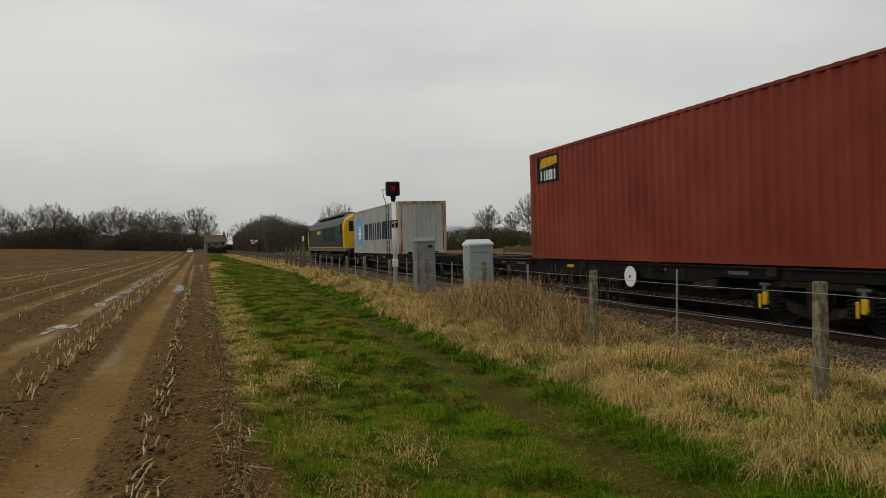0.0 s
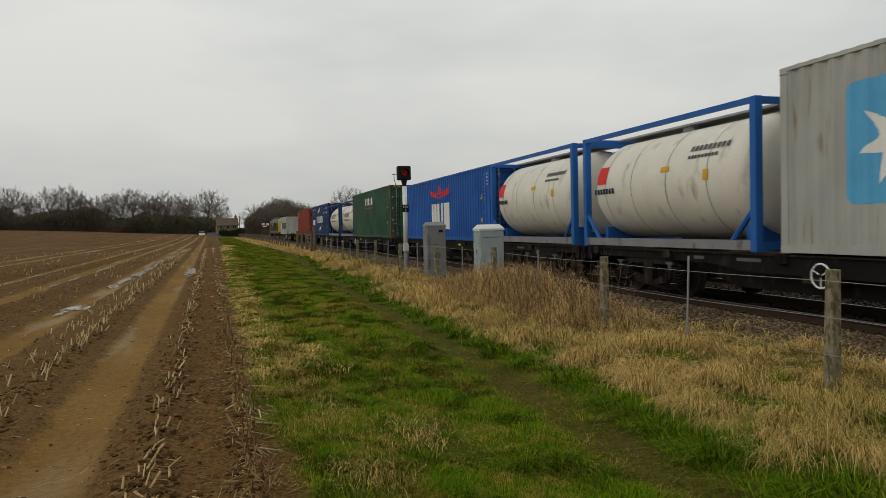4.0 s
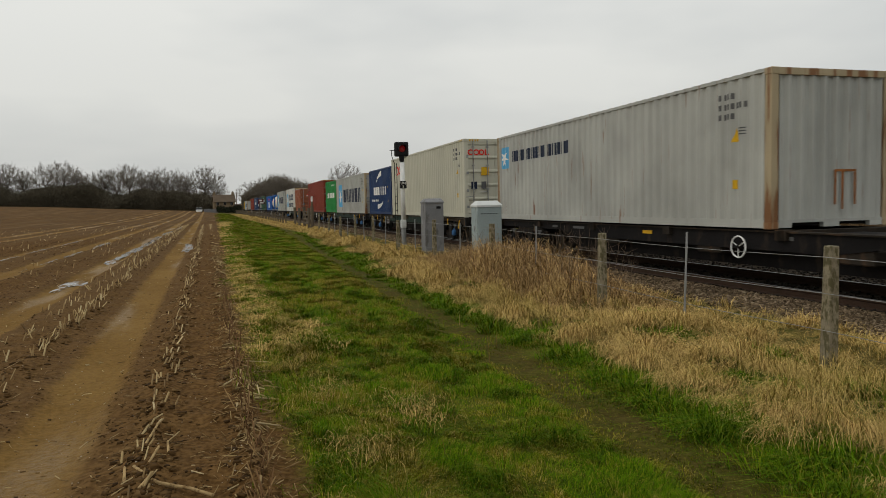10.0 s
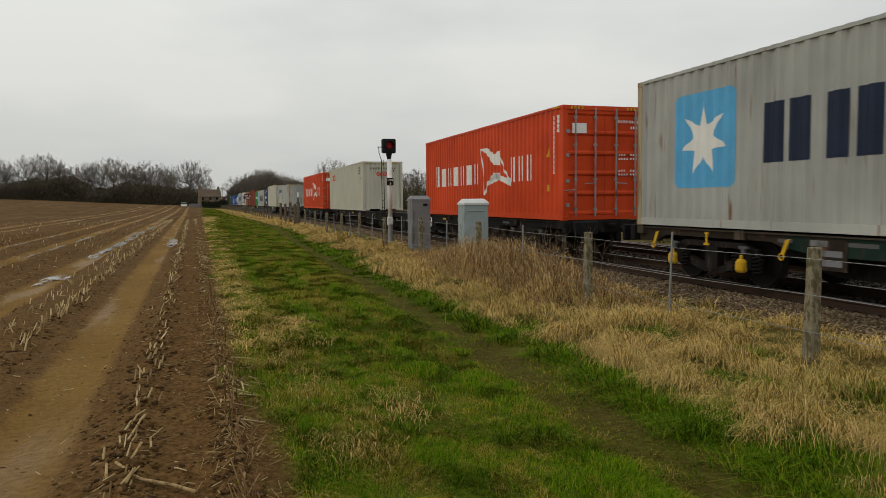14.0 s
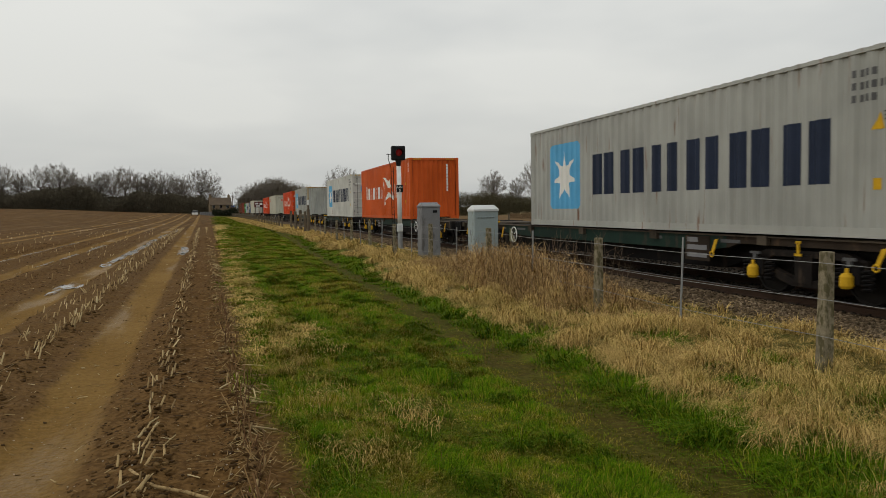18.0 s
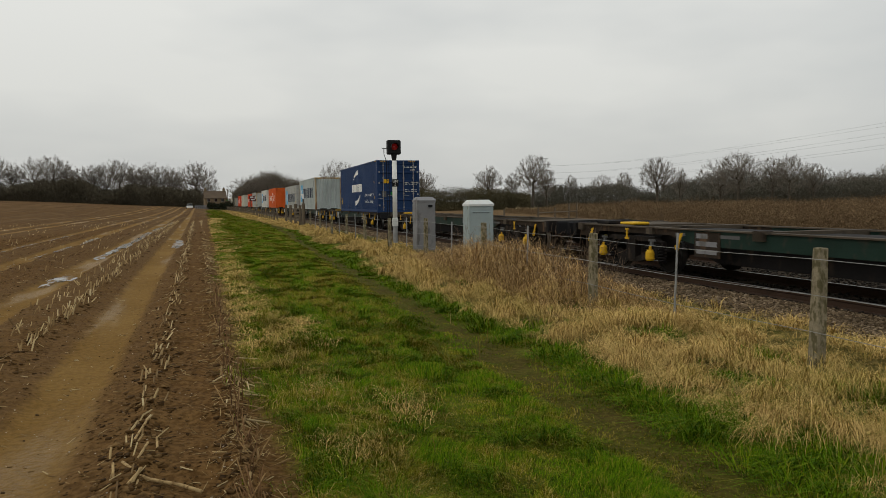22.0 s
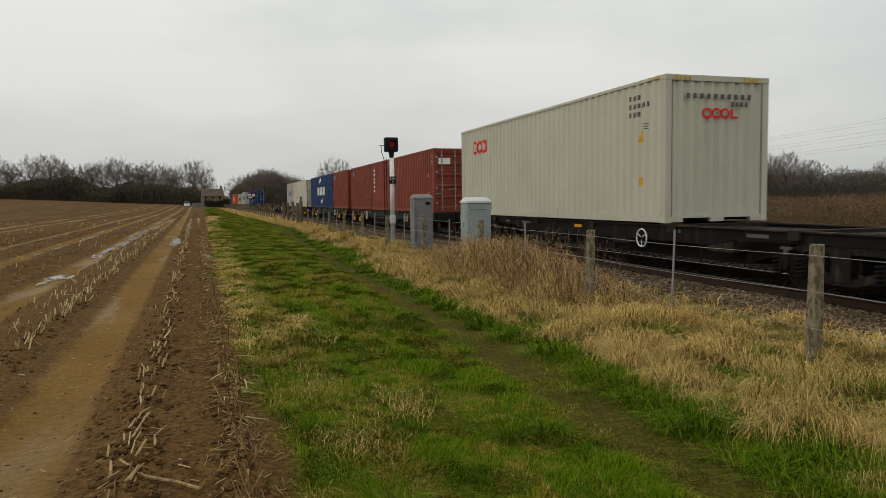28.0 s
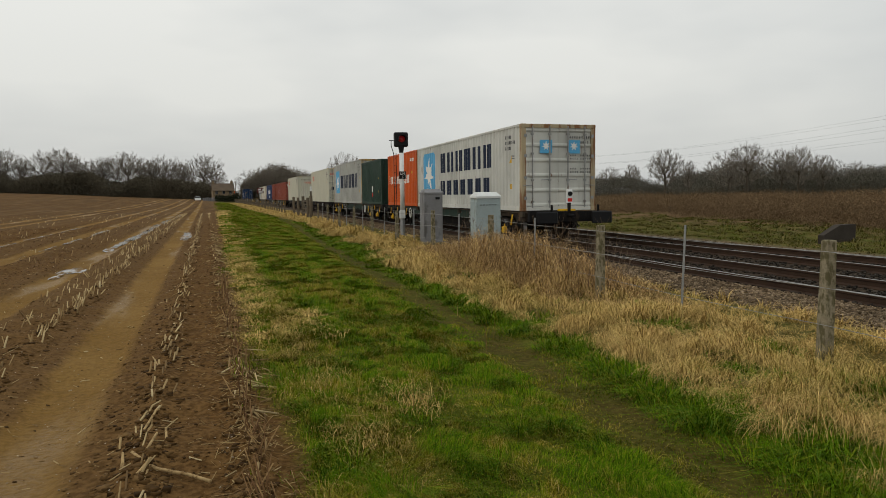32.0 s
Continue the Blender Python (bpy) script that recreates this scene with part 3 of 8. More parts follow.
def scatter(n, y0, y1, power=1.8):
    """Distances along the verge, thicker near the path's start."""
    u = rng.random(n)
    return y0 * (y1 / y0) ** (u ** (1 / power) if power != 1 else u)


def turf_material(name, green, thatch, bias):
    """Mottled turf: each blade its own tone, green in some patches and yellowed in others."""
    m, t, b = nodes_of(name)
    g = t.nodes.new("ShaderNodeNewGeometry")
    co = coords(t)
    a = ramp_node(t, g.outputs["Random Per Island"], green)
    c = ramp_node(t, g.outputs["Random Per Island"], thatch)
    n1, n2 = noise_node(t, co, 1.7, 3.0, (1.3, 0.22, 1)), noise_node(t, co, 9.0, 5.0, (1, 0.6, 1))
    f = t.nodes.new("ShaderNodeMix")
    f.inputs["Factor"].default_value = 0.5
    t.links.new(n1, f.inputs["A"])
    t.links.new(n2, f.inputs["B"])
    k = ramp_node(t, f.outputs["Result"], [(bias - 0.05, (0, 0, 0)), (bias + 0.06, (1, 1, 1))])
    t.links.new(mix_node(t, k, a, c), b.inputs["Base Color"])
    b.inputs["Roughness"].default_value = 0.75
    b.inputs["Specular IOR Level"].default_value = 0.03
    return m


GREEN = [(0.0, (0.018, 0.036, 0.0008)), (0.35, (0.052, 0.112, 0.0017)), (0.7, (0.098, 0.182, 0.0028)), (0.9, (0.145, 0.182, 0.0054)), (1.0, (0.260, 0.205, 0.0300))]
THATCH = [(0.0, (0.052, 0.038, 0.0046)), (0.3, (0.110, 0.114, 0.0036)), (0.6, (0.185, 0.160, 0.0105)), (0.85, (0.275, 0.208, 0.0370)), (1.0, (0.400, 0.300, 0.1030))]
grass_mat = turf_material("green_grass", GREEN, THATCH, 0.508)
lush_mat = turf_material("lush_grass", GREEN, THATCH, 0.66)
dry_mat = turf_material("dead_grass", [(0.0, (0.165, 0.100, 0.0290)), (0.3, (0.385, 0.252, 0.0780)), (0.75, (0.690, 0.490, 0.1850)), (0.95, (0.510, 0.350, 0.1180)), (1.0, (0.110, 0.145, 0.0150))],
                        [(0.0, (0.115, 0.092, 0.0170)), (0.3, (0.265, 0.200, 0.0440)), (0.7, (0.450, 0.325, 0.0980)), (1.0, (0.600, 0.440, 0.1550))], 0.54)
mat_mat = turf_material("matted_grass", [(0.0, (0.060, 0.040, 0.0110)), (0.4, (0.165, 0.112, 0.0320)), (0.8, (0.330, 0.225, 0.0750)), (1.0, (0.060, 0.090, 0.0070))],
                        [(0.0, (0.026, 0.040, 0.0030)), (0.35, (0.060, 0.078, 0.0070)), (0.75, (0.150, 0.125, 0.0300)), (1.0, (0.270, 0.200, 0.0650))], 0.53)
bramble_mat = island("dead_bramble", [(0.0, (0.105, 0.056, 0.022)), (0.35, (0.290, 0.172, 0.066)), (0.75, (0.52, 0.340, 0.140)), (1.0, (0.72, 0.52, 0.23))])

# short green turf of the track, thinner where it is trodden
n = 720000
y = scatter(n, 2.2, 65, 1.0)
x = rng.uniform(-0.1, 1, n) * (tall_x(y) + 1.2) - FURROW * y * 0.9
keep = x - edge_x(y) + 0.22 * lattice(x, y * 0.6, 0.3, 21) + 0.10 * rng.normal(0, 1, n) > 0.14 * (1 - ease(4.2, 8.0, y))
wear = np.exp(-((x - path_x(y)) / (0.34 + 0.006 * y)) ** 4)
keep &= rng.random(n) > (0.76 + 0.16 * ease(8, 16, y)) * wear
keep &= rng.random(n) < 0.92 + 0.35 * lattice(x, y * 0.6, 0.22, 22) * (1 - 0.8 * ease(7, 18, y))
keep &= x < tall_x(y) + 0.7 * lattice(x, y, 0.8, 23) + 0.3
x, y = x[keep], y[keep]
n = len(x)
even = 1 - 0.75 * ease(7, 20, y)
lush = np.clip(0.45 + even * (0.40 * lattice(x, y * 0.7, 0.55, 24) + 0.55 * lattice(x, y * 0.8, 0.16, 25)), 0.02, 1.3)
h = (0.016 + 0.085 * lush * (0.3 + rng.random(n))) * (1 + 0.010 * y) * (1 - 0.6 * np.exp(-((x - path_x(y)) / 0.45) ** 2))
lay = np.arctan2(lattice(x, y, 0.3, 26), lattice(x, y, 0.3, 27)) + rng.normal(0, 0.8, n)
tagged(new("grass", blades(np.stack([x, y, land(x, y) - 0.004], 1), h, 0.0009 + 0.00030 * y + 0 * x, lay,
                           rng.uniform(0.2, 1.7, n), "grass", grass_mat, 0.3)), "short mottled green and yellow winter turf of the track", "grass", kind="stuff")

# tall dead grass along the fence, in arching tussocks
def tussocks(count, y0, y1, per, hmin, hmax, name, label, mat, xlo, xhi, seed, wide=1.0, droop=0.45, bow=None, comb=0.45, only=0):
    r = np.random.default_rng(seed)
    ty = y0 * (y1 / y0) ** r.random(count)
    lo, hi = xlo(ty), xhi(ty)
    tx = lo + (hi - lo) * r.random(count)
    if only:
        keep = only * hollow(tx, ty) > 0
        tx, ty = tx[keep], ty[keep]
        count = len(tx)
    fall = r.uniform(0, 6.3, count)
    k = np.repeat(np.arange(count), per)
    m = len(k)
    rad = r.random(m) ** 0.7 * 0.16 * wide * (1 + ty[k] * 0.02)
    a = r.uniform(0, 6.3, m)
    px, py = tx[k] + rad * np.cos(a), ty[k] + rad * np.sin(a)
    az = np.where(r.random(m) < comb, fall[k] + r.normal(0, 0.5, m), a)
    hh = r.uniform(hmin, hmax, m) * (0.35 + 1.5 * r.random(count)[k] ** 2) * (1 - 0.4 * ease(9, 28, ty[k]) * (y1 < 80))
    if bow:
        me = arches(np.stack([px, py, land(px, py) - 0.01], 1), hh * 1.5, (0.0004 + 0.00028 * py) * wide, az, r.uniform(bow[0], bow[1], m), name, mat)
        return tagged(new(name, me), label, "grass", kind="stuff")
    me = blades(np.stack([px, py, land(px, py) - 0.01], 1), hh, (0.0013 + 0.00042 * py) * wide, az, r.uniform(0.4, 2.4, m) ** 1.1, name, mat, droop)
    return tagged(new(name, me), label, "grass", kind="stuff")


def manes(count, y0, y1, per, name, label, mat, xlo, xhi, seed, size=1.0, aim=3.5, stray=1.0):
    """Big dead tussocks: long limp blades combed over a mound, falling mostly one way, with hollows between."""
    r = np.random.default_rng(seed)
    ty = y0 * (y1 / y0) ** ((np.arange(count) + r.random(count)) / count)
    lo, hi = xlo(ty), xhi(ty)
    tx = lo + (hi - lo) * ((np.arange(count) * 0.618 + 0.25 * r.random(count)) % 1.0)
    keep = hollow(tx, ty) < 0
    tx, ty = tx[keep], ty[keep]
    count = len(tx)
    big = size * (0.55 + 0.75 * r.random(count) ** 1.4)
    fall = aim + r.normal(0, stray, count)
    k = np.repeat(np.arange(count), per)
    m = len(k)
    rad, a = r.random(m) ** 0.6, r.uniform(0, 6.3, m)
    px, py = tx[k] + 0.26 * big[k] * rad * np.cos(a), ty[k] + 0.26 * big[k] * rad * np.sin(a)
    pz = land(px, py) + 0.13 * big[k] * (1 - rad ** 2) * r.random(m)
    # locks of blades lie together
    lock = r.normal(0, 0.55, (count, 9))[k, r.integers(0, 9, m)]
    az = np.where(r.random(m) < 0.8, fall[k] + lock + r.normal(0, 0.16, m), a)
    ln = big[k] * r.uniform(0.22, 0.58, m)
    me = arches(np.stack([px, py, pz], 1), ln, 0.0004 + 0.00024 * py, az, r.uniform(0.7, 1.35, m), name, mat)
    return tagged(new(name, me), label, "grass", kind="stuff")


tussocks(1500, 2.2, 75, 54, 0.035, 0.10, "dead_grass", "dull straw-coloured dead grass matted along the fence", mat_mat,
         lambda y: tall_x(y) + 0.15, lambda y: np.minimum(6.5, 6.6 + bend(y)), 31, 1.15, 0.42, (0.7, 1.75), 0.45, -1)
manes(240, 2.9, 16, 220, "dead_grass", "large tussocks of golden dead grass combed over by rain", dry_mat,
      lambda y: tall_x(y) + 0.28, lambda y: 5.7 + 0 * y, 40, 0.85)
manes(170, 14, 50, 130, "dead_grass", "golden dead grass tussocks along the fence", dry_mat,
      lambda y: tall_x(y) + 0.2, lambda y: 4.9 + 0.02 * y, 44, 1.0)
manes(34, 2.8, 14, 150, "dead_grass", "pale limp dead grass hanging over the edge of the track", dry_mat,
      lambda y: tall_x(y) + 0.12, lambda y: tall_x(y) + 0.45, 45, 0.72, 3.5, 0.5)
tussocks(900, 3.0, 30, 40, 0.04, 0.14, "dead_grass", "upright pale dead grass below the railway ballast", dry_mat,
         lambda y: 5.3 + 0 * y, lambda y: 7.15 + 0 * y, 32, 0.7, 0.15)
tussocks(520, 2.3, 45, 90, 0.04, 0.13, "green_tuft", "lush green grass tufts at the foot of the dead grass", lush_mat,
         lambda y: tall_x(y) - 0.25, lambda y: tall_x(y) + 0.3, 33, 1.0, 0.25)
tussocks(760, 2.3, 24, 150, 0.04, 0.12, "green_tuft", "green tufts growing through the dead grass", lush_mat,
         lambda y: tall_x(y) + 0.1, lambda y: tall_x(y) + 1.9, 38, 1.2, 0.3, None, 0.45, 1)
thatch_mat = turf_material("yellowed_turf", THATCH, [(0.0, (0.080, 0.060, 0.010)), (0.4, (0.190, 0.150, 0.028)), (0.8, (0.330, 0.245, 0.070)), (1.0, (0.460, 0.340, 0.120))], 0.50)
manes(26, 3.6, 18, 150, "dead_grass", "flattened straw tufts in the turf beside the furrow", thatch_mat,
      lambda y: 0.55 - FURROW * y, lambda y: 1.05 - FURROW * y, 34, 0.62, 4.6, 1.0)
tussocks(900, 3.2, 70, 70, 0.02, 0.07, "dead_grass", "yellowed matted turf along the field side of the track", thatch_mat,
         lambda y: edge_x(y) + 0.12 * (1 - ease(4.2, 8.0, y)), lambda y: edge_x(y) + 0.75, 46, 1.1, 0.5, (0.7, 1.6))
tussocks(620, 8, 90, 70, 0.04, 0.11, "dead_grass", "bleached straw tufts along the edge of the track", dry_mat,
         lambda y: edge_x(y), lambda y: edge_x(y) + 0.35 + 0.55 * (lattice(0 * y, y, 5.0, 90) > -0.1), 35, 1.2, 0.5, (0.8, 1.6))
tussocks(90, 3, 40, 110, 0.06, 0.13, "green_tuft", "dark green clumps standing out of the turf", lush_mat,
         lambda y: 0.6 - FURROW * y, lambda y: 2.3 + 0 * y, 39, 0.6, 0.2)
tussocks(3600, 14, 110, 34, 0.04, 0.13, "bank_grass", "rough green and brown grass on the far railway bank", turf_material("bank_grass", [(0, (0.028, 0.036, 0.004)), (0.5, (0.075, 0.090, 0.010)), (0.85, (0.12, 0.112, 0.022)), (1, (0.21, 0.16, 0.055))], [(0, (0.035, 0.030, 0.008)), (0.5, (0.085, 0.068, 0.018)), (0.85, (0.15, 0.11, 0.036)), (1, (0.23, 0.17, 0.065))], 0.50),
         lambda y: 15.5 + bend(y), lambda y: 30 + bend(y), 36, 1.25, 0.45)

tussocks(2000, 42, 190, 44, 0.08, 0.20, "dead_grass", "pale dead grass below the far fence", dry_mat,
         lambda y: tall_x(y) + 0.1, lambda y: 6.4 + bend(y), 47, 0.75, 0.3)
tussocks(900, 55, 200, 26, 0.03, 0.07, "grass", "short green grass of the track far off", grass_mat,
         lambda y: edge_x(y) + 0.2, lambda y: tall_x(y), 42, 2.2, 0.2)
r = np.random.default_rng(43)
mx, my = np.repeat([0.70, 0.66, 0.80, 1.30], 300), np.repeat([6.0, 8.6, 4.6, 5.3], 300)
n = len(mx)
mx, my = mx + r.normal(0, 0.13, n), my + r.normal(0, 0.24, n)
tagged(new("dead_grass", arches(np.stack([mx, my, land(mx, my) + r.uniform(0, 0.05, n)], 1), r.uniform(0.10, 0.26, n), np.full(n, 0.0012), r.uniform(0, 6.3, n), r.uniform(0.8, 1.8, n), "dead_grass", dry_mat)),
       "matted mounds of flattened straw in the turf", "grass", kind="stuff")
n = 46
wy, wx = r.uniform(3.2, 14, n), r.uniform(0.5, 6.2, n)
tagged(new("weed_stems", arches(np.stack([wx, wy, land(wx, wy)], 1), r.uniform(0.15, 0.4, n), r.uniform(0.001, 0.002, n), r.uniform(0, 6.3, n), r.uniform(0.0, 0.25, n), "weed_stems", bramble_mat)),
       "thin brown weed stems standing in the grass", "weed", kind="stuff")

# brambles and dead stems before the cabinets
r = np.random.default_rng(41)


def heap(x, y):
    """Height of the bramble heap."""
    return (0.70 * np.exp(-((y - 13.2) / 3.2) ** 2) + 0.26) * np.exp(-((x - 5.35) / 0.95) ** 4) * (1 - ease(17.5, 20.5, y)) * ease(8.0, 10.0, y)


n = 34000
by = r.uniform(8.4, 20.0, n)
bx = r.uniform(4.0, 6.6, n)
bh = heap(bx, by)
keep = r.random(n) < bh * 2.0 + 0.15
bx, by, bh = bx[keep], by[keep], bh[keep]
n = len(bx)
bz = land(bx, by) + bh * r.random(n) ** 1.5 * 0.75
tagged(new("bramble", arches(np.stack([bx, by, bz], 1), (0.16 + 0.60 * bh) * r.uniform(0.5, 1.3, n), r.uniform(0.0014, 0.0034, n), r.normal(3.9, 1.5, n), r.uniform(0.7, 1.9, n), "bramble", bramble_mat)),
       "tangled brown bramble and dead stems below the cabinets", "bramble", kind="stuff")
n = 4200
by = r.uniform(8.8, 19.0, n)
bx = r.uniform(4.2, 6.5, n)
bh = heap(bx, by)
bz = land(bx, by) + bh * r.random(n) * 0.95
tagged(new("bramble", blades(np.stack([bx, by, bz], 1), r.uniform(0.03, 0.09, n), r.uniform(0.003, 0.008, n), r.uniform(0, 6.3, n), r.uniform(0.8, 3, n), "bramble", bramble_mat, 0.35)),
       "withered brown bramble leaves along the fence", "bramble", kind="stuff")
# bare upright shoots that stand against the wagons
n = 110
by, bx = r.uniform(9.4, 16.5, n), r.uniform(4.9, 6.4, n)
bm = bmesh.new()
for i in range(n):
    p = Vector((bx[i], by[i], float(land(bx[i], by[i]))))
    q = p + Vector((r.normal(0, 0.14), r.normal(0, 0.14), r.uniform(0.55, 1.15)))
    tube(bm, p, q, 0.005, 0.002, 4, False)
    for _ in range(3):
        c = p.lerp(q, r.uniform(0.5, 0.9))
        tube(bm, c, c + Vector((r.normal(0, 0.12), r.normal(0, 0.12), r.uniform(0.05, 0.25))), 0.003, 0.001, 3, False)
me = mesh_of(bm, "shoots")
me.materials.append(plain("bare_shoots", (0.16, 0.115, 0.078), 0.9))
tagged(new("shoots", me), "thin bare reddish shoots rising over the fence wire", "shrub", kind="stuff")


def lumps(P, size, name, mat, flat=0.7, seed=1):
    """Angular stones or clods: squashed, jittered eight-cornered blocks."""
    r = np.random.default_rng(seed)
    base = np.array([(x, y, z) for x in (-1, 1) for y in (-1, 1) for z in (-1, 1)], float) * 0.58
    tri = np.array([(0, 1, 3), (0, 3, 2), (4, 6, 7), (4, 7, 5), (0, 4, 5), (0, 5, 1), (2, 3, 7), (2, 7, 6), (0, 2, 6), (0, 6, 4), (1, 5, 7), (1, 7, 3)])
    n = len(P)
    V = base[None] + r.normal(0, 0.26, (n, 8, 3))
    a = r.uniform(0, 6.3, n)
    ca, sa = np.cos(a)[:, None], np.sin(a)[:, None]
    V = np.stack([V[..., 0] * ca - V[..., 1] * sa, V[..., 0] * sa + V[..., 1] * ca, V[..., 2] * flat], -1)
    V = V * size[:, None, None] + P[:, None]
    F = (np.arange(n) * 8)[:, None, None] + tri[None]
    return stuff_mesh(name, V.reshape(-1, 3), F.reshape(-1, 3), mat)


clod_mat = island("soil_clods", [(0.0, (0.034, 0.018, 0.006)), (0.6, (0.094, 0.051, 0.017)), (0.94, (0.172, 0.102, 0.039)), (1.0, (0.20, 0.12, 0.05))], 0.95)
n = 60000
y = scatter(n, 2.2, 45, 1.0)
x = 0.3 - FURROW * y - rng.random(n) * (1.2 + 0.75 * y)
xf = x + FURROW * y
keep = np.ones(n, bool)
for c, w in RUTS:
    keep &= (abs(xf - c) > w * 0.95) | (rng.random(n) < 0.05)
x, y = x[keep], y[keep]
near_row = np.min([abs(x + FURROW * y - c) for c in ROWS], axis=0) < 0.20
keep = near_row | (rng.random(len(x)) < 0.45) | (x + FURROW * y < -3.4)
x, y, near_row = x[keep], y[keep], near_row[keep]
s = 0.003 + (0.016 + 0.020 * near_row) * rng.random(len(x)) ** 3.6 + 0.0005 * y
tagged(new("soil_clods", lumps(np.stack([x, y, land(x, y)], 1), s, "soil_clods", clod_mat, 0.5, 3)), "crumbly brown soil clods of the stubble field", "soil", kind="stuff")

n = 1500
y = scatter(n, 2.2, 20, 1.0)
x = 0.2 - FURROW * y - rng.random(n) * (1.2 + 0.6 * y)
tagged(new("pebbles", lumps(np.stack([x, y, land(x, y) + 0.003], 1), rng.uniform(0.003, 0.008, n), "pebbles", island("pebbles", [(0, (0.25, 0.19, 0.12)), (1, (0.55, 0.48, 0.38))]), 0.7, 4)), "small pale stones scattered over the mud", "pebbles", kind="stuff")

stub_mat = island("maize_stubble", [(0.0, (0.12, 0.072, 0.03)), (0.4, (0.29, 0.195, 0.085)), (0.8, (0.45, 0.34, 0.17)), (1.0, (0.56, 0.45, 0.26))], 0.8)


def canes(a, b, rad, name):
    """Short round canes from a to b."""
    n = len(a)
    d = b - a
    d /= np.linalg.norm(d, axis=1)[:, None]
    s = np.cross(d, np.array((0.31, 0.2, 0.93)))
    s /= np.linalg.norm(s, axis=1)[:, None]
    t = np.cross(d, s)
    V, k = [], 5
    for end, f in ((a, 1.0), (b, 0.85)):
        for i in range(k):
            w = 2 * math.pi * i / k
            V.append(end + (s * math.cos(w) + t * math.sin(w)) * (rad * f)[:, None])
    V = np.stack(V, 1).reshape(-1, 3)
    tri = []
    for i in range(k):
        j = (i + 1) % k
        tri += [(i, j, k + j), (i, k + j, k + i)]
    tri += [(k, k + 1, k + 2), (k, k + 2, k + 3), (k, k + 3, k + 4)]
    F = (np.arange(n) * 2 * k)[:, None, None] + np.array(tri)[None]
    return stuff_mesh(name, V, F.reshape(-1, 3), stub_mat)


# maize stubble: cut canes standing or lying in the drill rows
row_at = [0.25, -0.43, -1.85, -2.3] + [-3.6 - 0.75 * i for i in range(34)]
A, B, Rd = [], [], []
for c in row_at:
    y = 2.0
    while y < 75:
        y += rng.uniform(0.02, 0.12) * (1.0 if c > -2 else 1.7) * (1 + 0.02 * y)
        if c == 0.25 and 3.0 < y < 60 and rng.random() < 0.8:
            continue
        x = c - FURROW * y + rng.normal(0, 0.06 if c > -2 else 0.12)
        if lattice(c * 9, y, 0.6, 12) < -0.45:
            continue
        if rng.random() < 0.12 or (c < -3.5 and rng.random() < 0.82):
            continue
        ln, tilt, az = rng.uniform(0.06, 0.15), rng.uniform(0.95, 1.5) if c > -1 else rng.uniform(0.2, 1.2), rng.uniform(0, 6.3) if rng.random() < (0.16 if c > -1 else 0.3) else rng.normal(1.38, 0.22)
        z = float(land(x, y))
        A.append((x, y, z - 0.01))
        B.append((x + ln * math.sin(tilt) * math.cos(az), y + ln * math.sin(tilt) * math.sin(az), z + 0.012 + ln * math.cos(tilt)))
        Rd.append(rng.uniform(0.0045, 0.0095) * (1 + 0.02 * y))
tagged(new("maize_stubble", canes(np.array(A), np.array(B), np.array(Rd), "maize_stubble")), "cut pale maize stalks standing in drill rows", "stubble", kind="stuff")
# straw and stalk litter lying between the rows
n = 1700
y = scatter(n, 2.2, 40, 1.0)
x = 0.35 - FURROW * y - rng.random(n) * (1.3 + 0.6 * y)
az, ln = rng.uniform(0, 6.3, n), rng.uniform(0.02, 0.09, n) * (1 + 0.01 * y)
z = land(x, y) + 0.012
x2, y2 = x + ln * np.cos(az), y + ln * np.sin(az)
tagged(new("stalk_litter", canes(np.stack([x, y, z], 1), np.stack([x2, y2, land(x2, y2) + 0.014], 1), rng.uniform(0.0014, 0.0036, n) * (1 + 0.05 * y), "stalk_litter")),
       "broken straw and stalk litter on the mud", "straw", kind="stuff")
n = 1700
y = scatter(n, 2.2, 30, 1.0)
x = 0.24 - FURROW * y + rng.normal(0, 0.14, n)
az, ln = rng.uniform(0, 6.3, n), rng.uniform(0.02, 0.11, n) * (1 + 0.01 * y)
x2, y2 = x + ln * np.cos(az), y + ln * np.sin(az)
me = canes(np.stack([x, y, land(x, y) + 0.01], 1), np.stack([x2, y2, land(x2, y2) + rng.uniform(0.005, 0.05, n)], 1), rng.uniform(0.0010, 0.0026, n) * (1 + 0.05 * y), "stalk_litter")
me.materials.clear()
me.materials.append(island("edge_litter", [(0, (0.09, 0.05, 0.02)), (0.5, (0.22, 0.135, 0.055)), (1, (0.45, 0.33, 0.15))]))
tagged(new("stalk_litter", me), "trampled brown stalk litter along the field edge", "straw", kind="stuff")
n = 210
y = scatter(n, 5.0, 34, 1.0)
x = 0.26 - FURROW * y + rng.normal(0, 0.10, n)
az, ln = rng.normal(-0.4, 1.0, n), rng.uniform(0.06, 0.22, n)
x2, y2 = x + ln * np.cos(az), y + ln * np.sin(az)
tagged(new("stalk_litter", canes(np.stack([x, y, land(x, y) + 0.02], 1), np.stack([x2, y2, land(x2, y2) + 0.012], 1), rng.uniform(0.004, 0.008, n) * (1 + 0.02 * y), "stalk_litter")),
       "pale cut stalks lying along the field edge", "straw", kind="stuff")
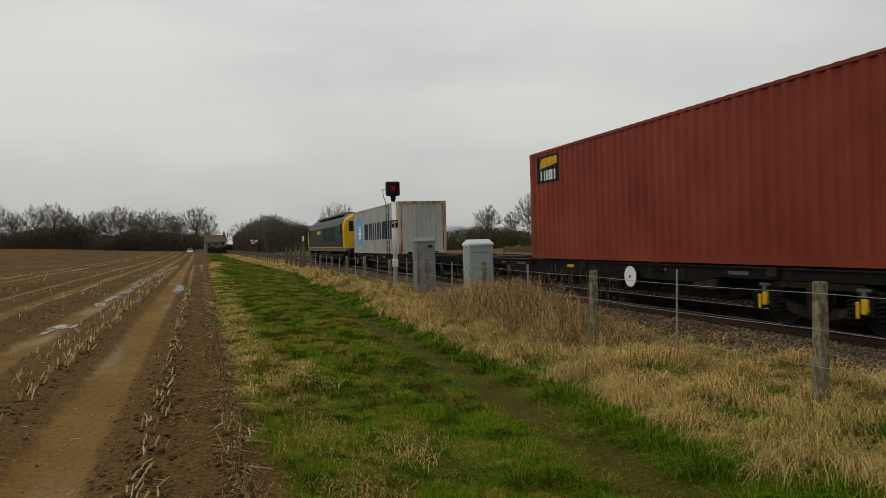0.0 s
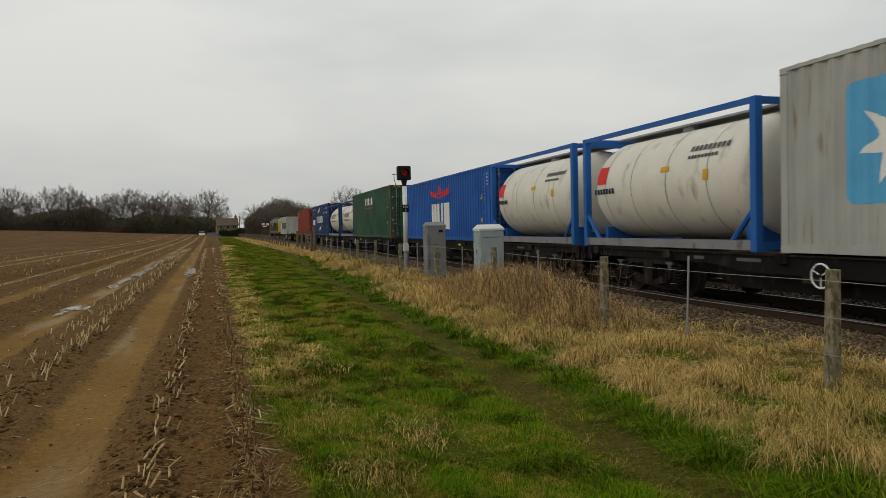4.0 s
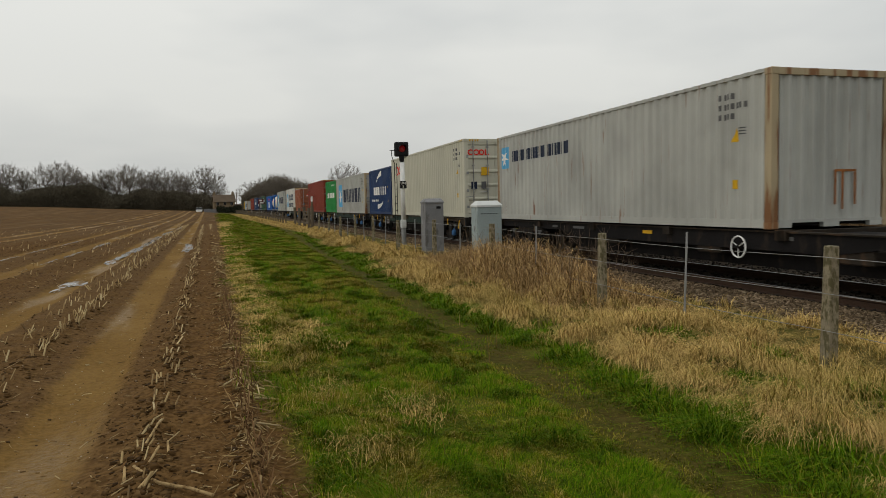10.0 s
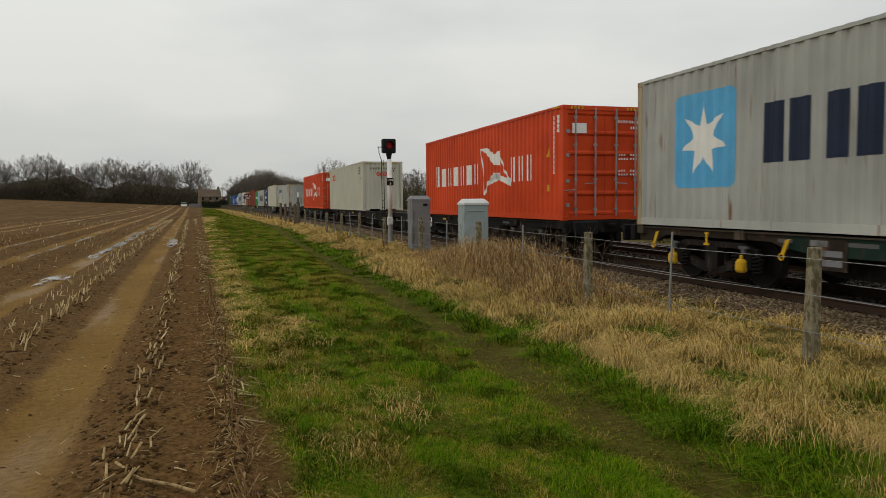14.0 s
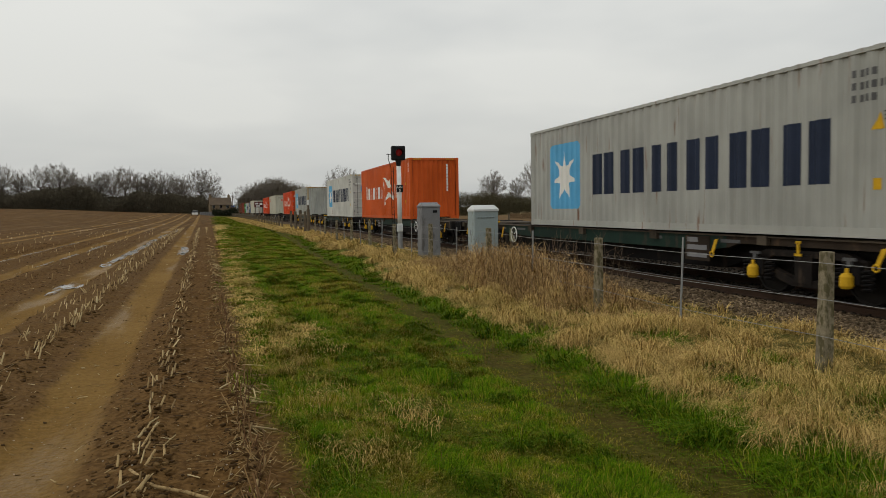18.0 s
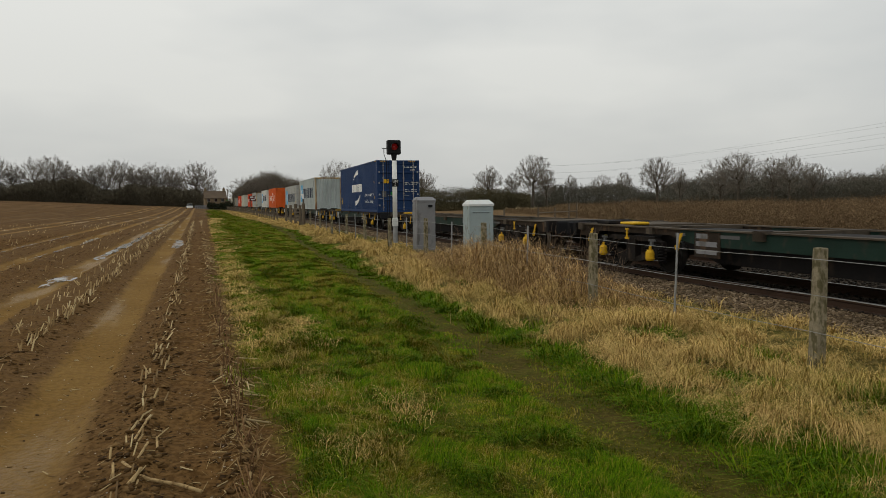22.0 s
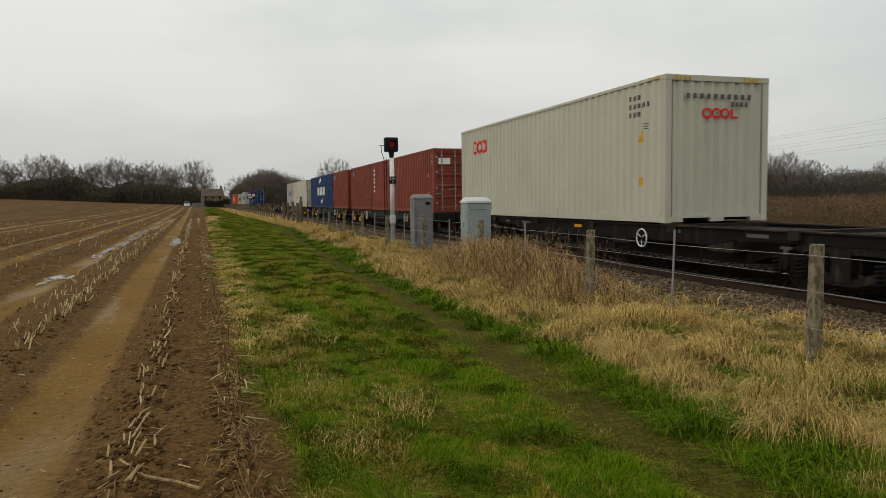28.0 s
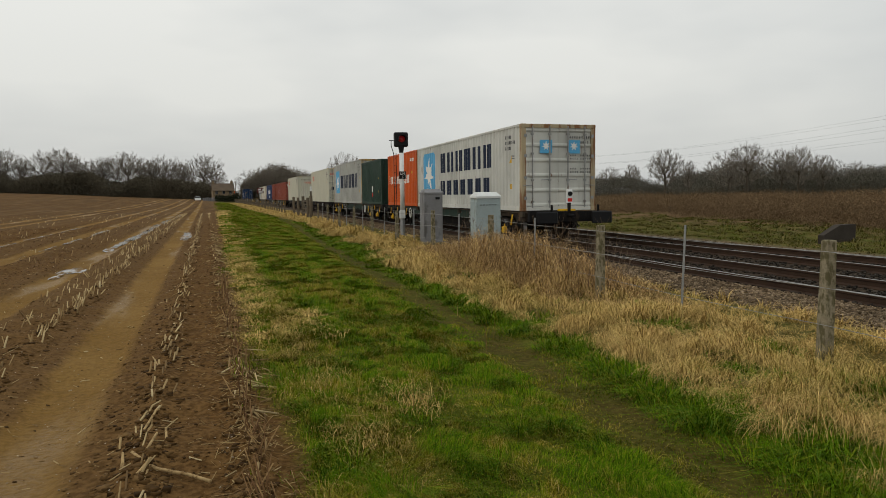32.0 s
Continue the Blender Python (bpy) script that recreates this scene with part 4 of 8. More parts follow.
# the ragged dead row at the field's edge and one long fallen stalk
A, B, Rd = [], [], []
for i in range(210):
    y = 2.2 * (14 / 2.2) ** rng.random()
    x = 0.24 - FURROW * y + rng.normal(0, 0.035)
    z = float(land(x, y))
    ln, az, tl = rng.uniform(0.06, 0.24), rng.uniform(0, 6.3), rng.uniform(0, 0.7)
    A.append((x, y, z - 0.01))
    B.append((x + ln * math.sin(tl) * math.cos(az), y + ln * math.sin(tl) * math.sin(az), z + ln * math.cos(tl)))
    Rd.append(rng.uniform(0.002, 0.0055))
me = canes(np.array(A), np.array(B), np.array(Rd), "dead_stalks")
me.materials.clear()
me.materials.append(island("dead_stalks", [(0, (0.06, 0.030, 0.013)), (0.6, (0.17, 0.090, 0.038)), (1, (0.36, 0.23, 0.10))]))
tagged(new("dead_stalks", me), "ragged row of rotting brown stalks at the field edge", "stubble", kind="stuff")
pts = [(-0.63, 4.62, 0.05), (-0.57, 4.50, 0.05), (-0.51, 4.38, 0.045), (-0.455, 4.31, 0.04), (-0.37, 4.25, 0.035), (-0.28, 4.19, 0.03), (-0.158, 4.05, 0.03)]
me = mesh_of(pipe(pts, 0.0105, 8), "fallen_stalk")
me.materials.append(plain("fallen_stalk", (0.36, 0.25, 0.115), 0.8, 0.0, 0.35, 14, 60, 0.5, (0.15, 0.09, 0.035), 0.58))
me.shade_smooth()
tagged(new("fallen_stalk", me), "long crooked pale fallen maize stalk lying on the mud", "stalk")
for (x0, y0), (x1, y1), hz in (((-0.655, 4.42), (-0.672, 4.55), 0.045), ((-0.448, 4.80), (-0.462, 4.95), 0.045), ((-0.55, 4.18), (-0.49, 4.32), 0.03), ((-0.61, 5.04), (-0.55, 5.33), 0.05), ((-0.545, 4.62), (-0.50, 4.78), 0.04)):
    z = float(land(x0, y0))
    ob = new("cut_stalk", mesh_of(tubes(((x0, y0, z - 0.005), (x1, y1, z + hz), 0.0085, 0.008), n=9), "cut_stalk"))
    ob.data.materials.append(bpy.data.materials["fallen_stalk"])
    tagged(ob, "short cut length of pale maize stalk in the mud", "stalk", "cut stalks near the path")


# puddles: still water that fills the wheel ruts in broken strips
def puddle(spots, label, seed):
    """Ragged sheets of water; a spot is (x, y, half width, half length)."""
    r = np.random.default_rng(seed)
    bm = bmesh.new()
    for sx, sy, hw, hl in spots:
        rim, k = [], 72
        ph = r.uniform(0, 6.3, 5)
        for i in range(k):
            a = 2 * math.pi * i / k
            f = 1 + 0.16 * math.sin(2 * a + ph[0]) + 0.12 * math.sin(3 * a + ph[1]) + 0.10 * math.sin(7 * a + ph[2]) + 0.10 * math.sin(13 * a + ph[3]) + r.uniform(-0.14, 0.1)
            dx, dy = 1.3 * hw * f * math.cos(a), 1.1 * hl * f * math.sin(a)
            rim.append(bm.verts.new((sx + dx - FURROW * dy, sy + dy, -0.067)))
        bm.faces.new(rim)
    bmesh.ops.triangulate(bm, faces=bm.faces)
    me = mesh_of(bm, "puddle")
    me.materials.append(M["water"])
    return tagged(new("puddle", me), label, "puddle", "puddles in the wheel ruts", "structure")


for pool, label in zip(POOLS, ("pale rainwater puddle in a wheel rut", "broken strip of rainwater in a wheel rut", "small bright puddle beside the stubble row",
                              "narrow rainwater puddle in a wheel rut", "narrow strip of rainwater in a wheel rut")):
    puddle(pool, label, len(label))

# ---- the railway ----
def along(y):
    return float(bend(y))


def rail_bar(x0, name, parent):
    prof = [(-0.07, -0.16), (0.07, -0.16), (0.07, -0.15), (0.012, -0.12), (0.012, -0.05), (0.035, -0.035), (0.035, -0.004), (-0.035, -0.004), (-0.035, -0.035), (-0.012, -0.05), (-0.012, -0.12), (-0.07, -0.15)]
    ys = np.concatenate([np.arange(-640, -60, 20), np.arange(-60, 120, 6), np.arange(120, 720, 20)])
    bm, top = bmesh.new(), bmesh.new()
    prev = ptop = None
    for y in ys:
        ring_ = [bm.verts.new((x0 + along(y) + a, y, RAIL_Z + b)) for a, b in prof]
        t2 = [top.verts.new((x0 + along(y) + a, y, RAIL_Z + b)) for a, b in ((-0.034, -0.012), (-0.026, 0.0), (0.026, 0.0), (0.034, -0.012))]
        if prev:
            for i in range(len(prof)):
                j = (i + 1) % len(prof)
                bm.faces.new((prev[i], prev[j], ring_[j], ring_[i]))
            for i in range(3):
                top.faces.new((ptop[i], ptop[i + 1], t2[i + 1], t2[i]))
        prev, ptop = ring_, t2
    rl = part("rail", bm, M["rail_side"], parent, "rusty steel rail")
    part("rail_head", top, M["rail_top"], rl, "wheel-polished rail head")


sl = bmesh.new()
box(sl, -1.25, 1.25, -0.13, 0.13, -0.17, 0.0, bevel=0.02)
sleeper_me = mesh_of(sl, "sleeper")
sleeper_me.materials.append(M["sleeper"])
for tx, nm in ((TRACK_X, "near"), (TRACK2_X, "far")):
    tr = thing("railway_track", "shiny rails on grey ballasted sleepers", "railway track", "two parallel railway tracks", "structure")
    for s in (-0.7525, 0.7525):
        rail_bar(tx + s, nm, tr)
    for i in range(120):
        y = -6 + 0.66 * i
        ob = part("sleeper", sleeper_me, M["sleeper"], tr)
        ob.location = (tx + along(y), y, RAIL_Z - 0.165)
stone_mat = island("ballast", [(0.0, (0.060, 0.042, 0.024)), (0.5, (0.160, 0.112, 0.066)), (0.85, (0.27, 0.196, 0.122)), (1.0, (0.38, 0.290, 0.195))], 0.9)
n = 38000
y = scatter(n, 3.0, 60, 1.0)
x = rng.uniform(7.0, 15.2, n)
x = np.where(rng.random(n) < 0.55, rng.uniform(7.0, 8.7, n), x)
keep = rng.random(n) < ease(6.8, 7.5, x)
for tx in (TRACK_X, TRACK2_X):
    for s in (-0.7525, 0.7525):
        keep &= abs(x - tx - s) > 0.1
x, y = x[keep], y[keep]
z = land(x + bend(y), y) + 0.012
# stained stones whose colour also holds the shade below the train
oily_shaded = (x > 8.6) & (x < 14.0)
tagged(new("ballast", lumps(np.stack([x[oily_shaded] + bend(y[oily_shaded]), y[oily_shaded], z[oily_shaded]], 1), 0.018 + 0.020 * rng.random(int(oily_shaded.sum())) + 0.0007 * y[oily_shaded], "ballast", island("oily_shaded_ballast", [(0.0, (0.012, 0.010, 0.008)), (0.7, (0.035, 0.028, 0.022)), (1.0, (0.08, 0.066, 0.052))], 0.9), 0.8, 6)), "oil-stained ballast between the rails, darkened for the train's shade", "ballast", kind="stuff")
x, y, z = x[~oily_shaded], y[~oily_shaded], z[~oily_shaded]
tagged(new("ballast", lumps(np.stack([x + bend(y), y, z], 1), 0.012 + 0.015 * rng.random(len(x)) + 0.0005 * y, "ballast", stone_mat, 0.8, 5)), "coarse grey-brown railway ballast stones", "ballast", kind="stuff")

# ---- the lineside fence ----
fence = thing("fence", "concrete-post and wire fence along the railway", "fence")
FX = 5.2


def concrete_post(hgt, w=0.062):
    bm = bmesh.new()
    box(bm, -w, w, -w, w, -0.25, hgt, bevel=0.012)
    for v in bm.verts:
        if v.co.z > hgt - 0.02:
            v.co.x *= 0.8
            v.co.y *= 0.8
        v.co += Vector((random.uniform(-0.003, 0.003), random.uniform(-0.003, 0.003), 0))
    return bm


post_me = mesh_of(concrete_post(1.17), "post")
post_me.materials.append(M["concrete"])
POSTS = [-3.4, 0.95, 5.24, 9.44, 14.1, 18.6, 23.0, 27.3, 31.6, 36.2, 40.8, 45.5]
for i, y in enumerate(POSTS):
    ob = part("post", post_me, M["concrete"], fence)
    ob.matrix_basis = pose(FX, y, float(land(FX, y)) - 0.02 + (0.02 if i == 2 else 0), random.uniform(-1, 1), random.uniform(-1, 1), random.uniform(-6, 6))
stake_bm = boxes((-0.016, 0.016, -0.003, 0.003, -0.3, 1.16), (-0.016, -0.010, -0.018, 0.0, -0.3, 1.16))
stake_me = mesh_of(stake_bm, "stake")
stake_me.materials.append(M["galv"])
for y in (3.1, 7.46, 11.9, 16.4, 20.8, 25.2, 29.5, 33.9, 38.5, 43.2):
    ob = part("stake", stake_me, M["galv"], fence, "thin galvanised angle stake")
    ob.matrix_basis = pose(FX + 0.02, y, float(land(FX, y)) - 0.03, random.uniform(-2, 2), random.uniform(-1.5, 1.5), 10)
for k, hz in enumerate((1.07, 0.74, 0.40)):
    bm = bmesh.new()
    for a, b in zip(POSTS, POSTS[1:]):
        last = None
        for i in range(7):
            s = i / 6
            y = a + (b - a) * s
            p = (FX - 0.07, y, float(land(FX, a)) * (1 - s) + float(land(FX, b)) * s + hz - 0.02 * math.sin(math.pi * s))
            if last:
                tube(bm, last, p, 0.003, None, 4, False)
            last = p
    part("wire", bm, M["wire"], fence, "strained fence wire")
fence2 = thing("fence", "old wooden post fence leading to a level crossing", "fence")
wp = boxes((-0.06, 0.06, -0.06, 0.06, -0.3, 1.05), bevel=0.01)
wp_me = mesh_of(wp, "post")
wp_me.materials.append(M["wood"])
for i in range(46):
    y = 66 + 3.1 * i
    ob = part("post", wp_me, M["wood"], fence2)
    x = 5.0 + along(y) * 1.1
    ob.matrix_basis = pose(x, y, float(land(x, y)) + random.uniform(-0.05, 0.12), random.uniform(-2, 2), random.uniform(-2, 2), random.uniform(-10, 10))
bm = bmesh.new()
for i in range(45):
    y = 66 + 3.1 * i
    for hz in (0.9, 0.5):
        tube(bm, (5.0 + along(y) * 1.1, y, float(land(5, y)) + hz), (5.0 + along(y + 3.1) * 1.1, y + 3.1, float(land(5, y + 3.1)) + hz), 0.006, None, 3, False)
part("wire", bm, M["wire"], fence2)
gate = thing("field_gate", "weathered wooden gate between stout round posts", "gate")
for x, y, hz, r in ((5.2, 49.5, 1.62, 0.12), (5.15, 51.2, 1.5, 0.10), (5.15, 54.6, 1.6, 0.12), (5.1, 58.2, 1.5, 0.11), (5.1, 62.5, 1.55, 0.11)):
    part("gate_post", tubes(((x, y, -0.3), (x, y, hz), r, r * 0.92)), M["wood"], gate)
for hz in (0.35, 0.65, 0.95, 1.2):
    part("gate_rail", boxes((5.12, 5.17, 51.3, 54.5, hz, hz + 0.09)), M["wood"], gate)
part("brace", prism([(51.4, 0.35), (51.55, 0.35), (54.4, 1.25), (54.25, 1.25)], 5.09, 5.12), M["wood"], gate)

# ---- signal and cabinets ----
SX, SY = 6.66, 28.4
sig = thing("railway_signal", "white signal post with black head showing red", "railway signal", m=pose(SX, SY, -0.05, 0, 0, -2))
part("pole", tubes(((0, 0, 0.9), (0, 0, 3.35), 0.095), n=14), M["white_paint"], sig, "white painted tubular post", True)
part("base_box", boxes((-0.115, 0.10, -0.115, 0.11, 0.70, 1.02), bevel=0.02), M["cab_roof"], sig, "white junction box at the foot")
part("pole_foot", tubes(((0, 0, -0.2), (0, 0, 0.9), 0.10), n=12), M["galv"], sig)
hd = part("head", prism([(-0.05, 3.60), (0.25, 3.60), (0.25, 4.18), (-0.05, 4.18)], -0.28, 0.28), M["black_paint"], sig, "black signal head backboard")
bv = hd.modifiers.new("soft", "BEVEL")
bv.width, bv.segments = 0.06, 3
part("neck", tubes(((0, 0.05, 3.3), (0, 0.05, 3.62), 0.07, 0.13), n=12), M["black_paint"], sig)
bm = tubes(((0, -0.04, 3.9), (0, -0.075, 3.9), 0.13, 0.13), n=24)
part("lens", bm, M["red_lamp"], sig, "lit red signal lens", True)
hb = bmesh.new()
for i in range(18):
    a0, a1 = math.pi * (i / 18 * 1.25 - 0.125), math.pi * ((i + 1) / 18 * 1.25 - 0.125)
    q = [hb.verts.new((0.155 * math.cos(a), y, 3.9 + 0.155 * math.sin(a))) for a, y in ((a0, -0.05), (a1, -0.05), (a1, -0.28), (a0, -0.28))]
    hb.faces.new(q)
part("hood", hb, M["black_paint"], sig, "black hood over the lens")
pl = part("plate", boxes((-0.135, 0.135, -0.13, -0.115, 2.30, 2.60)), M["black_paint"], sig, "black signal number plate")
for txt, zz in (("UN", 2.465), ("5", 2.325)):
    bm = words(txt, 0.145, None, "plate_text")
    xs = [v.co.x for v in bm.verts]
    mid = (min(xs) + max(xs)) / 2
    for v in bm.verts:
        v.co = Vector((v.co.x - mid, -0.134, zz + v.co.y))
    part("plate_text", bm, M["logo_white"], pl, "white characters")
lad = part("ladder", tubes(((-0.30, 0.10, 0.0), (-0.30, 0.10, 3.35), 0.014), ((-0.17, 0.30, 0.0), (-0.17, 0.30, 3.35), 0.014), n=6), M["steel_dark"], sig, "dark steel ladder")
for i in range(11):
    part("rung", tubes(((-0.30, 0.10, 0.25 + 0.29 * i), (-0.17, 0.30, 0.25 + 0.29 * i), 0.009), n=5), M["steel_dark"], lad)
part("bracket", tubes(((-0.3, 0.1, 3.3), (-0.42, 0.0, 3.62), 0.014), ((-0.42, 0.0, 3.62), (-0.42, 0.0, 3.84), 0.014), ((-0.5, 0.0, 3.84), (-0.28, 0.0, 3.84), 0.016), n=6), M["steel_dark"], sig)


def cabinet(name, label, m, w, d, hgt, body, roof, vents):
    c = thing(name, label, "cabinet", "lineside equipment cabinets", m=m)
    part("plinth", boxes((-w / 2 - 0.03, w / 2 + 0.03, -d / 2 - 0.03, d / 2 + 0.03, -0.15, 0.12), bevel=0.01), M["concrete"], c)
    part("body", boxes((-w / 2, w / 2, -d / 2, d / 2, 0.12, hgt - 0.16), bevel=0.008), body, c)
    e = 0.018
    bm = bmesh.new()
    lo = [bm.verts.new(p) for p in ((-w / 2 - e, -d / 2 - e, hgt - 0.16), (w / 2 + e, -d / 2 - e, hgt - 0.16), (w / 2 + e, d / 2 + e, hgt - 0.16), (-w / 2 - e, d / 2 + e, hgt - 0.16))]
    mid = [bm.verts.new(v.co + Vector((0, 0, 0.05))) for v in lo]
    top = [bm.verts.new(p) for p in ((-w / 2 + 0.06, -d / 2 + 0.16, hgt), (w / 2 - 0.06, -d / 2 + 0.16, hgt), (w / 2 - 0.06, d / 2 - 0.16, hgt), (-w / 2 + 0.06, d / 2 - 0.16, hgt))]
    for a, b in ((lo, mid), (mid, top)):
        for i in range(4):
            bm.faces.new((a[i], a[(i + 1) % 4], b[(i + 1) % 4], b[i]))
    bm.faces.new(top)
    bm.faces.new(lo[::-1])
    part("roof", bm, roof, c, "overhanging metal roof")
    dr = part("door", boxes((-w / 2 - 0.014, -w / 2 - 0.002, -d / 2 + 0.04, d / 2 - 0.04, 0.2, hgt - 0.24), bevel=0.003), body, c, "closed steel door")
    part("door_handle", boxes((-w / 2 - 0.035, -w / 2 - 0.014, -0.015, 0.015, hgt * 0.55, hgt * 0.55 + 0.14)), M["galv"], dr)
    for z in (0.4, hgt - 0.6):
        part("hinge", boxes((-w / 2 - 0.022, -w / 2 - 0.008, d / 2 - 0.05, d / 2 - 0.02, z, z + 0.12)), M["galv"], dr)
    pn = part("panel", boxes((-w / 2 + 0.05, w / 2 - 0.05, -d / 2 - 0.01, -d / 2 - 0.002, 0.2, hgt - 0.3), bevel=0.003), body, c)
    for i in range(vents):
        part("vent", boxes((-w / 2 + 0.08 + i * (w - 0.16) / vents, -w / 2 + 0.08 + (i + 0.55) * (w - 0.16) / vents, -d / 2 - 0.016, -d / 2 - 0.011, hgt - 0.34, hgt - 0.32)), M["black_paint"], pn)
    return c


cab1 = cabinet("lineside_cabinet", "tall weathered grey steel lineside cabinet", pose(6.35, 22.9, -0.08, 0, 0, -3), 0.60, 0.75, 1.86, M["cab_grey"], M["cab_grey"], 0)
part("lamp_socket", boxes((0.06, 0.20, -0.41, -0.385, 1.52, 1.60)), M["black_paint"], cab1)
part("notice", boxes((-0.1, 0.0, -0.40, -0.387, 0.6, 0.68)), M["dim_grey"], cab1)
cabinet("lineside_cabinet", "pale grey-green lineside cabinet with white roof", pose(6.33, 17.55, -0.08, 0, 0, -3), 0.63, 0.62, 1.73, M["cab_green"], M["cab_roof"], 6)
# ---- the freight train ----
# metres that the train's datum has gone along the track, and metres behind the datum of each vehicle
def run(t):
    s = t / 16
    return 46.26 + 290.272 * s + 1.957 * s * s + 0.1883 * s ** 3


MOVING = []          # (thing, metres behind the datum)


def on_track(d, z):
    return pose(TRACK_X + along(d), d, z, 0, 0, math.degrees(d / BEND))


# ---- wagons ----
DECK = 18.5


def bogie(wagon, yc, caps, k):
    # cast side frames with two openings: top chord, bottom chord, centre column and pedestals
    bm = bmesh.new()
    for x0, x1 in ((-1.10, -0.98), (0.98, 1.10)):
        add_prism(bm, [(-1.12, 0.60), (-0.80, 0.74), (0.80, 0.74), (1.12, 0.60), (0.74, 0.60), (0.66, 0.64), (-0.66, 0.64), (-0.74, 0.60)], x0, x1)
        add_prism(bm, [(-0.76, 0.48), (-0.76, 0.34), (-0.26, 0.19), (0.26, 0.19), (0.76, 0.34), (0.76, 0.48), (0.20, 0.30), (-0.20, 0.30)], x0, x1)
        box(bm, x0 - 0.02, x1 + 0.01, -0.17, 0.17, 0.24, 0.68)
        for y in (-0.93, 0.93):
            box(bm, x0, x1, y - 0.19, y + 0.19, 0.31, 0.66, bevel=0.02)
    box(bm, -0.98, 0.98, -0.22, 0.22, 0.40, 0.70)
    bmesh.ops.recalc_face_normals(bm, faces=bm.faces)
    fr = part("bogie", bm, M["bogie"], wagon, "grimy dark cast steel bogie")
    fr.location.y = yc
    for i, ya in enumerate((-0.93, 0.93)):
        w = part("wheelset", tubes(((-0.79, ya, 0.42), (-0.66, ya, 0.42), 0.42), ((0.66, ya, 0.42), (0.79, ya, 0.42), 0.42), ((-0.95, ya, 0.42), (0.95, ya, 0.42), 0.07), n=22), M["wheel"], fr, "steel wheelset", False)
        bm = ring(0.405, 0.022, 26, 5, at=(-0.80, ya, 0.42))
        part("wheel_rim", bm, M["wheel"], fr, "worn wheel rim")
        bm = bmesh.new()
        tube(bm, (-0.785, ya, 0.42), (-0.67, ya, 0.42), 0.4265, None, 30, False)
        part("wheel_tread", bm, M["tread"], fr, "polished wheel tread", True)
        for x in (-1.20, 1.06):
            part("axle_box", boxes((x, x + 0.14, ya - 0.15, ya + 0.15, 0.30, 0.60), bevel=0.03), M["steel_dark"], fr)
        for dy in (-0.25, 0.25):
            sp = pipe([(-1.13 + 0.075 * math.cos(math.pi * c / 3), ya + dy + 0.075 * math.sin(math.pi * c / 3), 0.24 + 0.0105 * c) for c in range(31)], 0.020, 5)
            part("spring", sp, M["steel_dark"], fr, "coil spring beside the axle box")
        col, lab = (M["blue_cap"], "blue axle-box cap") if caps and k else (M["yellow"], "yellow axle-box cap") if caps or k else (M["steel_dark"], "black axle-box cap")
        if caps:
            cb = tubes(((-1.25, ya, 0.27), (-1.25, ya, 0.31), 0.070, 0.095), ((-1.25, ya, 0.31), (-1.25, ya, 0.44), 0.095, 0.090), ((-1.25, ya, 0.44), (-1.25, ya, 0.49), 0.090, 0.055), ((-1.25, ya, 0.49), (-1.25, ya, 0.56), 0.028, 0.022), n=14)
        else:
            cb = tubes(((-1.25, ya - 0.02, 0.40), (-1.20, ya - 0.02, 0.40), 0.05, 0.055), n=14)
            box(cb, -1.245, -1.20, ya - 0.075, ya + 0.035, 0.40, 0.56, bevel=0.012)
        if not caps:
            box(cb, -1.25, -1.22, ya + 0.06, ya + 0.12, 0.28, 0.52, bevel=0.012)
        part("axle_cap", cb, col, fr, lab)
        part("cap_bracket", boxes((-1.24, -1.20, ya - 0.05, ya + 0.02, 0.58, 0.68), (-1.24, -1.20, ya - 0.12, ya + 0.09, 0.66, 0.70)), M["dim_grey"], fr)
    return fr


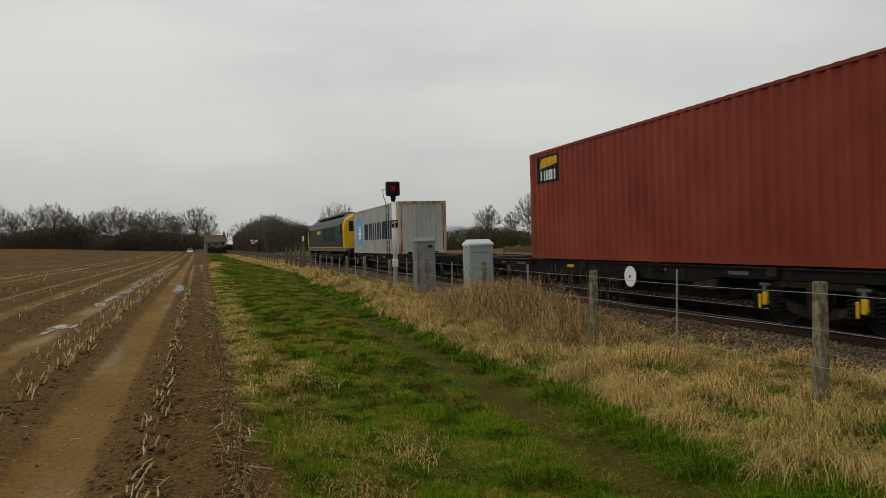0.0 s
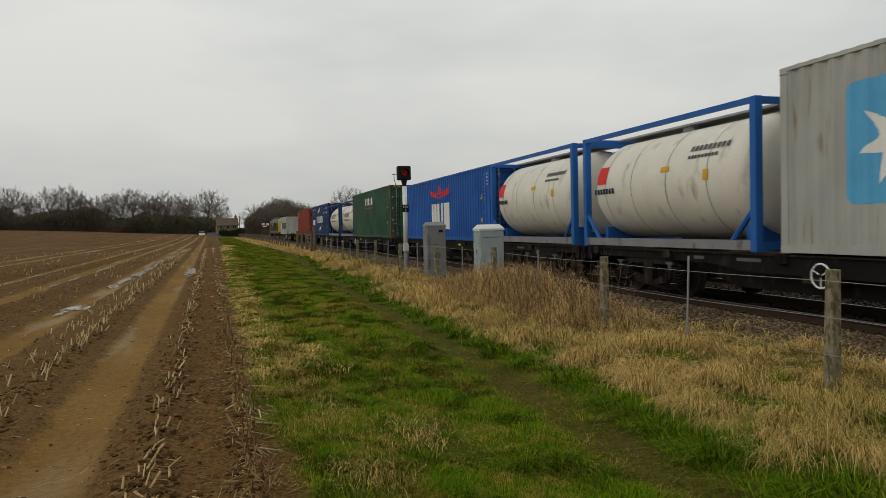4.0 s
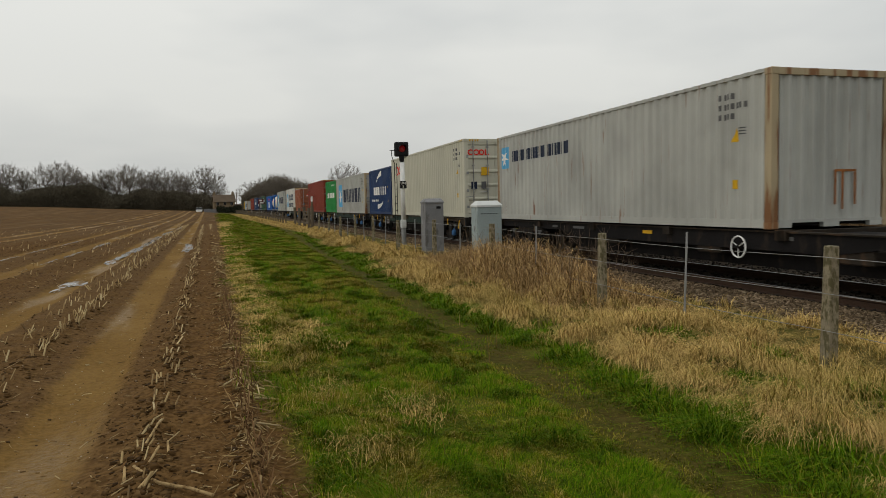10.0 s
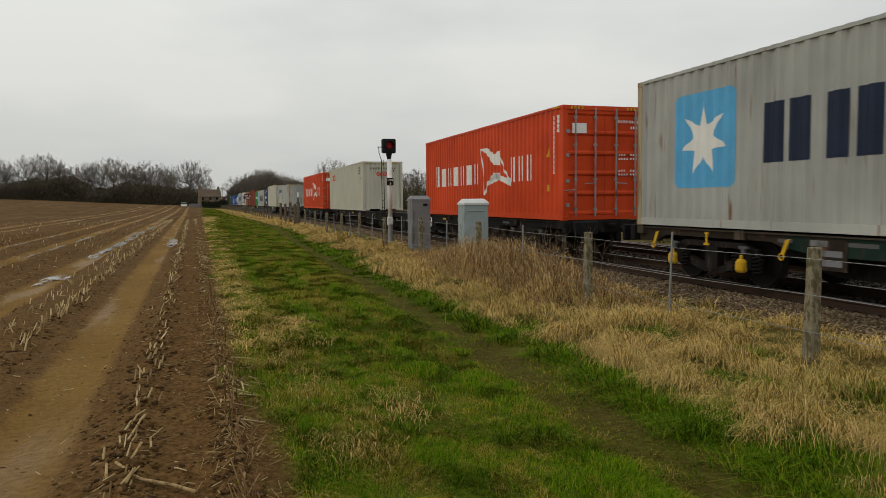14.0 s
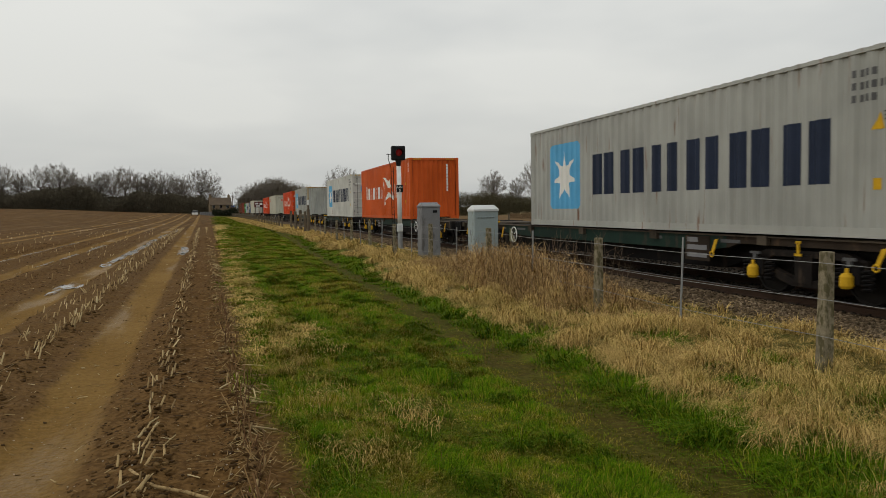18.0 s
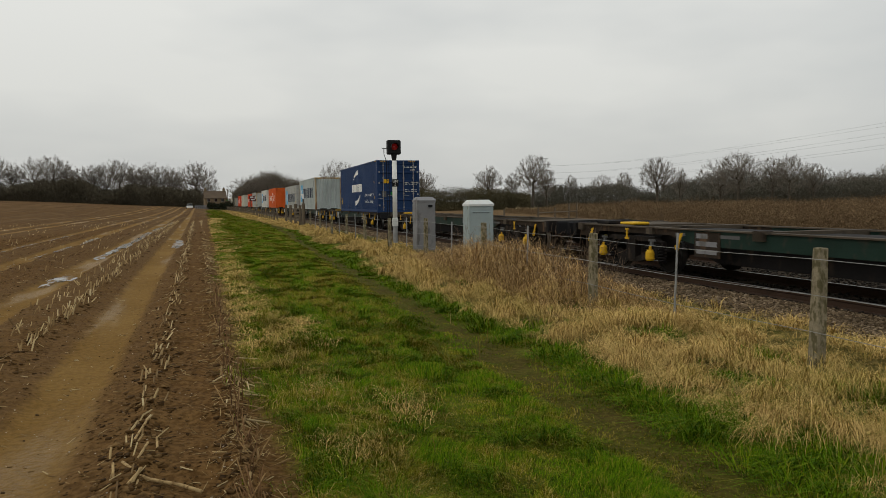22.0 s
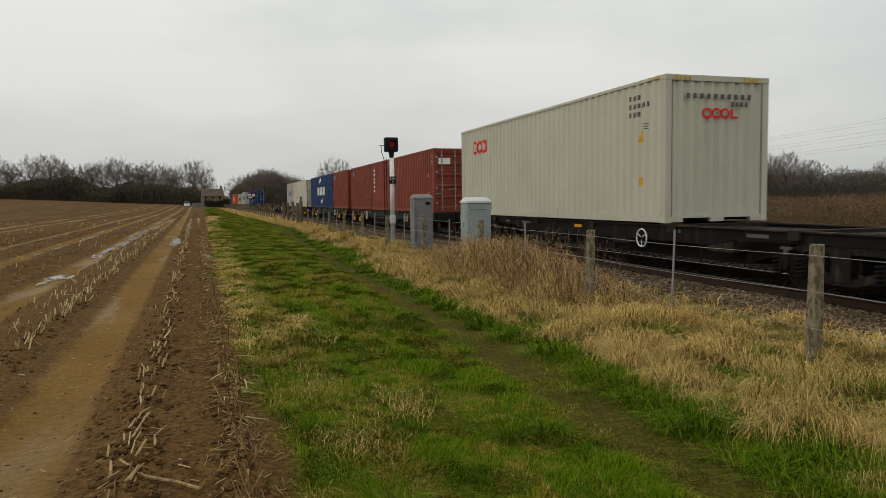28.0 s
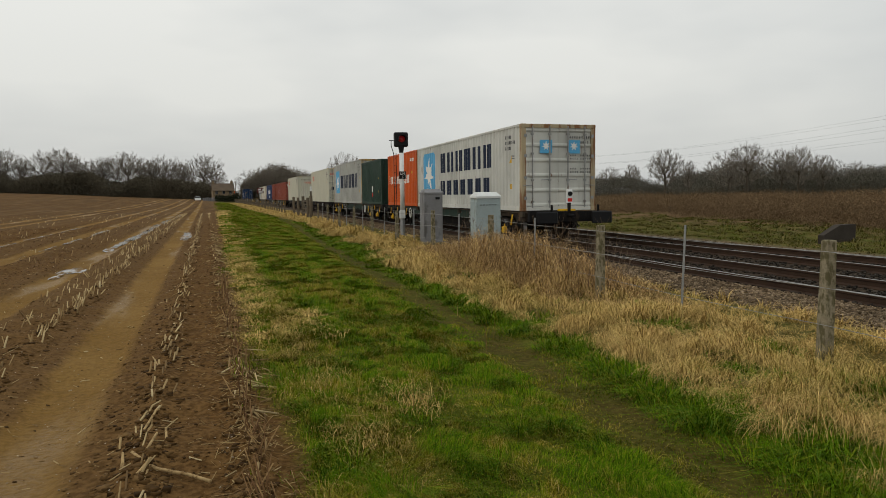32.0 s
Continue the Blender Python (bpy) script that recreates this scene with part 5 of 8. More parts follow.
def make_wagon(kind, first, variant=0, tail=False):
    """A skeletal container flat. first: its brake wheel stands towards the rear of the deck."""
    green = kind == "g"
    s = -1 if first else 1           # which half carries the brake wheel
    lab = "green-sided skeletal container wagon with grimy bogies" if green else "grimy black skeletal container wagon"
    w = thing("container_wagon", lab, "freight wagon", "container wagons of the train")
    half = DECK / 2
    deck = M["deck"] if green else M["deck_dark"]
    body, side = M["steel_brown"], M["sill_green"] if green else M["steel_dark"]
    part("centre_beam", boxes((-0.35, 0.35, -half, half, 0.62, 0.90)), M["steel_dark"], w)
    for x in (-1.12, 1.02):
        if green:
            part("side_sill", prism([(-half + 4.0, 0.92), (half - 4.0, 0.92), (half - 4.0, 0.72), (half - 4.6, 0.64), (-half + 4.6, 0.64), (-half + 4.0, 0.72)], x, x + 0.10), side, w, "dark green side sill")
            for e in (-1, 1):
                pts = [(e * half, 0.92), (e * (half - 4.0), 0.92), (e * (half - 4.0), 0.70), (e * (half - 3.7), 0.80), (e * (half - 0.9), 0.80), (e * (half - 0.6), 0.66), (e * half, 0.66)]
                part("end_sill", prism(pts, x, x + 0.10), M["steel_brown"], w, "grimy brown sill over the bogie")
        else:
            pts = [(-half, 0.94), (half, 0.94), (half, 0.76), (half - 4.4, 0.74), (half - 5.2, 0.62), (-half + 5.2, 0.62), (-half + 4.4, 0.74), (-half, 0.76)]
            part("side_sill", prism(pts, x, x + 0.10), side, w)
    if green:
        for e in (-1, 1):
            y = e * (half - 2.25)
            part("brake_lever", boxes((-1.225, -1.205, y - 0.022, y + 0.022, 0.70, 0.88), (-1.225, -1.205, y - 0.07, y + 0.07, 0.67, 0.71), (-1.225, -1.205, y - 0.05, y + 0.05, 0.86, 0.90)), M["yellow"], w, "yellow brake lever")
    for x in (-1.17, 0.98):
        part("top_flange", boxes((x, x + 0.19, -half, half, 0.92, 0.945)), deck, w)
    for y in (-half + 0.12, -half + 3.05, -half + 6.16, -3.1, 0.0, 3.1, half - 6.16, half - 3.05, half - 0.12):
        part("crossbearer", boxes((-1.20, 1.20, y - 0.11, y + 0.11, 0.80, 0.955)), deck, w)
    for e in (-1, 1):
        out = half + 0.55 if tail and e < 0 else half + 0.08
        y0, y1 = sorted((e * (half - 1.9), e * (out + 0.05)))
        part("end_platform", boxes((-1.05, 1.05, y0, y1, 0.90, 0.952)), deck, w, "rusty brown end platform")
        part("headstock", boxes((-1.25, 1.25, e * out - 0.08, e * out + 0.08, 0.66, 0.97), bevel=0.01), M["steel_dark"], w)
        for x in (-0.87, 0.87):
            bf = tubes(((x, e * (out + 0.06), 0.80), (x, e * (out + 0.42), 0.80), 0.16), n=12)
            y0, y1 = sorted((e * (out + 0.42), e * (out + 0.49)))
            box(bf, x - 0.33, x + 0.33, y0, y1, 0.62, 0.97, bevel=0.03)
            part("buffer", bf, M["black_paint"], w, "greasy black buffer")
        part("coupling", tubes(((0, e * half, 0.86), (0, e * (out + 0.45), 0.84), 0.05), n=8), M["steel_dark"], w)
        part("brake_hose", tubes(((0.35, e * (half + 0.2), 0.80), (0.42, e * (half + 0.45), 0.50), 0.025), ((0.42, e * (half + 0.45), 0.50), (0.30, e * (half + 0.68), 0.55), 0.025), n=6), M["black_paint"], w)
    if tail:
        for x in (-0.55, 0.95):
            part("lamp_iron", boxes((x - 0.025, x + 0.025, -half - 0.66, -half - 0.60, 0.90, 1.16)), M["steel_dark"], w)
        part("yellow_plate", boxes((-0.12, 0.32, -half - 0.45, -half - 0.1, 0.955, 1.03), bevel=0.02), M["yellow"], w, "worn yellow cover plate")
    bogie(w, -half + 2.25, green, variant)
    bogie(w, half - 2.25, green, variant)
    # brake wheel, ladder-like plates, pull handles
    yb = s * 4.15 if green else s * 2.2
    bw = part("brake_wheel", ring(0.22 if green else 0.18, 0.014, 22, 6, at=(-1.26, yb, 0.66)) if green or not variant else tubes(((-1.27, yb, 0.66), (-1.255, yb, 0.66), 0.22), n=24), M["white_paint"], w, "white spoked handbrake wheel" if green or not variant else "pale solid handbrake disc")
    part("spokes", tubes(*[((-1.26, yb, 0.66), (-1.26, yb + 0.18 * math.cos(a), 0.66 + 0.18 * math.sin(a)), 0.009) for a in (0.5, 2.6, 4.7)], n=5), M["white_paint"], bw)
    part("spindle", tubes(((-1.28, yb, 0.66), (-1.05, yb, 0.66), 0.03), n=8), M["steel_dark"], w)
    if green:
        for y in (-half + 0.75, half - 4.15, half - 0.75, -half + 4.15):
            ph = part("pull_handle", prism([(y - 0.04, 0.87), (y + 0.05, 0.85), (y + 0.15, 0.63), (y + 0.08, 0.62)], -1.215, -1.20), M["yellow"], w, "yellow pull handle")
            part("grip", ring(0.048, 0.015, 16, 6, at=(-1.208, y + 0.135, 0.585)), M["yellow"], ph)
        part("data_panel", boxes((-1.135, -1.122, -s * 4.45 - 0.36, -s * 4.45 + 0.36, 0.44, 0.90)), M["steel_brown"], w, "brown data panel")
        for i, (z0, z1) in enumerate(((0.78, 0.87), (0.64, 0.73), (0.50, 0.58))):
            part("stencil", boxes((-1.140, -1.136, -s * 4.45 - (0.02 if i == 0 else 0.28), -s * 4.45 + 0.30, z0, z1)), M["cab_grey"], w, "pale stencilled panel")
        part("stowed_stop", boxes((-1.0, -0.55, half - 1.15, half - 0.55, 0.95, 1.03), bevel=0.02), M["steel_dark"], w, "black folded end stop")
        part("stowed_stop", boxes((-0.85, -0.45, half - 1.95, half - 1.35, 0.95, 1.01), bevel=0.02), M["yellow"], w, "worn yellow folded stop")
        part("tie_plate", prism([(s * 4.75, 0.84), (s * 4.75 + s * 0.03, 0.44), (s * 4.75 - s * 0.46, 0.44)], -1.15, -1.13), plain("faded_olive", (0.20, 0.20, 0.11), 0.7), w, "faded olive triangular plate")
    else:
        for y in (-4.4, -1.2, 2.4):
            part("equipment_box", boxes((-1.10, -0.75, y - 0.35, y + 0.35, 0.50, 0.72), bevel=0.02), deck, w, "rusty equipment box")
        part("stencil", boxes((-1.13, -1.122, 0.6, 0.95, 0.78, 0.85)), M["yellow"], w, "small yellow stencil")
    # centre sill, added extra wide and low to block light under the wagon
    spine = prism([(-half + 0.6, 0.88), (-half + 0.6, 0.62), (-half + 3.6, 0.58), (-half + 4.6, 0.30), (half - 4.6, 0.30), (half - 3.6, 0.58), (half - 0.6, 0.62), (half - 0.6, 0.88)], -0.72, 0.72)
    part("centre_sill", spine, M["steel_dark"], w, "grimy deep centre sill, widened to block light")
    for y, wd in ((-5.6, 0.5), (-3.3, 0.22), (3.6, 0.6), (5.1, 0.3)):
        part("stencil", boxes((-1.126, -1.1215, y, y + wd, 0.80, 0.86)), M["dim_grey"], w)
    part("air_tank", tubes(((0.2, -1.2, 0.48), (0.2, 0.9, 0.48), 0.19), n=14), M["steel_dark"], w)
    part("brake_pipe", tubes(((-0.5, -half + 1, 0.60), (-0.5, half - 1, 0.60), 0.025), n=5), M["steel_dark"], w)
    for y in (-half + 0.12, half - 0.12, half - 6.16, -half + 6.16):
        part("twistlock_seat", boxes((-1.20, -0.98, y - 0.11, y + 0.11, 0.955, 0.968)), M["steel_brown"], w)
    return w


WAGONS = [(0.0, "k", 1), (21.5, "k", 1), (42.9, "k", 1), (62.3, "k", 0), (84.1, "k", 1), (103.4, "k", 0), (125.1, "g", 0), (145.0, "g", 1), (164.95, "g", 0),
          (184.9, "g", 1), (206.8, "k", 1), (226.1, "k", 0), (248.1, "k", 1), (267.1, "k", 0), (288.9, "g", 1), (308.7, "g", 0), (330.6, "g", 1), (350.45, "g", 0),
          (372.2, "g", 1), (392.1, "g", 0), (413.6, "g", 1), (433.8, "g", 1), (453.8, "g", 1), (473.5, "g", 0), (495.1, "g", 1), (515.0, "g", 0),
          (537.0, "k", 1), (556.3, "k", 0), (578.0, "g", 1), (597.95, "g", 0)]
protos = {}
for i, (u, kind, first) in enumerate(WAGONS):
    key = (kind, first, int(i < 10) if kind == "g" else int(i < 2), i == len(WAGONS) - 1)
    if key not in protos:
        protos[key] = make_wagon(*key)
        ob = protos[key]
    else:
        ob = copy_thing(protos[key], pose(0, 0, 0))
    MOVING.append((ob, u + DECK / 2, RAIL_Z))
    if i == len(WAGONS) - 1:
        last_wagon = ob

# the tail lamp on the last wagon
tl = thing("tail_lamp", "white portable tail lamp with red lens", "tail lamp")
bm = prism([(-0.05, 0.0), (0.05, 0.0), (0.05, 0.34), (0.03, 0.40), (-0.03, 0.40), (-0.05, 0.34)], -0.08, 0.08)
part("case", bm, M["white_paint"], tl, "white lamp case")
part("lens", tubes(((0.0, -0.05, 0.26), (0.0, -0.09, 0.26), 0.065), n=16), M["black_paint"], tl, "dark lens")
part("red_panel", boxes((-0.07, 0.07, -0.056, -0.051, 0.03, 0.13)), M["logo_red"], tl, "red panel")
part("bracket", boxes((-0.04, 0.04, -0.03, 0.03, -0.27, 0.0)), M["steel_dark"], tl)
MOVING.append((tl, 597.95 + DECK + 0.66, RAIL_Z + 1.22))

# ---- containers ----
PITCH = 0.278
HW = 1.219


def profile(L, end=0.17):
    """Break lines of the side's corrugation: distance from the front end, and how far it lies in."""
    n = int((L - 2 * end) / PITCH)
    s = (L - 2 * end) / n
    out = [(end, 0.0)]
    for i in range(n):
        a = end + i * s
        out += [(a + 0.14 * s, 0.0), (a + 0.36 * s, 0.037), (a + 0.62 * s, 0.037), (a + 0.84 * s, 0.0)]
    out.append((L - end, 0.0))
    return out


def depth_at(prof, a):
    if a <= prof[0][0] or a >= prof[-1][0]:
        return 0.0
    lo, hi = 0, len(prof) - 1
    while hi - lo > 1:
        k = (lo + hi) // 2
        if prof[k][0] <= a:
            lo = k
        else:
            hi = k
    (a0, d0), (a1, d1) = prof[lo], prof[hi]
    return d0 + (d1 - d0) * (a - a0) / max(1e-6, a1 - a0)


SHARED = {}


def shared(key, make):
    if key not in SHARED:
        SHARED[key] = mesh_of(make(), key[0])
    return SHARED[key]


def side_bm(L, H, sgn):
    bm = bmesh.new()
    prev = None
    for a, d in profile(L):
        x = sgn * (HW - 0.012 - d)
        cur = (bm.verts.new((x, L / 2 - a, 0.15)), bm.verts.new((x, L / 2 - a, H - 0.055)))
        if prev:
            bm.faces.new((prev[0], cur[0], cur[1], prev[1]) if sgn < 0 else (prev[1], cur[1], cur[0], prev[0]))
        prev = cur
    return bm


def end_bm(L, H, e):
    """A corrugated end wall across the box."""
    bm = bmesh.new()
    n, prev = 9, None
    s = (2 * HW - 0.30) / n
    for i in range(n):
        for f, d in ((0.08, 0), (0.30, 0.045), (0.62, 0.045), (0.86, 0)):
            x = -HW + 0.15 + (i + f) * s
            y = e * (L / 2 - 0.02 - d)
            cur = (bm.verts.new((x, y, 0.14)), bm.verts.new((x, y, H - 0.10)))
            if prev:
                bm.faces.new((prev[0], cur[0], cur[1], prev[1]))
            prev = cur
    return bm


def door_bm(L, H, s):
    """One door leaf with its pressed horizontal swages."""
    bm = bmesh.new()
    x0, x1 = (s * 0.004, s * (HW - 0.10))
    zs = np.linspace(0.20, H - 0.16, 6)
    y = -L / 2 + 0.03
    rows = [(0.15, 0.0)]
    for a, b in zip(zs, zs[1:]):
        rows += [(a, 0.0), (a + 0.05, 0.035), (b - 0.09, 0.035), (b - 0.04, 0.0)]
    rows.append((H - 0.11, 0.0))
    prev = None
    for z, d in rows:
        cur = (bm.verts.new((x0, y + d, z)), bm.verts.new((x1, y + d, z)))
        if prev:
            bm.faces.new((prev[0], prev[1], cur[1], cur[0]))
        prev = cur
    return bm


def bar_bm(L, H, x):
    """One upright locking bar with its brackets."""
    bm = bmesh.new()
    y = -L / 2 + 0.005
    tube(bm, (x, y, 0.10), (x, y, H - 0.06), 0.022, None, 8)
    for z in (0.28, H * 0.36, H * 0.66, H - 0.3):
        box(bm, x - 0.045, x + 0.045, y - 0.012, y + 0.03, z - 0.03, z + 0.03)
    return bm


def roof_bm(L, H):
    bm = bmesh.new()
    prev = None
    n = int(L / 0.21)
    for i in range(n + 1):
        y = L / 2 - 0.08 - (L - 0.16) * i / n
        z = H - 0.012 - (0.02 if i % 2 else 0.0)
        cur = (bm.verts.new((-HW + 0.05, y, z)), bm.verts.new((HW - 0.05, y, z)))
        if prev:
            bm.faces.new((prev[0], prev[1], cur[1], cur[0]))
        prev = cur
    return bm


def rib_bm(L, H):
    """The scalloped row of roof-bow ends that shows under the top rail."""
    bm = bmesh.new()
    n = int((L - 0.4) / PITCH)
    for i in range(n):
        y = L / 2 - 0.22 - (L - 0.44) * (i + 0.5) / n
        for s in (-1, 1):
            box(bm, s * (HW - 0.045) - 0.008, s * (HW - 0.045) + 0.008, y - 0.065, y + 0.065, H - 0.012, H + 0.012)
    return bm


def container(spec):
    u, L, H, key, rear, label, post_key, doors_mat = spec
    body = M[key]
    c = thing("container", label, "shipping container", "containers of the freight train")
    post = M[post_key] if post_key else body
    hl = L / 2
    part("near_side_panel", shared(("side_panel", L, H, -1), lambda: side_bm(L, H, -1)), body, c)
    part("far_side_panel", shared(("side_panel", L, H, 1), lambda: side_bm(L, H, 1)), body, c)
    part("roof", shared(("roof", L, H), lambda: roof_bm(L, H)), body, c)
    tagged(part("scalloped_edge", shared(("scalloped_edge", L, H), lambda: rib_bm(L, H)), body, c), kind="stuff")
    for s in (-1, 1):
        part("bottom_rail", shared(("bottom_rail", L, s), lambda: boxes((s * HW - s * 0.055, s * HW - s * 0.004, -hl + 0.16, hl - 0.16, 0.015, 0.155))), body, c)
        part("top_rail", shared(("top_rail", L, H, s), lambda: boxes((s * HW - s * 0.06, s * HW - s * 0.002, -hl + 0.16, hl - 0.16, H - 0.062, H - 0.004))), body, c)
        for e in (-1, 1):
            part("corner_post", shared(("corner_post", L, H, s, e), lambda: boxes((s * HW - s * 0.15, s * HW - s * 0.004, e * hl - e * 0.16, e * hl - e * 0.004, 0.11, H - 0.11), bevel=0.008)), post, c)
            for z in (0.0, H - 0.118):
                part("corner_casting", shared(("corner_casting", L, z, s, e), lambda: boxes((s * HW - s * 0.162, s * HW + s * 0.002, e * hl - e * 0.178, e * hl + e * 0.002, z, z + 0.118), bevel=0.014)), post, c)
    part("floor", shared(("floor", L), lambda: boxes((-HW + 0.06, HW - 0.06, -hl + 0.1, hl - 0.1, 0.05, 0.14))), M["steel_dark"], c)
    part("front_wall", shared(("end_wall", L, H, 1), lambda: end_bm(L, H, 1)), body, c)
    for e in (-1, 1):
        if e < 0 and rear == "flat":
            for x0, x1 in ((-HW + 0.16, -HW + 0.42), (-0.16, 0.16), (HW - 0.42, HW - 0.16)):
                part("end_foot", shared(("end_foot", L, x0), lambda: boxes((x0, x1, -hl + 0.006, -hl + 0.10, 0.02, 0.10))), body, c)
            part("end_sill", shared(("high_sill", L), lambda: boxes((-HW + 0.16, HW - 0.16, -hl + 0.006, -hl + 0.10, 0.10, 0.15))), body, c)
        else:
            part("end_sill", shared(("end_sill", L, e), lambda: boxes((-HW + 0.16, HW - 0.16, e * hl - e * 0.10, e * hl - e * 0.006, 0.02, 0.14))), body, c)
        part("header", shared(("header", L, H, e), lambda: boxes((-HW + 0.16, HW - 0.16, e * hl - e * 0.10, e * hl - e * 0.006, H - 0.115, H - 0.006))), post, c)
    if rear == "door":
        for s in (-1, 1):
            d = part("door", shared(("door", L, H, s), lambda: door_bm(L, H, s)), M[doors_mat] if doors_mat else body, c)
            for x in (s * 0.30, s * 0.86):
                part("locking_bar", shared(("locking_bar", L, H, x), lambda: bar_bm(L, H, x)), M["bar_grey"], d)
            for x, z in ((0.30, 0.95), (0.86, 0.78)):
                part("handle", shared(("handle", L, s, x), lambda: tube(bmesh.new(), (s * x, -L / 2 - 0.012, z), (s * (x + 0.30), -L / 2 - 0.012, z - 0.02), 0.013, None, 6)), M["galv"], d)
            for z in (0.35, 0.95, 1.6, 2.2):
                part("hinge", shared(("hinge", L, s, z), lambda: boxes((s * (HW - 0.12) - 0.03, s * (HW - 0.12) + 0.05, -L / 2 - 0.022, -L / 2 + 0.018, z, z + 0.09))), M["galv"], d)
    else:
        part("rear_wall", shared(("end_wall", L, H, -1), lambda: end_bm(L, H, -1)), body, c)
    if H > 2.7:
        bm = bmesh.new()
        for x in (-HW + 0.22, HW - 0.62):
            for i in range(4):
                box(bm, x + i * 0.1, x + i * 0.1 + 0.05, -hl - 0.003, -hl + 0.003, H - 0.10, H - 0.03)
        for i in range(4):
            box(bm, -HW - 0.001, -HW + 0.004, -hl + 0.22 + i * 0.1, -hl + 0.27 + i * 0.1, H - 0.058, H - 0.008)
        part("height_stripes", shared(("height_stripes", L, H), lambda: bm), M["yellow"], c, "yellow and black height stripes")
        if post_key and rear == "flat":
            part("warning_strip", shared(("warning_strip", L, 0), lambda: boxes((-HW + 0.001, -HW + 0.006, -hl + 0.03, -hl + 0.09, 1.05, 1.80), (HW - 0.09, HW - 0.03, -hl + 0.001, -hl + 0.006, 1.05, 1.75))), M["yellow"], c, "yellow warning strip")
    MOVING.append((c, u + hl, FLOOR_Z))
    return c


def decal(c, L, polys, material, name, label="", lift=0.004, key=None):
    """Paint on the near side that follows the corrugation. polys: outlines of (metres from the front, height)."""
    if key is not None and (key, L) in SHARED:
        return tagged(part(name, SHARED[(key, L)], material, c, label), kind="stuff" if len(polys) > 4 else "")
    bm = bmesh.new()
    for p in polys:
        try:
            bm.faces.new([bm.verts.new((0, a, v)) for a, v in p])
        except ValueError:
            pass
    prof = profile(L)
    lo, hi = min(v.co.y for v in bm.verts), max(v.co.y for v in bm.verts)
    for a, _ in prof:
        if lo < a < hi:
            bmesh.ops.bisect_plane(bm, geom=bm.verts[:] + bm.edges[:] + bm.faces[:], plane_co=(0, a, 0), plane_no=(0, 1, 0))
    for v in bm.verts:
        a = v.co.y
        v.co.x, v.co.y = -(HW - 0.012 - depth_at(prof, a)) - lift, L / 2 - a
    me = mesh_of(bm, name)
    if key is not None:
        SHARED[(key, L)] = me
    return tagged(part(name, me, material, c, label), kind="stuff" if len(polys) > 4 else "")


def rect(a0, a1, v0, v1):
    return [(a0, v0), (a1, v0), (a1, v1), (a0, v1)]


def bars(n, a0, a1, v0, v1, fill=0.34, gap=0.06):
    """A brand name as plain bars: two uprights for each character."""
    s = (a1 - a0) / n
    out = []
    for i in range(n):
        a = a0 + i * s
        out += [rect(a + 0.06 * s, a + (0.06 + fill) * s, v0, v1), rect(a + (0.18 + fill) * s, a + (0.18 + 2 * fill) * s, v0, v1)]
    return out


def star(ca, cv, ra, rv, pts=7, inner=0.42):
    p = []
    for i in range(pts * 2):
        w = math.pi * i / pts + math.pi / 2
        f = 1.0 if i % 2 == 0 else inner
        p.append((ca + ra * f * math.cos(w), cv + rv * f * math.sin(w)))
    return [[(ca, cv), p[i], p[(i + 1) % len(p)]] for i in range(len(p))]


def blob(pts, n=1):
    return [pts]


def sweep(pts, w0, w1):
    """A stroke that swells from w0 to w1 along a line of points."""
    out = []
    m = len(pts) - 1
    L_, R_ = [], []
    for i, (a, v) in enumerate(pts):
        p, q = pts[max(0, i - 1)], pts[min(m, i + 1)]
        dx, dy = q[0] - p[0], q[1] - p[1]
        d = math.hypot(dx, dy) or 1
        w = w0 + (w1 - w0) * i / m
        L_.append((a - dy / d * w, v + dx / d * w))
        R_.append((a + dy / d * w, v - dx / d * w))
    for i in range(m):
        out.append([L_[i], L_[i + 1], R_[i + 1], R_[i]])
    return out


def writing(c, L, text, a0, a1, v, hgt, material, label=""):
    bm = words(text, hgt, None, "writing")
    xs = [p.co.x for p in bm.verts]
    k = (a1 - a0) / (max(xs) - min(xs))
    x0 = min(xs)
    polys = [[(a0 + (p.co.x - x0) * k, v + p.co.y) for p in f.verts] for f in bm.faces]
    bm.free()
    prof = profile(L)
    bm = bmesh.new()
    for p in polys:
        try:
            bm.faces.new([bm.verts.new((-(HW - 0.012) - 0.004 + depth_at(prof, a) * 0.9, L / 2 - a, z)) for a, z in p])
        except ValueError:
            pass
    return tagged(part("writing", bm, material, c, label), kind="stuff")


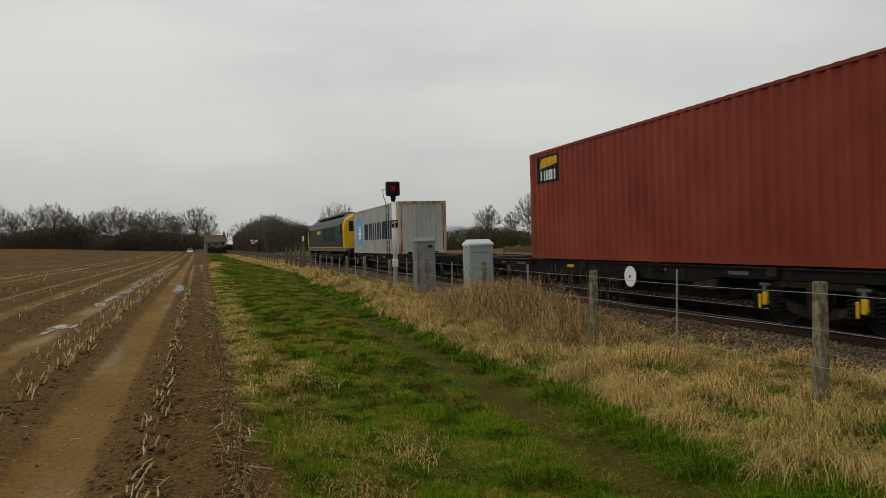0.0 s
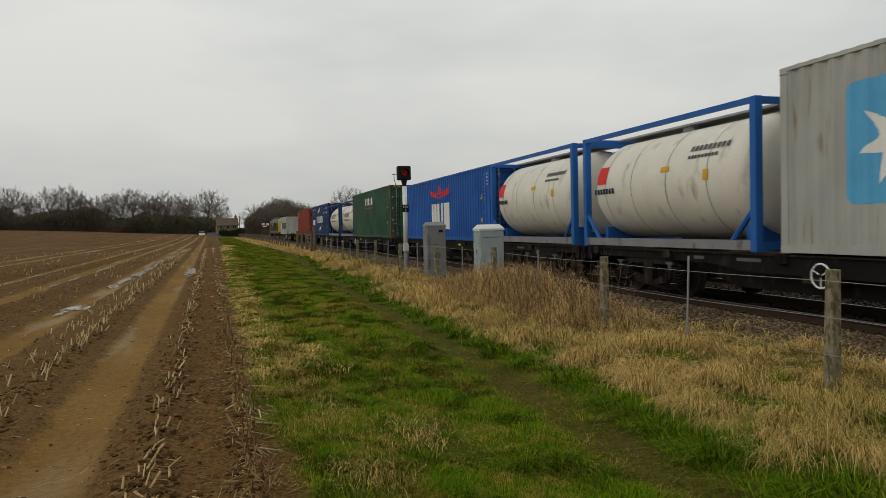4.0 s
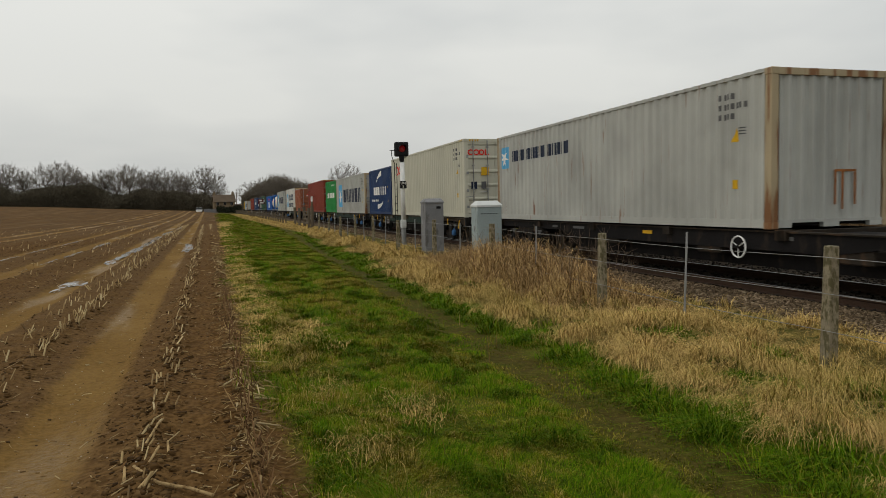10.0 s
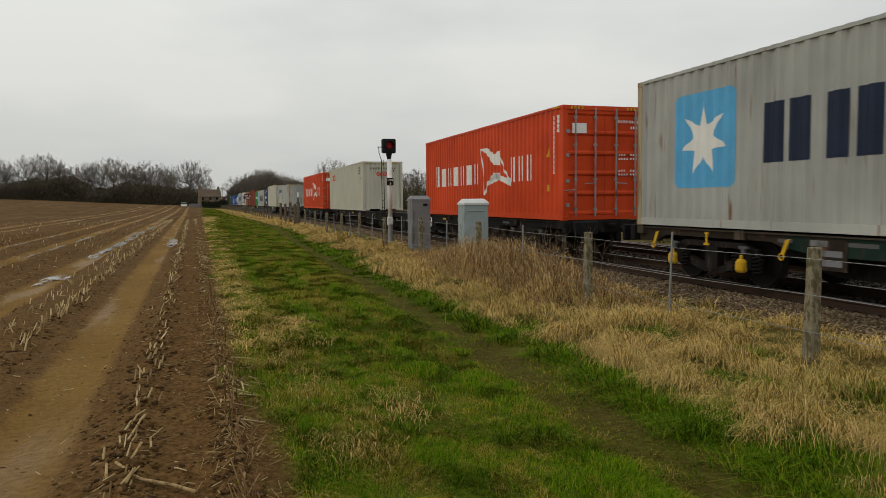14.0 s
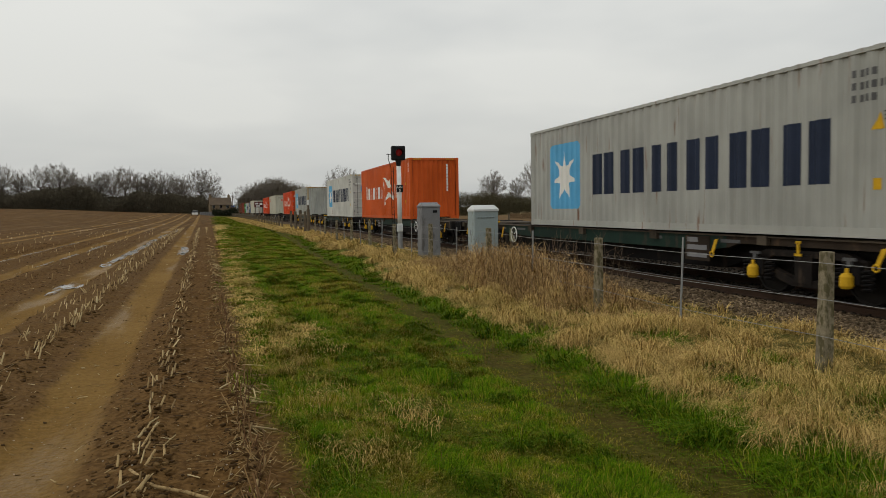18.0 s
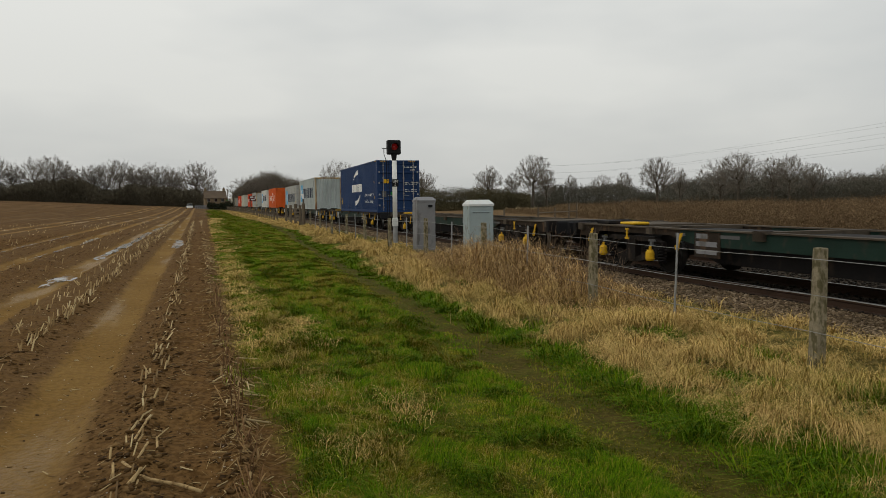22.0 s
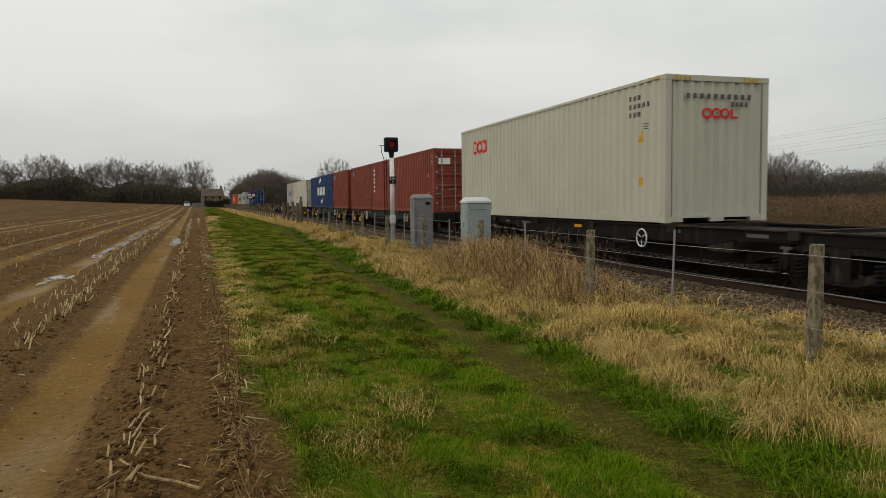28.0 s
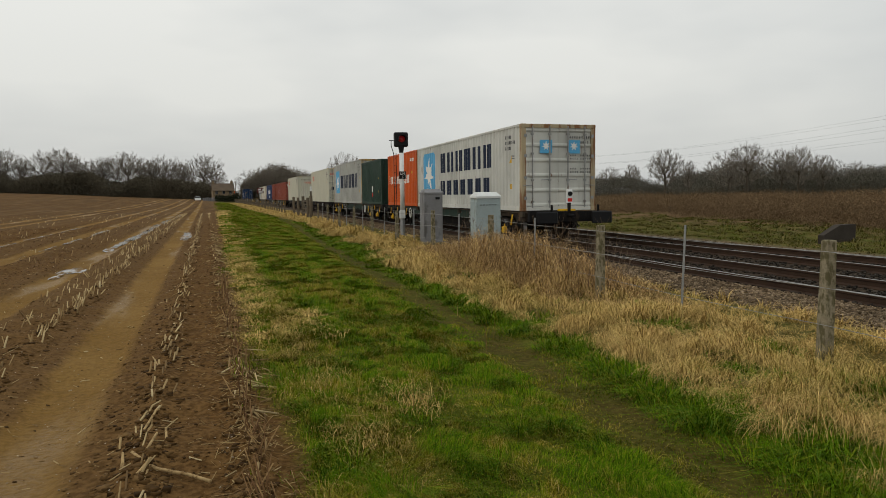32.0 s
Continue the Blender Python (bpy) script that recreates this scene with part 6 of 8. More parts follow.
def ids(c, L, H, material, upright=False, key="ids"):
    """Number panels near the rear end, as small plain bars."""
    if upright and H > 2.7 and key == "strip":
        polys = [rect(L - 0.62, L - 0.52, H - 0.32 - 0.125 * i, H - 0.215 - 0.125 * i) for i in range(12)] + [rect(L - 0.38, L - 0.29, H - 0.31 - 0.115 * i, H - 0.215 - 0.115 * i) for i in range(4)]
    elif upright:
        polys = [rect(L - 0.60, L - 0.53, H - 0.33 - 0.125 * i, H - 0.27 - 0.125 * i) for i in range(11)] + [rect(L - 0.36, L - 0.30, H - 0.30 - 0.12 * i, H - 0.24 - 0.12 * i) for i in range(4)]
    else:
        polys = []
        for row, n in enumerate((4, 7, 4)):
            polys += [rect(L - 1.30 + 0.105 * i, L - 1.24 + 0.105 * i, H - 0.38 - 0.17 * row, H - 0.28 - 0.17 * row) for i in range(n)]
        polys += [rect(L - 0.78, L - 0.64, H - 0.90 - 0.05 * i, H - 0.88 - 0.05 * i) for i in range(3)]
    decal(c, L, polys, material, "number_panel", "small stencilled number panel", key=("ids", upright, H, key))
    decal(c, L, [[(L - 0.98, H * 0.57), (L - 0.76, H * 0.57), (L - 0.87, H * 0.66)]], M["yellow"], "warning_triangle", "yellow warning triangle", key=("tri", H))
    decal(c, L, [rect(L - 0.95, L - 0.83, H * 0.26, H * 0.32)], M["yellow"], "height_label", "small yellow label", key=("lab", H))


def door_marks(c, L, H, material, extra=None):
    y = -L / 2 + 0.02
    bm = bmesh.new()
    for x0, count, z, hgt in ((0.36, 4, H - 0.42, 0.085), (0.68, 6, H - 0.42, 0.085), (0.72, 4, H - 0.57, 0.085), (0.38, 3, 1.64, 0.06), (0.38, 4, 1.54, 0.06), (0.72, 5, 1.64, 0.06), (0.72, 5, 1.54, 0.06),
                              (0.38, 3, 1.24, 0.06), (0.38, 4, 1.14, 0.06), (0.72, 5, 1.24, 0.06), (0.72, 5, 1.14, 0.06)):
        for i in range(count):
            box(bm, x0 + i * 0.075, x0 + i * 0.075 + 0.034, y - 0.004, y, z, z + hgt * 0.8)
    tagged(part("door_markings", shared(("door_markings", L, H), lambda: bm), material, c, "stencilled door data panels"), kind="stuff")
    if extra:
        for x0, x1, z0, z1, mat, lab in extra:
            part("door_label", boxes((x0, x1, y - 0.007, y - 0.001, z0, z1)), M[mat], c, lab)


def star_panel(c, L, a0, a1, v0, v1):
    """The blue square with a white seven-pointed star."""
    r = 0.06 * (a1 - a0)
    p = [(a0 + r, v0), (a1 - r, v0), (a1, v0 + r), (a1, v1 - r), (a1 - r, v1), (a0 + r, v1), (a0, v1 - r), (a0, v0 + r)]
    k = round(a0, 2), round(v0, 2)
    decal(c, L, [p], M["star_blue"], "star_panel", "sky-blue square panel", 0.004, key=("sq", k))
    decal(c, L, star((a0 + a1) / 2, (v0 + v1) / 2, (a1 - a0) * 0.40, (v1 - v0) * 0.40), M["logo_white"], "star", "white seven-pointed star", 0.008, key=("st", k))


def dress_star(c, L, H, style):
    if style == "40":
        k = H - 2.591
        star_panel(c, L, 1.27, 2.88, 0.45 + k * 0.9, 2.12 + k)
        decal(c, L, bars(6, 3.5, 10.72, 0.78 + k, 1.72 + k, 0.32), M["navy"], "lettering", "large dark navy brand bars", key=("m40", H))
    elif style == "two":
        k = H - 2.591
        star_panel(c, L, 1.08, 2.85, 0.48 + 0.1 * k, 2.30)
        decal(c, L, bars(6, 3.6, 9.75, 1.40, 2.18, 0.32), M["navy"], "lettering", "large dark navy brand bars", key="m2a")
        decal(c, L, bars(7, 3.6, 9.6, 0.52, 1.08, 0.32), M["navy"], "lettering", "second line of navy brand bars", key="m2b")
    elif style == "line":
        star_panel(c, L, 0.27, 0.94, 1.58, 2.24)
        decal(c, L, bars(11, 1.17, 5.08, 1.76, 2.08, 0.32), M["navy"], "lettering", "single line of navy brand bars", key="mline")
    else:
        star_panel(c, L, 0.50, 1.37, 0.95, 1.83)
        decal(c, L, bars(6, 1.65, 5.05, 1.18, 1.66, 0.32), M["navy"], "lettering", "dark navy brand bars", key="m20")
    ids(c, L, H, M["dim_grey"])


def dress_bird(c, L, H, small=False):
    f = 0.487 if small else 1.0
    o = (0.28 - 1.34 * f) if small else 0.0
    vb, vt = (1.11, 1.54) if small else (1.07, 1.85)
    mid, rad = (vb + vt) / 2, (0.36 if small else 0.76)
    A = lambda a: o + a * f
    s = (A(6.4) - A(1.34))
    pol = bars(1, A(1.34), A(1.34) + s / 7.4, vb, vt, 0.24) + bars(6, A(2.1), A(6.35), vb, vt - (vt - vb) * 0.14, 0.24) + bars(3, A(8.75), A(10.5), vb, vt - (vt - vb) * 0.08, 0.24)
    decal(c, L, pol, M["logo_white"], "lettering", "cream brand bars", key=("hs", small))
    a = lambda x: A(6.35 + x * 2.5)
    v = lambda y: mid + rad * y
    top = sweep([(a(0.0), v(0.96)), (a(0.22), v(0.86)), (a(0.45), v(0.45)), (a(0.68), v(0.50))], 0.02 * f, 0.24 * f)
    low = sweep([(a(0.12), v(-0.98)), (a(0.25), v(-0.5)), (a(0.5), v(-0.2)), (a(0.8), v(-0.42)), (a(1.0), v(-0.55))], 0.05 * f, 0.10 * f)
    low += [[(a(0.20), v(-0.62)), (a(0.62), v(-0.40)), (a(0.66), v(-0.12)), (a(0.42), v(-0.08))]]
    line = sweep([(a(0.0), v(0.96)), (a(0.06), v(0.2)), (a(0.12), v(-0.98))], 0.02 * f, 0.05 * f) + sweep([(a(0.68), v(0.5)), (a(0.78), v(0.0)), (a(1.0), v(-0.55))], 0.03 * f, 0.05 * f)
    decal(c, L, top + low + line, M["logo_white"], "emblem", "cream swallow-tailed flag emblem", 0.006, key=("hsb", small))
    if small:
        decal(c, L, bars(8, L - 1.25, L - 0.45, 2.12, 2.26, 0.3), M["logo_white"], "number_panel", "small white number panel", key="hsn")
        decal(c, L, [rect(L - 0.98, L - 0.84, 1.55, 1.66)], M["yellow"], "height_label", "small yellow label", key="hsl")
    else:
        ids(c, L, H, M["logo_white"], True, "strip")


def dress_arcs(c, L, H, style):
    if style == "adv":
        a0, a1, v0, v1 = 3.84, 8.47, 1.22, 1.84
        ua, la = [(4.78, 2.04), (5.1, 2.25), (5.6, 2.40), (6.2, 2.48)], [(7.41, 1.03), (7.1, 0.83), (6.6, 0.67), (6.05, 0.58)]
        writing(c, L, "advanced container", 0.28, 3.30, 2.50, 0.30, M["logo_white"])
        writing(c, L, "light steel", 0.26, 1.85, 2.14, 0.30, M["logo_white"])
        writing(c, L, "eco container", 9.3, 11.32, 2.44, 0.30, M["logo_white"])
        writing(c, L, "bamboo flooring", 8.95, 11.35, 2.02, 0.30, M["logo_white"])
        decal(c, L, [rect(0.22, 0.50, 0.42, 0.85)], M["yellow"], "height_label", "yellow height label", key="advl")
    elif style == "eco":
        a0, a1, v0, v1 = 4.4, 7.72, 1.23, 1.71
        ua, la = [(4.97, 2.03), (5.3, 2.25), (5.8, 2.38), (6.46, 2.46)], [(7.21, 1.11), (6.9, 0.85), (6.3, 0.62), (5.55, 0.52)]
        writing(c, L, "eco container", 8.55, 11.2, 0.92, 0.34, M["logo_white"])
        writing(c, L, "bamboo flooring", 8.62, 10.97, 0.53, 0.30, M["logo_white"])
        decal(c, L, [rect(0.25, 0.52, 0.48, 0.88)], M["yellow"], "height_label", "yellow height label", key="ecol")
    elif style == "20":
        a0, a1, v0, v1 = 1.29, 4.81, 1.11, 1.57
        ua, la = [(2.11, 1.86), (2.4, 2.08), (2.8, 2.22), (3.45, 2.33)], [(3.93, 0.74), (3.6, 0.60), (3.1, 0.50), (2.4, 0.44)]
        decal(c, L, bars(14, 0.79, 2.57, 0.74, 0.86, 0.3), M["logo_white"], "lettering", "small white line of bars", key="cma20s")
    else:
        a0, a1, v0, v1 = 3.9, 8.48, 1.01, 1.68
        ua, la = [(4.8, 1.9), (5.2, 2.1), (5.7, 2.22), (6.3, 2.3)], [(7.4, 0.85), (7.1, 0.68), (6.6, 0.52), (6.0, 0.44)]
    s = (a1 - a0)
    decal(c, L, bars(3, a0, a0 + s * 0.49, v0, v1, 0.30) + bars(3, a0 + s * 0.52, a1, v0, v1, 0.30), M["logo_white"], "lettering", "white brand bars", key=("navy_blue", style))
    decal(c, L, sweep(ua, 0.02, 0.15) + sweep(la, 0.02, 0.15), M["logo_white"], "emblem", "two white sweeping arcs", key=("arc", style))
    ids(c, L, H, M["logo_white"], True)


def dress_oval(c, L, H, flat):
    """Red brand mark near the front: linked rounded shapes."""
    k = H - 2.896
    def rnd(ca, cv, ra, rv, t):
        o = [(ca + ra * math.cos(w), cv + rv * math.sin(w)) for w in np.linspace(0, 2 * math.pi, 17)]
        i = [(ca + (ra - t) * math.cos(w), cv + (rv - t) * math.sin(w)) for w in np.linspace(0, 2 * math.pi, 17)]
        return [[o[j], o[j + 1], i[j + 1], i[j]] for j in range(16)]
    pol = rnd(1.36, 2.24 + k, 0.24, 0.22, 0.09) + rnd(1.80, 2.24 + k, 0.24, 0.22, 0.09) + rnd(2.16, 2.24 + k, 0.20, 0.22, 0.09) + [rect(2.38, 2.48, 2.03 + k, 2.45 + k)]
    decal(c, L, pol, M["logo_red"], "emblem", "red brand mark of linked rings", key="oval")
    ids(c, L, H, M["dim_grey"])
    y = -L / 2 + (0.008 if flat else 0.02)
    x0, z0 = (-0.26, 2.16) if flat else (-0.95, 2.40)
    bm = bmesh.new()
    for poly in rnd(x0, z0, 0.125, 0.105, 0.045) + rnd(x0 + 0.22, z0, 0.125, 0.105, 0.045) + rnd(x0 + 0.42, z0, 0.11, 0.105, 0.045) + [rect(x0 + 0.55, x0 + 0.60, z0 - 0.10, z0 + 0.10), rect(x0 + 0.60, x0 + 0.72, z0 - 0.10, z0 - 0.055)]:
        bm.faces.new([bm.verts.new((a, y - 0.006, v)) for a, v in poly])
    part("emblem", bm, M["logo_red"], c, "red brand mark on the end")
    if flat:
        bm = bmesh.new()
        for i in range(10):
            box(bm, -0.75 + i * 0.16, -0.67 + i * 0.16, y - 0.008, y - 0.002, 2.44, 2.54)
        part("number_panel", bm, M["dim_grey"], c, "stencilled number line")
        part("number_panel", boxes(*[(0.30 + 0.11 * i, 0.36 + 0.11 * i, y - 0.008, y - 0.002, 2.30, 2.39) for i in range(4)]), M["dim_grey"], c, "stencilled size code")


F40, F20, STD, HC = 12.192, 6.058, 2.591, 2.896
GREY_LBL = "weathered grey shipping container with navy bars and star panel"
CONT = [
    (0.15, F40, STD, "grey", "flat", GREY_LBL, "rust_post", None), (27.85, F40, HC, "red", "door", "dark red high-cube shipping container with closed doors", None, None),
    (42.95, F40, HC, "navy_blue", "door", "navy blue high-cube shipping container with white arcs", None, None), (68.5, F40, HC, "green", "door", "faded dark green shipping container with rust patches", "rust_green", None),
    (84.1, F40, STD, "blue", "door", "bright blue shipping container with red wings emblem", None, None), (109.6, F40, HC, "grey", "door", GREY_LBL, None, None),
    (125.12, F40, HC, "pale", "door", "pale rust-streaked shipping container with star panel", "rust_post", None), (137.5, F20, STD, "brown", "door", "short red-brown shipping container with closed doors", None, None),
    (151.38, F40, HC, "red", "door", "red-brown high-cube shipping container with closed doors", None, None), (164.95, F20, STD, "ever", "door", "short bright green shipping container with white bars", None, None),
    (171.14, F40, STD, "grey", "door", GREY_LBL, "rust_post", None), (184.9, F20, STD, "navy_blue", "door", "short navy blue shipping container with white arcs", None, None),
    (191.18, F40, HC, "cream", "door", "cream high-cube shipping container with red mark", None, None), (206.77, F40, STD, "grey", "flat", "grey shipping container with a rust-patched end wall", "rust_post", None),
    (232.4, F40, HC, "orange_red", "door", "bright orange-red shipping container with cream flag emblem", None, None), (248.07, F40, HC, "cream", "flat", "cream high-cube shipping container with corrugated end", None, None),
    (273.42, F40, HC, "orange_red", "door", "bright orange-red shipping container with cream flag emblem", None, None), (288.92, F40, HC, "grey", "flat", GREY_LBL, "rust_post", None),
    (314.99, F40, HC, "pale", "door", "pale grey shipping container with navy bars", None, None), (330.61, F40, HC, "orange", "flat", "orange shipping container with plain corrugated end", None, None),
    (356.74, F40, STD, "grey", "door", GREY_LBL, None, None), (372.24, F40, HC, "blue_grey", "flat", "pale blue-grey shipping container with star panel", "rust_post", None),
    (398.38, F40, HC, "navy_blue", "door", "navy blue high-cube container with white writing", None, None), (473.54, F20, STD, "grey", "flat", "short grey shipping container with star panel", "rust_post", None),
    (479.62, F40, STD, "rusty", "door", "cream shipping container heavily streaked with rust", "rust_post", None), (495.12, F40, STD, "navy_blue", "door", "blue shipping container with white arcs", None, None),
    (507.72, F20, STD, "brick_red", "flat", "short brick-red shipping container", None, None), (515.1, F20, STD, "brick_red", "flat", "short dark red shipping container with blue label", None, None),
    (521.33, F40, STD, "brick_red", "door", "dark red shipping container with white upright mark", None, None), (536.99, F40, HC, "cream", "flat", "cream high-cube shipping container with corrugated end", None, None),
    (562.6, F40, HC, "cream", "door", "cream high-cube shipping container with closed doors", None, None), (577.98, F40, HC, "grey", "flat", GREY_LBL, "rust_post", None),
    (590.26, F20, STD, "dark_green", "flat", "short dark green shipping container with small label", None, None), (598.07, F20, STD, "orange", "flat", "short orange shipping container with cream flag emblem", None, None),
    (604.24, F40, STD, "pale", "door", "pale rust-edged shipping container with star panels", "rust_post", None),
]
DRESS = ["40", "logo_yellow", "adv", "cap", "wings", "40", "two", "plain_door", "plain_up", "ever", "40", "arc20", "oval", "line", "bird", "ovalf", "bird", "40", "40", "bird", "40", "40", "eco", "s20", "none", "arc40", "plain_blue", "plain_blue", "bars", "ovalf", "oval", "40", "hand_label", "bird20", "two"]
for spec, how in zip(CONT, DRESS):
    c = container(spec)
    u, L, H, key, rear = spec[:5]
    white, dim = M["logo_white"], M["dim_grey"]
    if how in ("40", "two", "line", "s20"):
        dress_star(c, L, H, "20" if how == "s20" else how)
        if rear == "door":
            door_marks(c, L, H, dim, [(-0.62, -0.22, 1.72, 2.12, "star_blue", "small blue star label")] + ([(0.30, 0.70, 1.72, 2.12, "star_blue", "small blue star label")] if how == "two" else []))
            for x in ((-0.42,) + ((0.50,) if how == "two" else ())):
                bm = bmesh.new()
                for tri in star(x, 1.94, 0.15, 0.15):
                    bm.faces.new([bm.verts.new((a, -L / 2 + 0.010, v)) for a, v in tri])
                part("door_star", bm, white, c, "small white star")
    if how == "line":
        part("rust_patch", boxes((0.05, 0.50, -L / 2 + 0.010, -L / 2 + 0.016, 0.92, 0.96), (0.05, 0.09, -L / 2 + 0.010, -L / 2 + 0.016, 0.38, 0.92), (0.46, 0.50, -L / 2 + 0.010, -L / 2 + 0.016, 0.38, 0.92), (0.20, 0.24, -L / 2 + 0.010, -L / 2 + 0.016, 0.30, 0.92)), M["rust_stain"], c, "rusty seams of a welded patch")
    if how in ("bird", "bird20"):
        dress_bird(c, L, H, how == "bird20")
        if rear == "door":
            door_marks(c, L, H, white, [(-0.95, -0.55, 2.2, 2.45, "logo_white", "small white emblem")])
        else:
            part("number_panel", boxes(*[(0.60, 0.68, -L / 2 + 0.002, -L / 2 + 0.012, H - 0.40 - 0.13 * i, H - 0.285 - 0.13 * i) for i in range(10)]), white, c, "upright white number line")
    elif how in ("adv", "eco", "arc20", "arc40"):
        dress_arcs(c, L, H, {"adv": "adv", "eco": "eco", "arc20": "20", "arc40": "40"}[how])
        door_marks(c, L, H, white, [(-0.85, -0.55, 1.62, 1.84, "yellow", "yellow warning label"), (-0.45, -0.15, 0.98, 1.14, "ever", "green label"), (-0.95, -0.70, 0.85, 1.18, "dim_grey", "grey data plate")])
    elif how in ("oval", "ovalf"):
        dress_oval(c, L, H, how == "ovalf")
        if how == "oval":
            door_marks(c, L, H, dim, [(-0.55, -0.25, 1.55, 1.85, "yellow", "yellow warning label"), (-0.95, -0.72, 1.05, 1.32, "navy", "dark blue panel"), (-0.55, -0.36, 1.05, 1.32, "dim_grey", "grey data plate")])
    elif how == "logo_yellow":
        decal(c, L, [rect(0.46, 1.72, 2.03, 2.76)], M["black_paint"], "brand_panel", "black brand panel")
        decal(c, L, [[(0.55, 2.42), (1.66, 2.50), (1.66, 2.70), (0.80, 2.70)]], M["yellow"], "brand_panel", "yellow striped flag", 0.008)
        decal(c, L, bars(5, 0.62, 1.62, 2.10, 2.36, 0.3), white, "lettering", "white brand bars", 0.008)
        ids(c, L, H, white, True)
        door_marks(c, L, H, white, [(-1.0, -0.55, 2.05, 2.30, "black_paint", "black brand panel"), (-0.85, -0.6, 1.4, 1.6, "yellow", "yellow warning label")])
    elif how == "cap":
        decal(c, L, bars(7, 4.7, 7.25, 2.02, 2.45, 0.26), white, "lettering", "white brand bars")
        decal(c, L, [rect(4.7, 5.85, 1.80, 1.84), rect(6.1, 7.25, 1.80, 1.84), [(5.88, 1.86), (6.07, 1.86), (5.975, 1.70)]], M["logo_red"], "underline", "thin red line")
        ids(c, L, H, white, True)
        door_marks(c, L, H, white)
    elif how == "wings":
        decal(c, L, bars(3, 4.75, 7.62, 0.45, 1.52, 0.36), white, "lettering", "large white brand bars")
        decal(c, L, [[(4.6, 2.12), (5.7, 1.96), (5.85, 1.72), (6.25, 1.72), (6.4, 1.94), (7.6, 2.16), (7.35, 1.86), (6.5, 1.78), (5.6, 1.78), (4.85, 1.88)][::-1], [(5.8, 1.9), (6.3, 1.9), (6.15, 2.26), (5.95, 2.26)]], M["logo_red"], "emblem", "red spread-wing emblem")
        ids(c, L, H, white, True)
    elif how == "ever":
        decal(c, L, bars(9, 0.87, 5.13, 1.22, 1.62, 0.30), white, "lettering", "white brand bars")
        decal(c, L, bars(7, 3.6, 4.9, 2.18, 2.30, 0.3), white, "number_panel", "small white number panel")
    elif how == "plain_door":
        ids(c, L, H, white, True)
        door_marks(c, L, H, white, [(-0.5, -0.12, 1.85, 1.98, "logo_red", "red brand label"), (-0.5, -0.12, 1.75, 1.84, "logo_white", "white brand label"), (-0.9, -0.7, 0.72, 1.0, "dim_grey", "grey data plate"), (0.7, 0.82, 0.85, 1.05, "logo_white", "white notice")])
    elif how == "plain_up":
        decal(c, L, [rect(0.58, 1.12, 2.2, 2.67)], M["navy"], "brand_panel", "small dark blue emblem panel")
        decal(c, L, sweep([(0.66, 2.3), (0.8, 2.5), (1.05, 2.58)], 0.05, 0.05), M["yellow"], "emblem", "yellow emblem", 0.008)
        ids(c, L, H, white, True)
        door_marks(c, L, H, white, [(-1.0, -0.72, 2.02, 2.35, "navy", "dark blue emblem panel"), (-1.02, -0.72, 1.55, 1.75, "yellow", "yellow warning label")])
    elif how == "plain_blue":
        decal(c, L, [rect(0.55, 0.95, 2.05, 2.32)], M["star_blue"], "brand_panel", "small blue label")
        ids(c, L, H, white, True)
    elif how == "bars":
        decal(c, L, [rect(0.60, 0.98, v, v + 0.13) for v in (0.98, 1.20, 1.44, 1.64, 1.88, 2.10)], white, "lettering", "upright column of white brand bars")
        ids(c, L, H, white, True)
        door_marks(c, L, H, white, [(-1.0, -0.5, 1.95, 2.2, "logo_white", "white brand bars")])
    elif how == "hand_label":
        decal(c, L, [[(3.25, 0.72), (3.55, 0.72), (3.6, 0.95), (3.42, 1.12), (3.22, 0.92)]], white, "label", "white label")
        decal(c, L, [rect(3.22, 3.58, 0.46, 0.66)], M["logo_red"], "label", "red label")
        ids(c, L, H, white, True)
    elif how == "none":
        decal(c, L, [rect(7.0, 7.65, 0.28, 0.50)], M["dim_grey"], "patch", "dull repaired patch")
        decal(c, L, [rect(8.9, 9.15, 0.40, 0.56)], M["logo_red"], "label", "small red label")
        door_marks(c, L, H, dim)


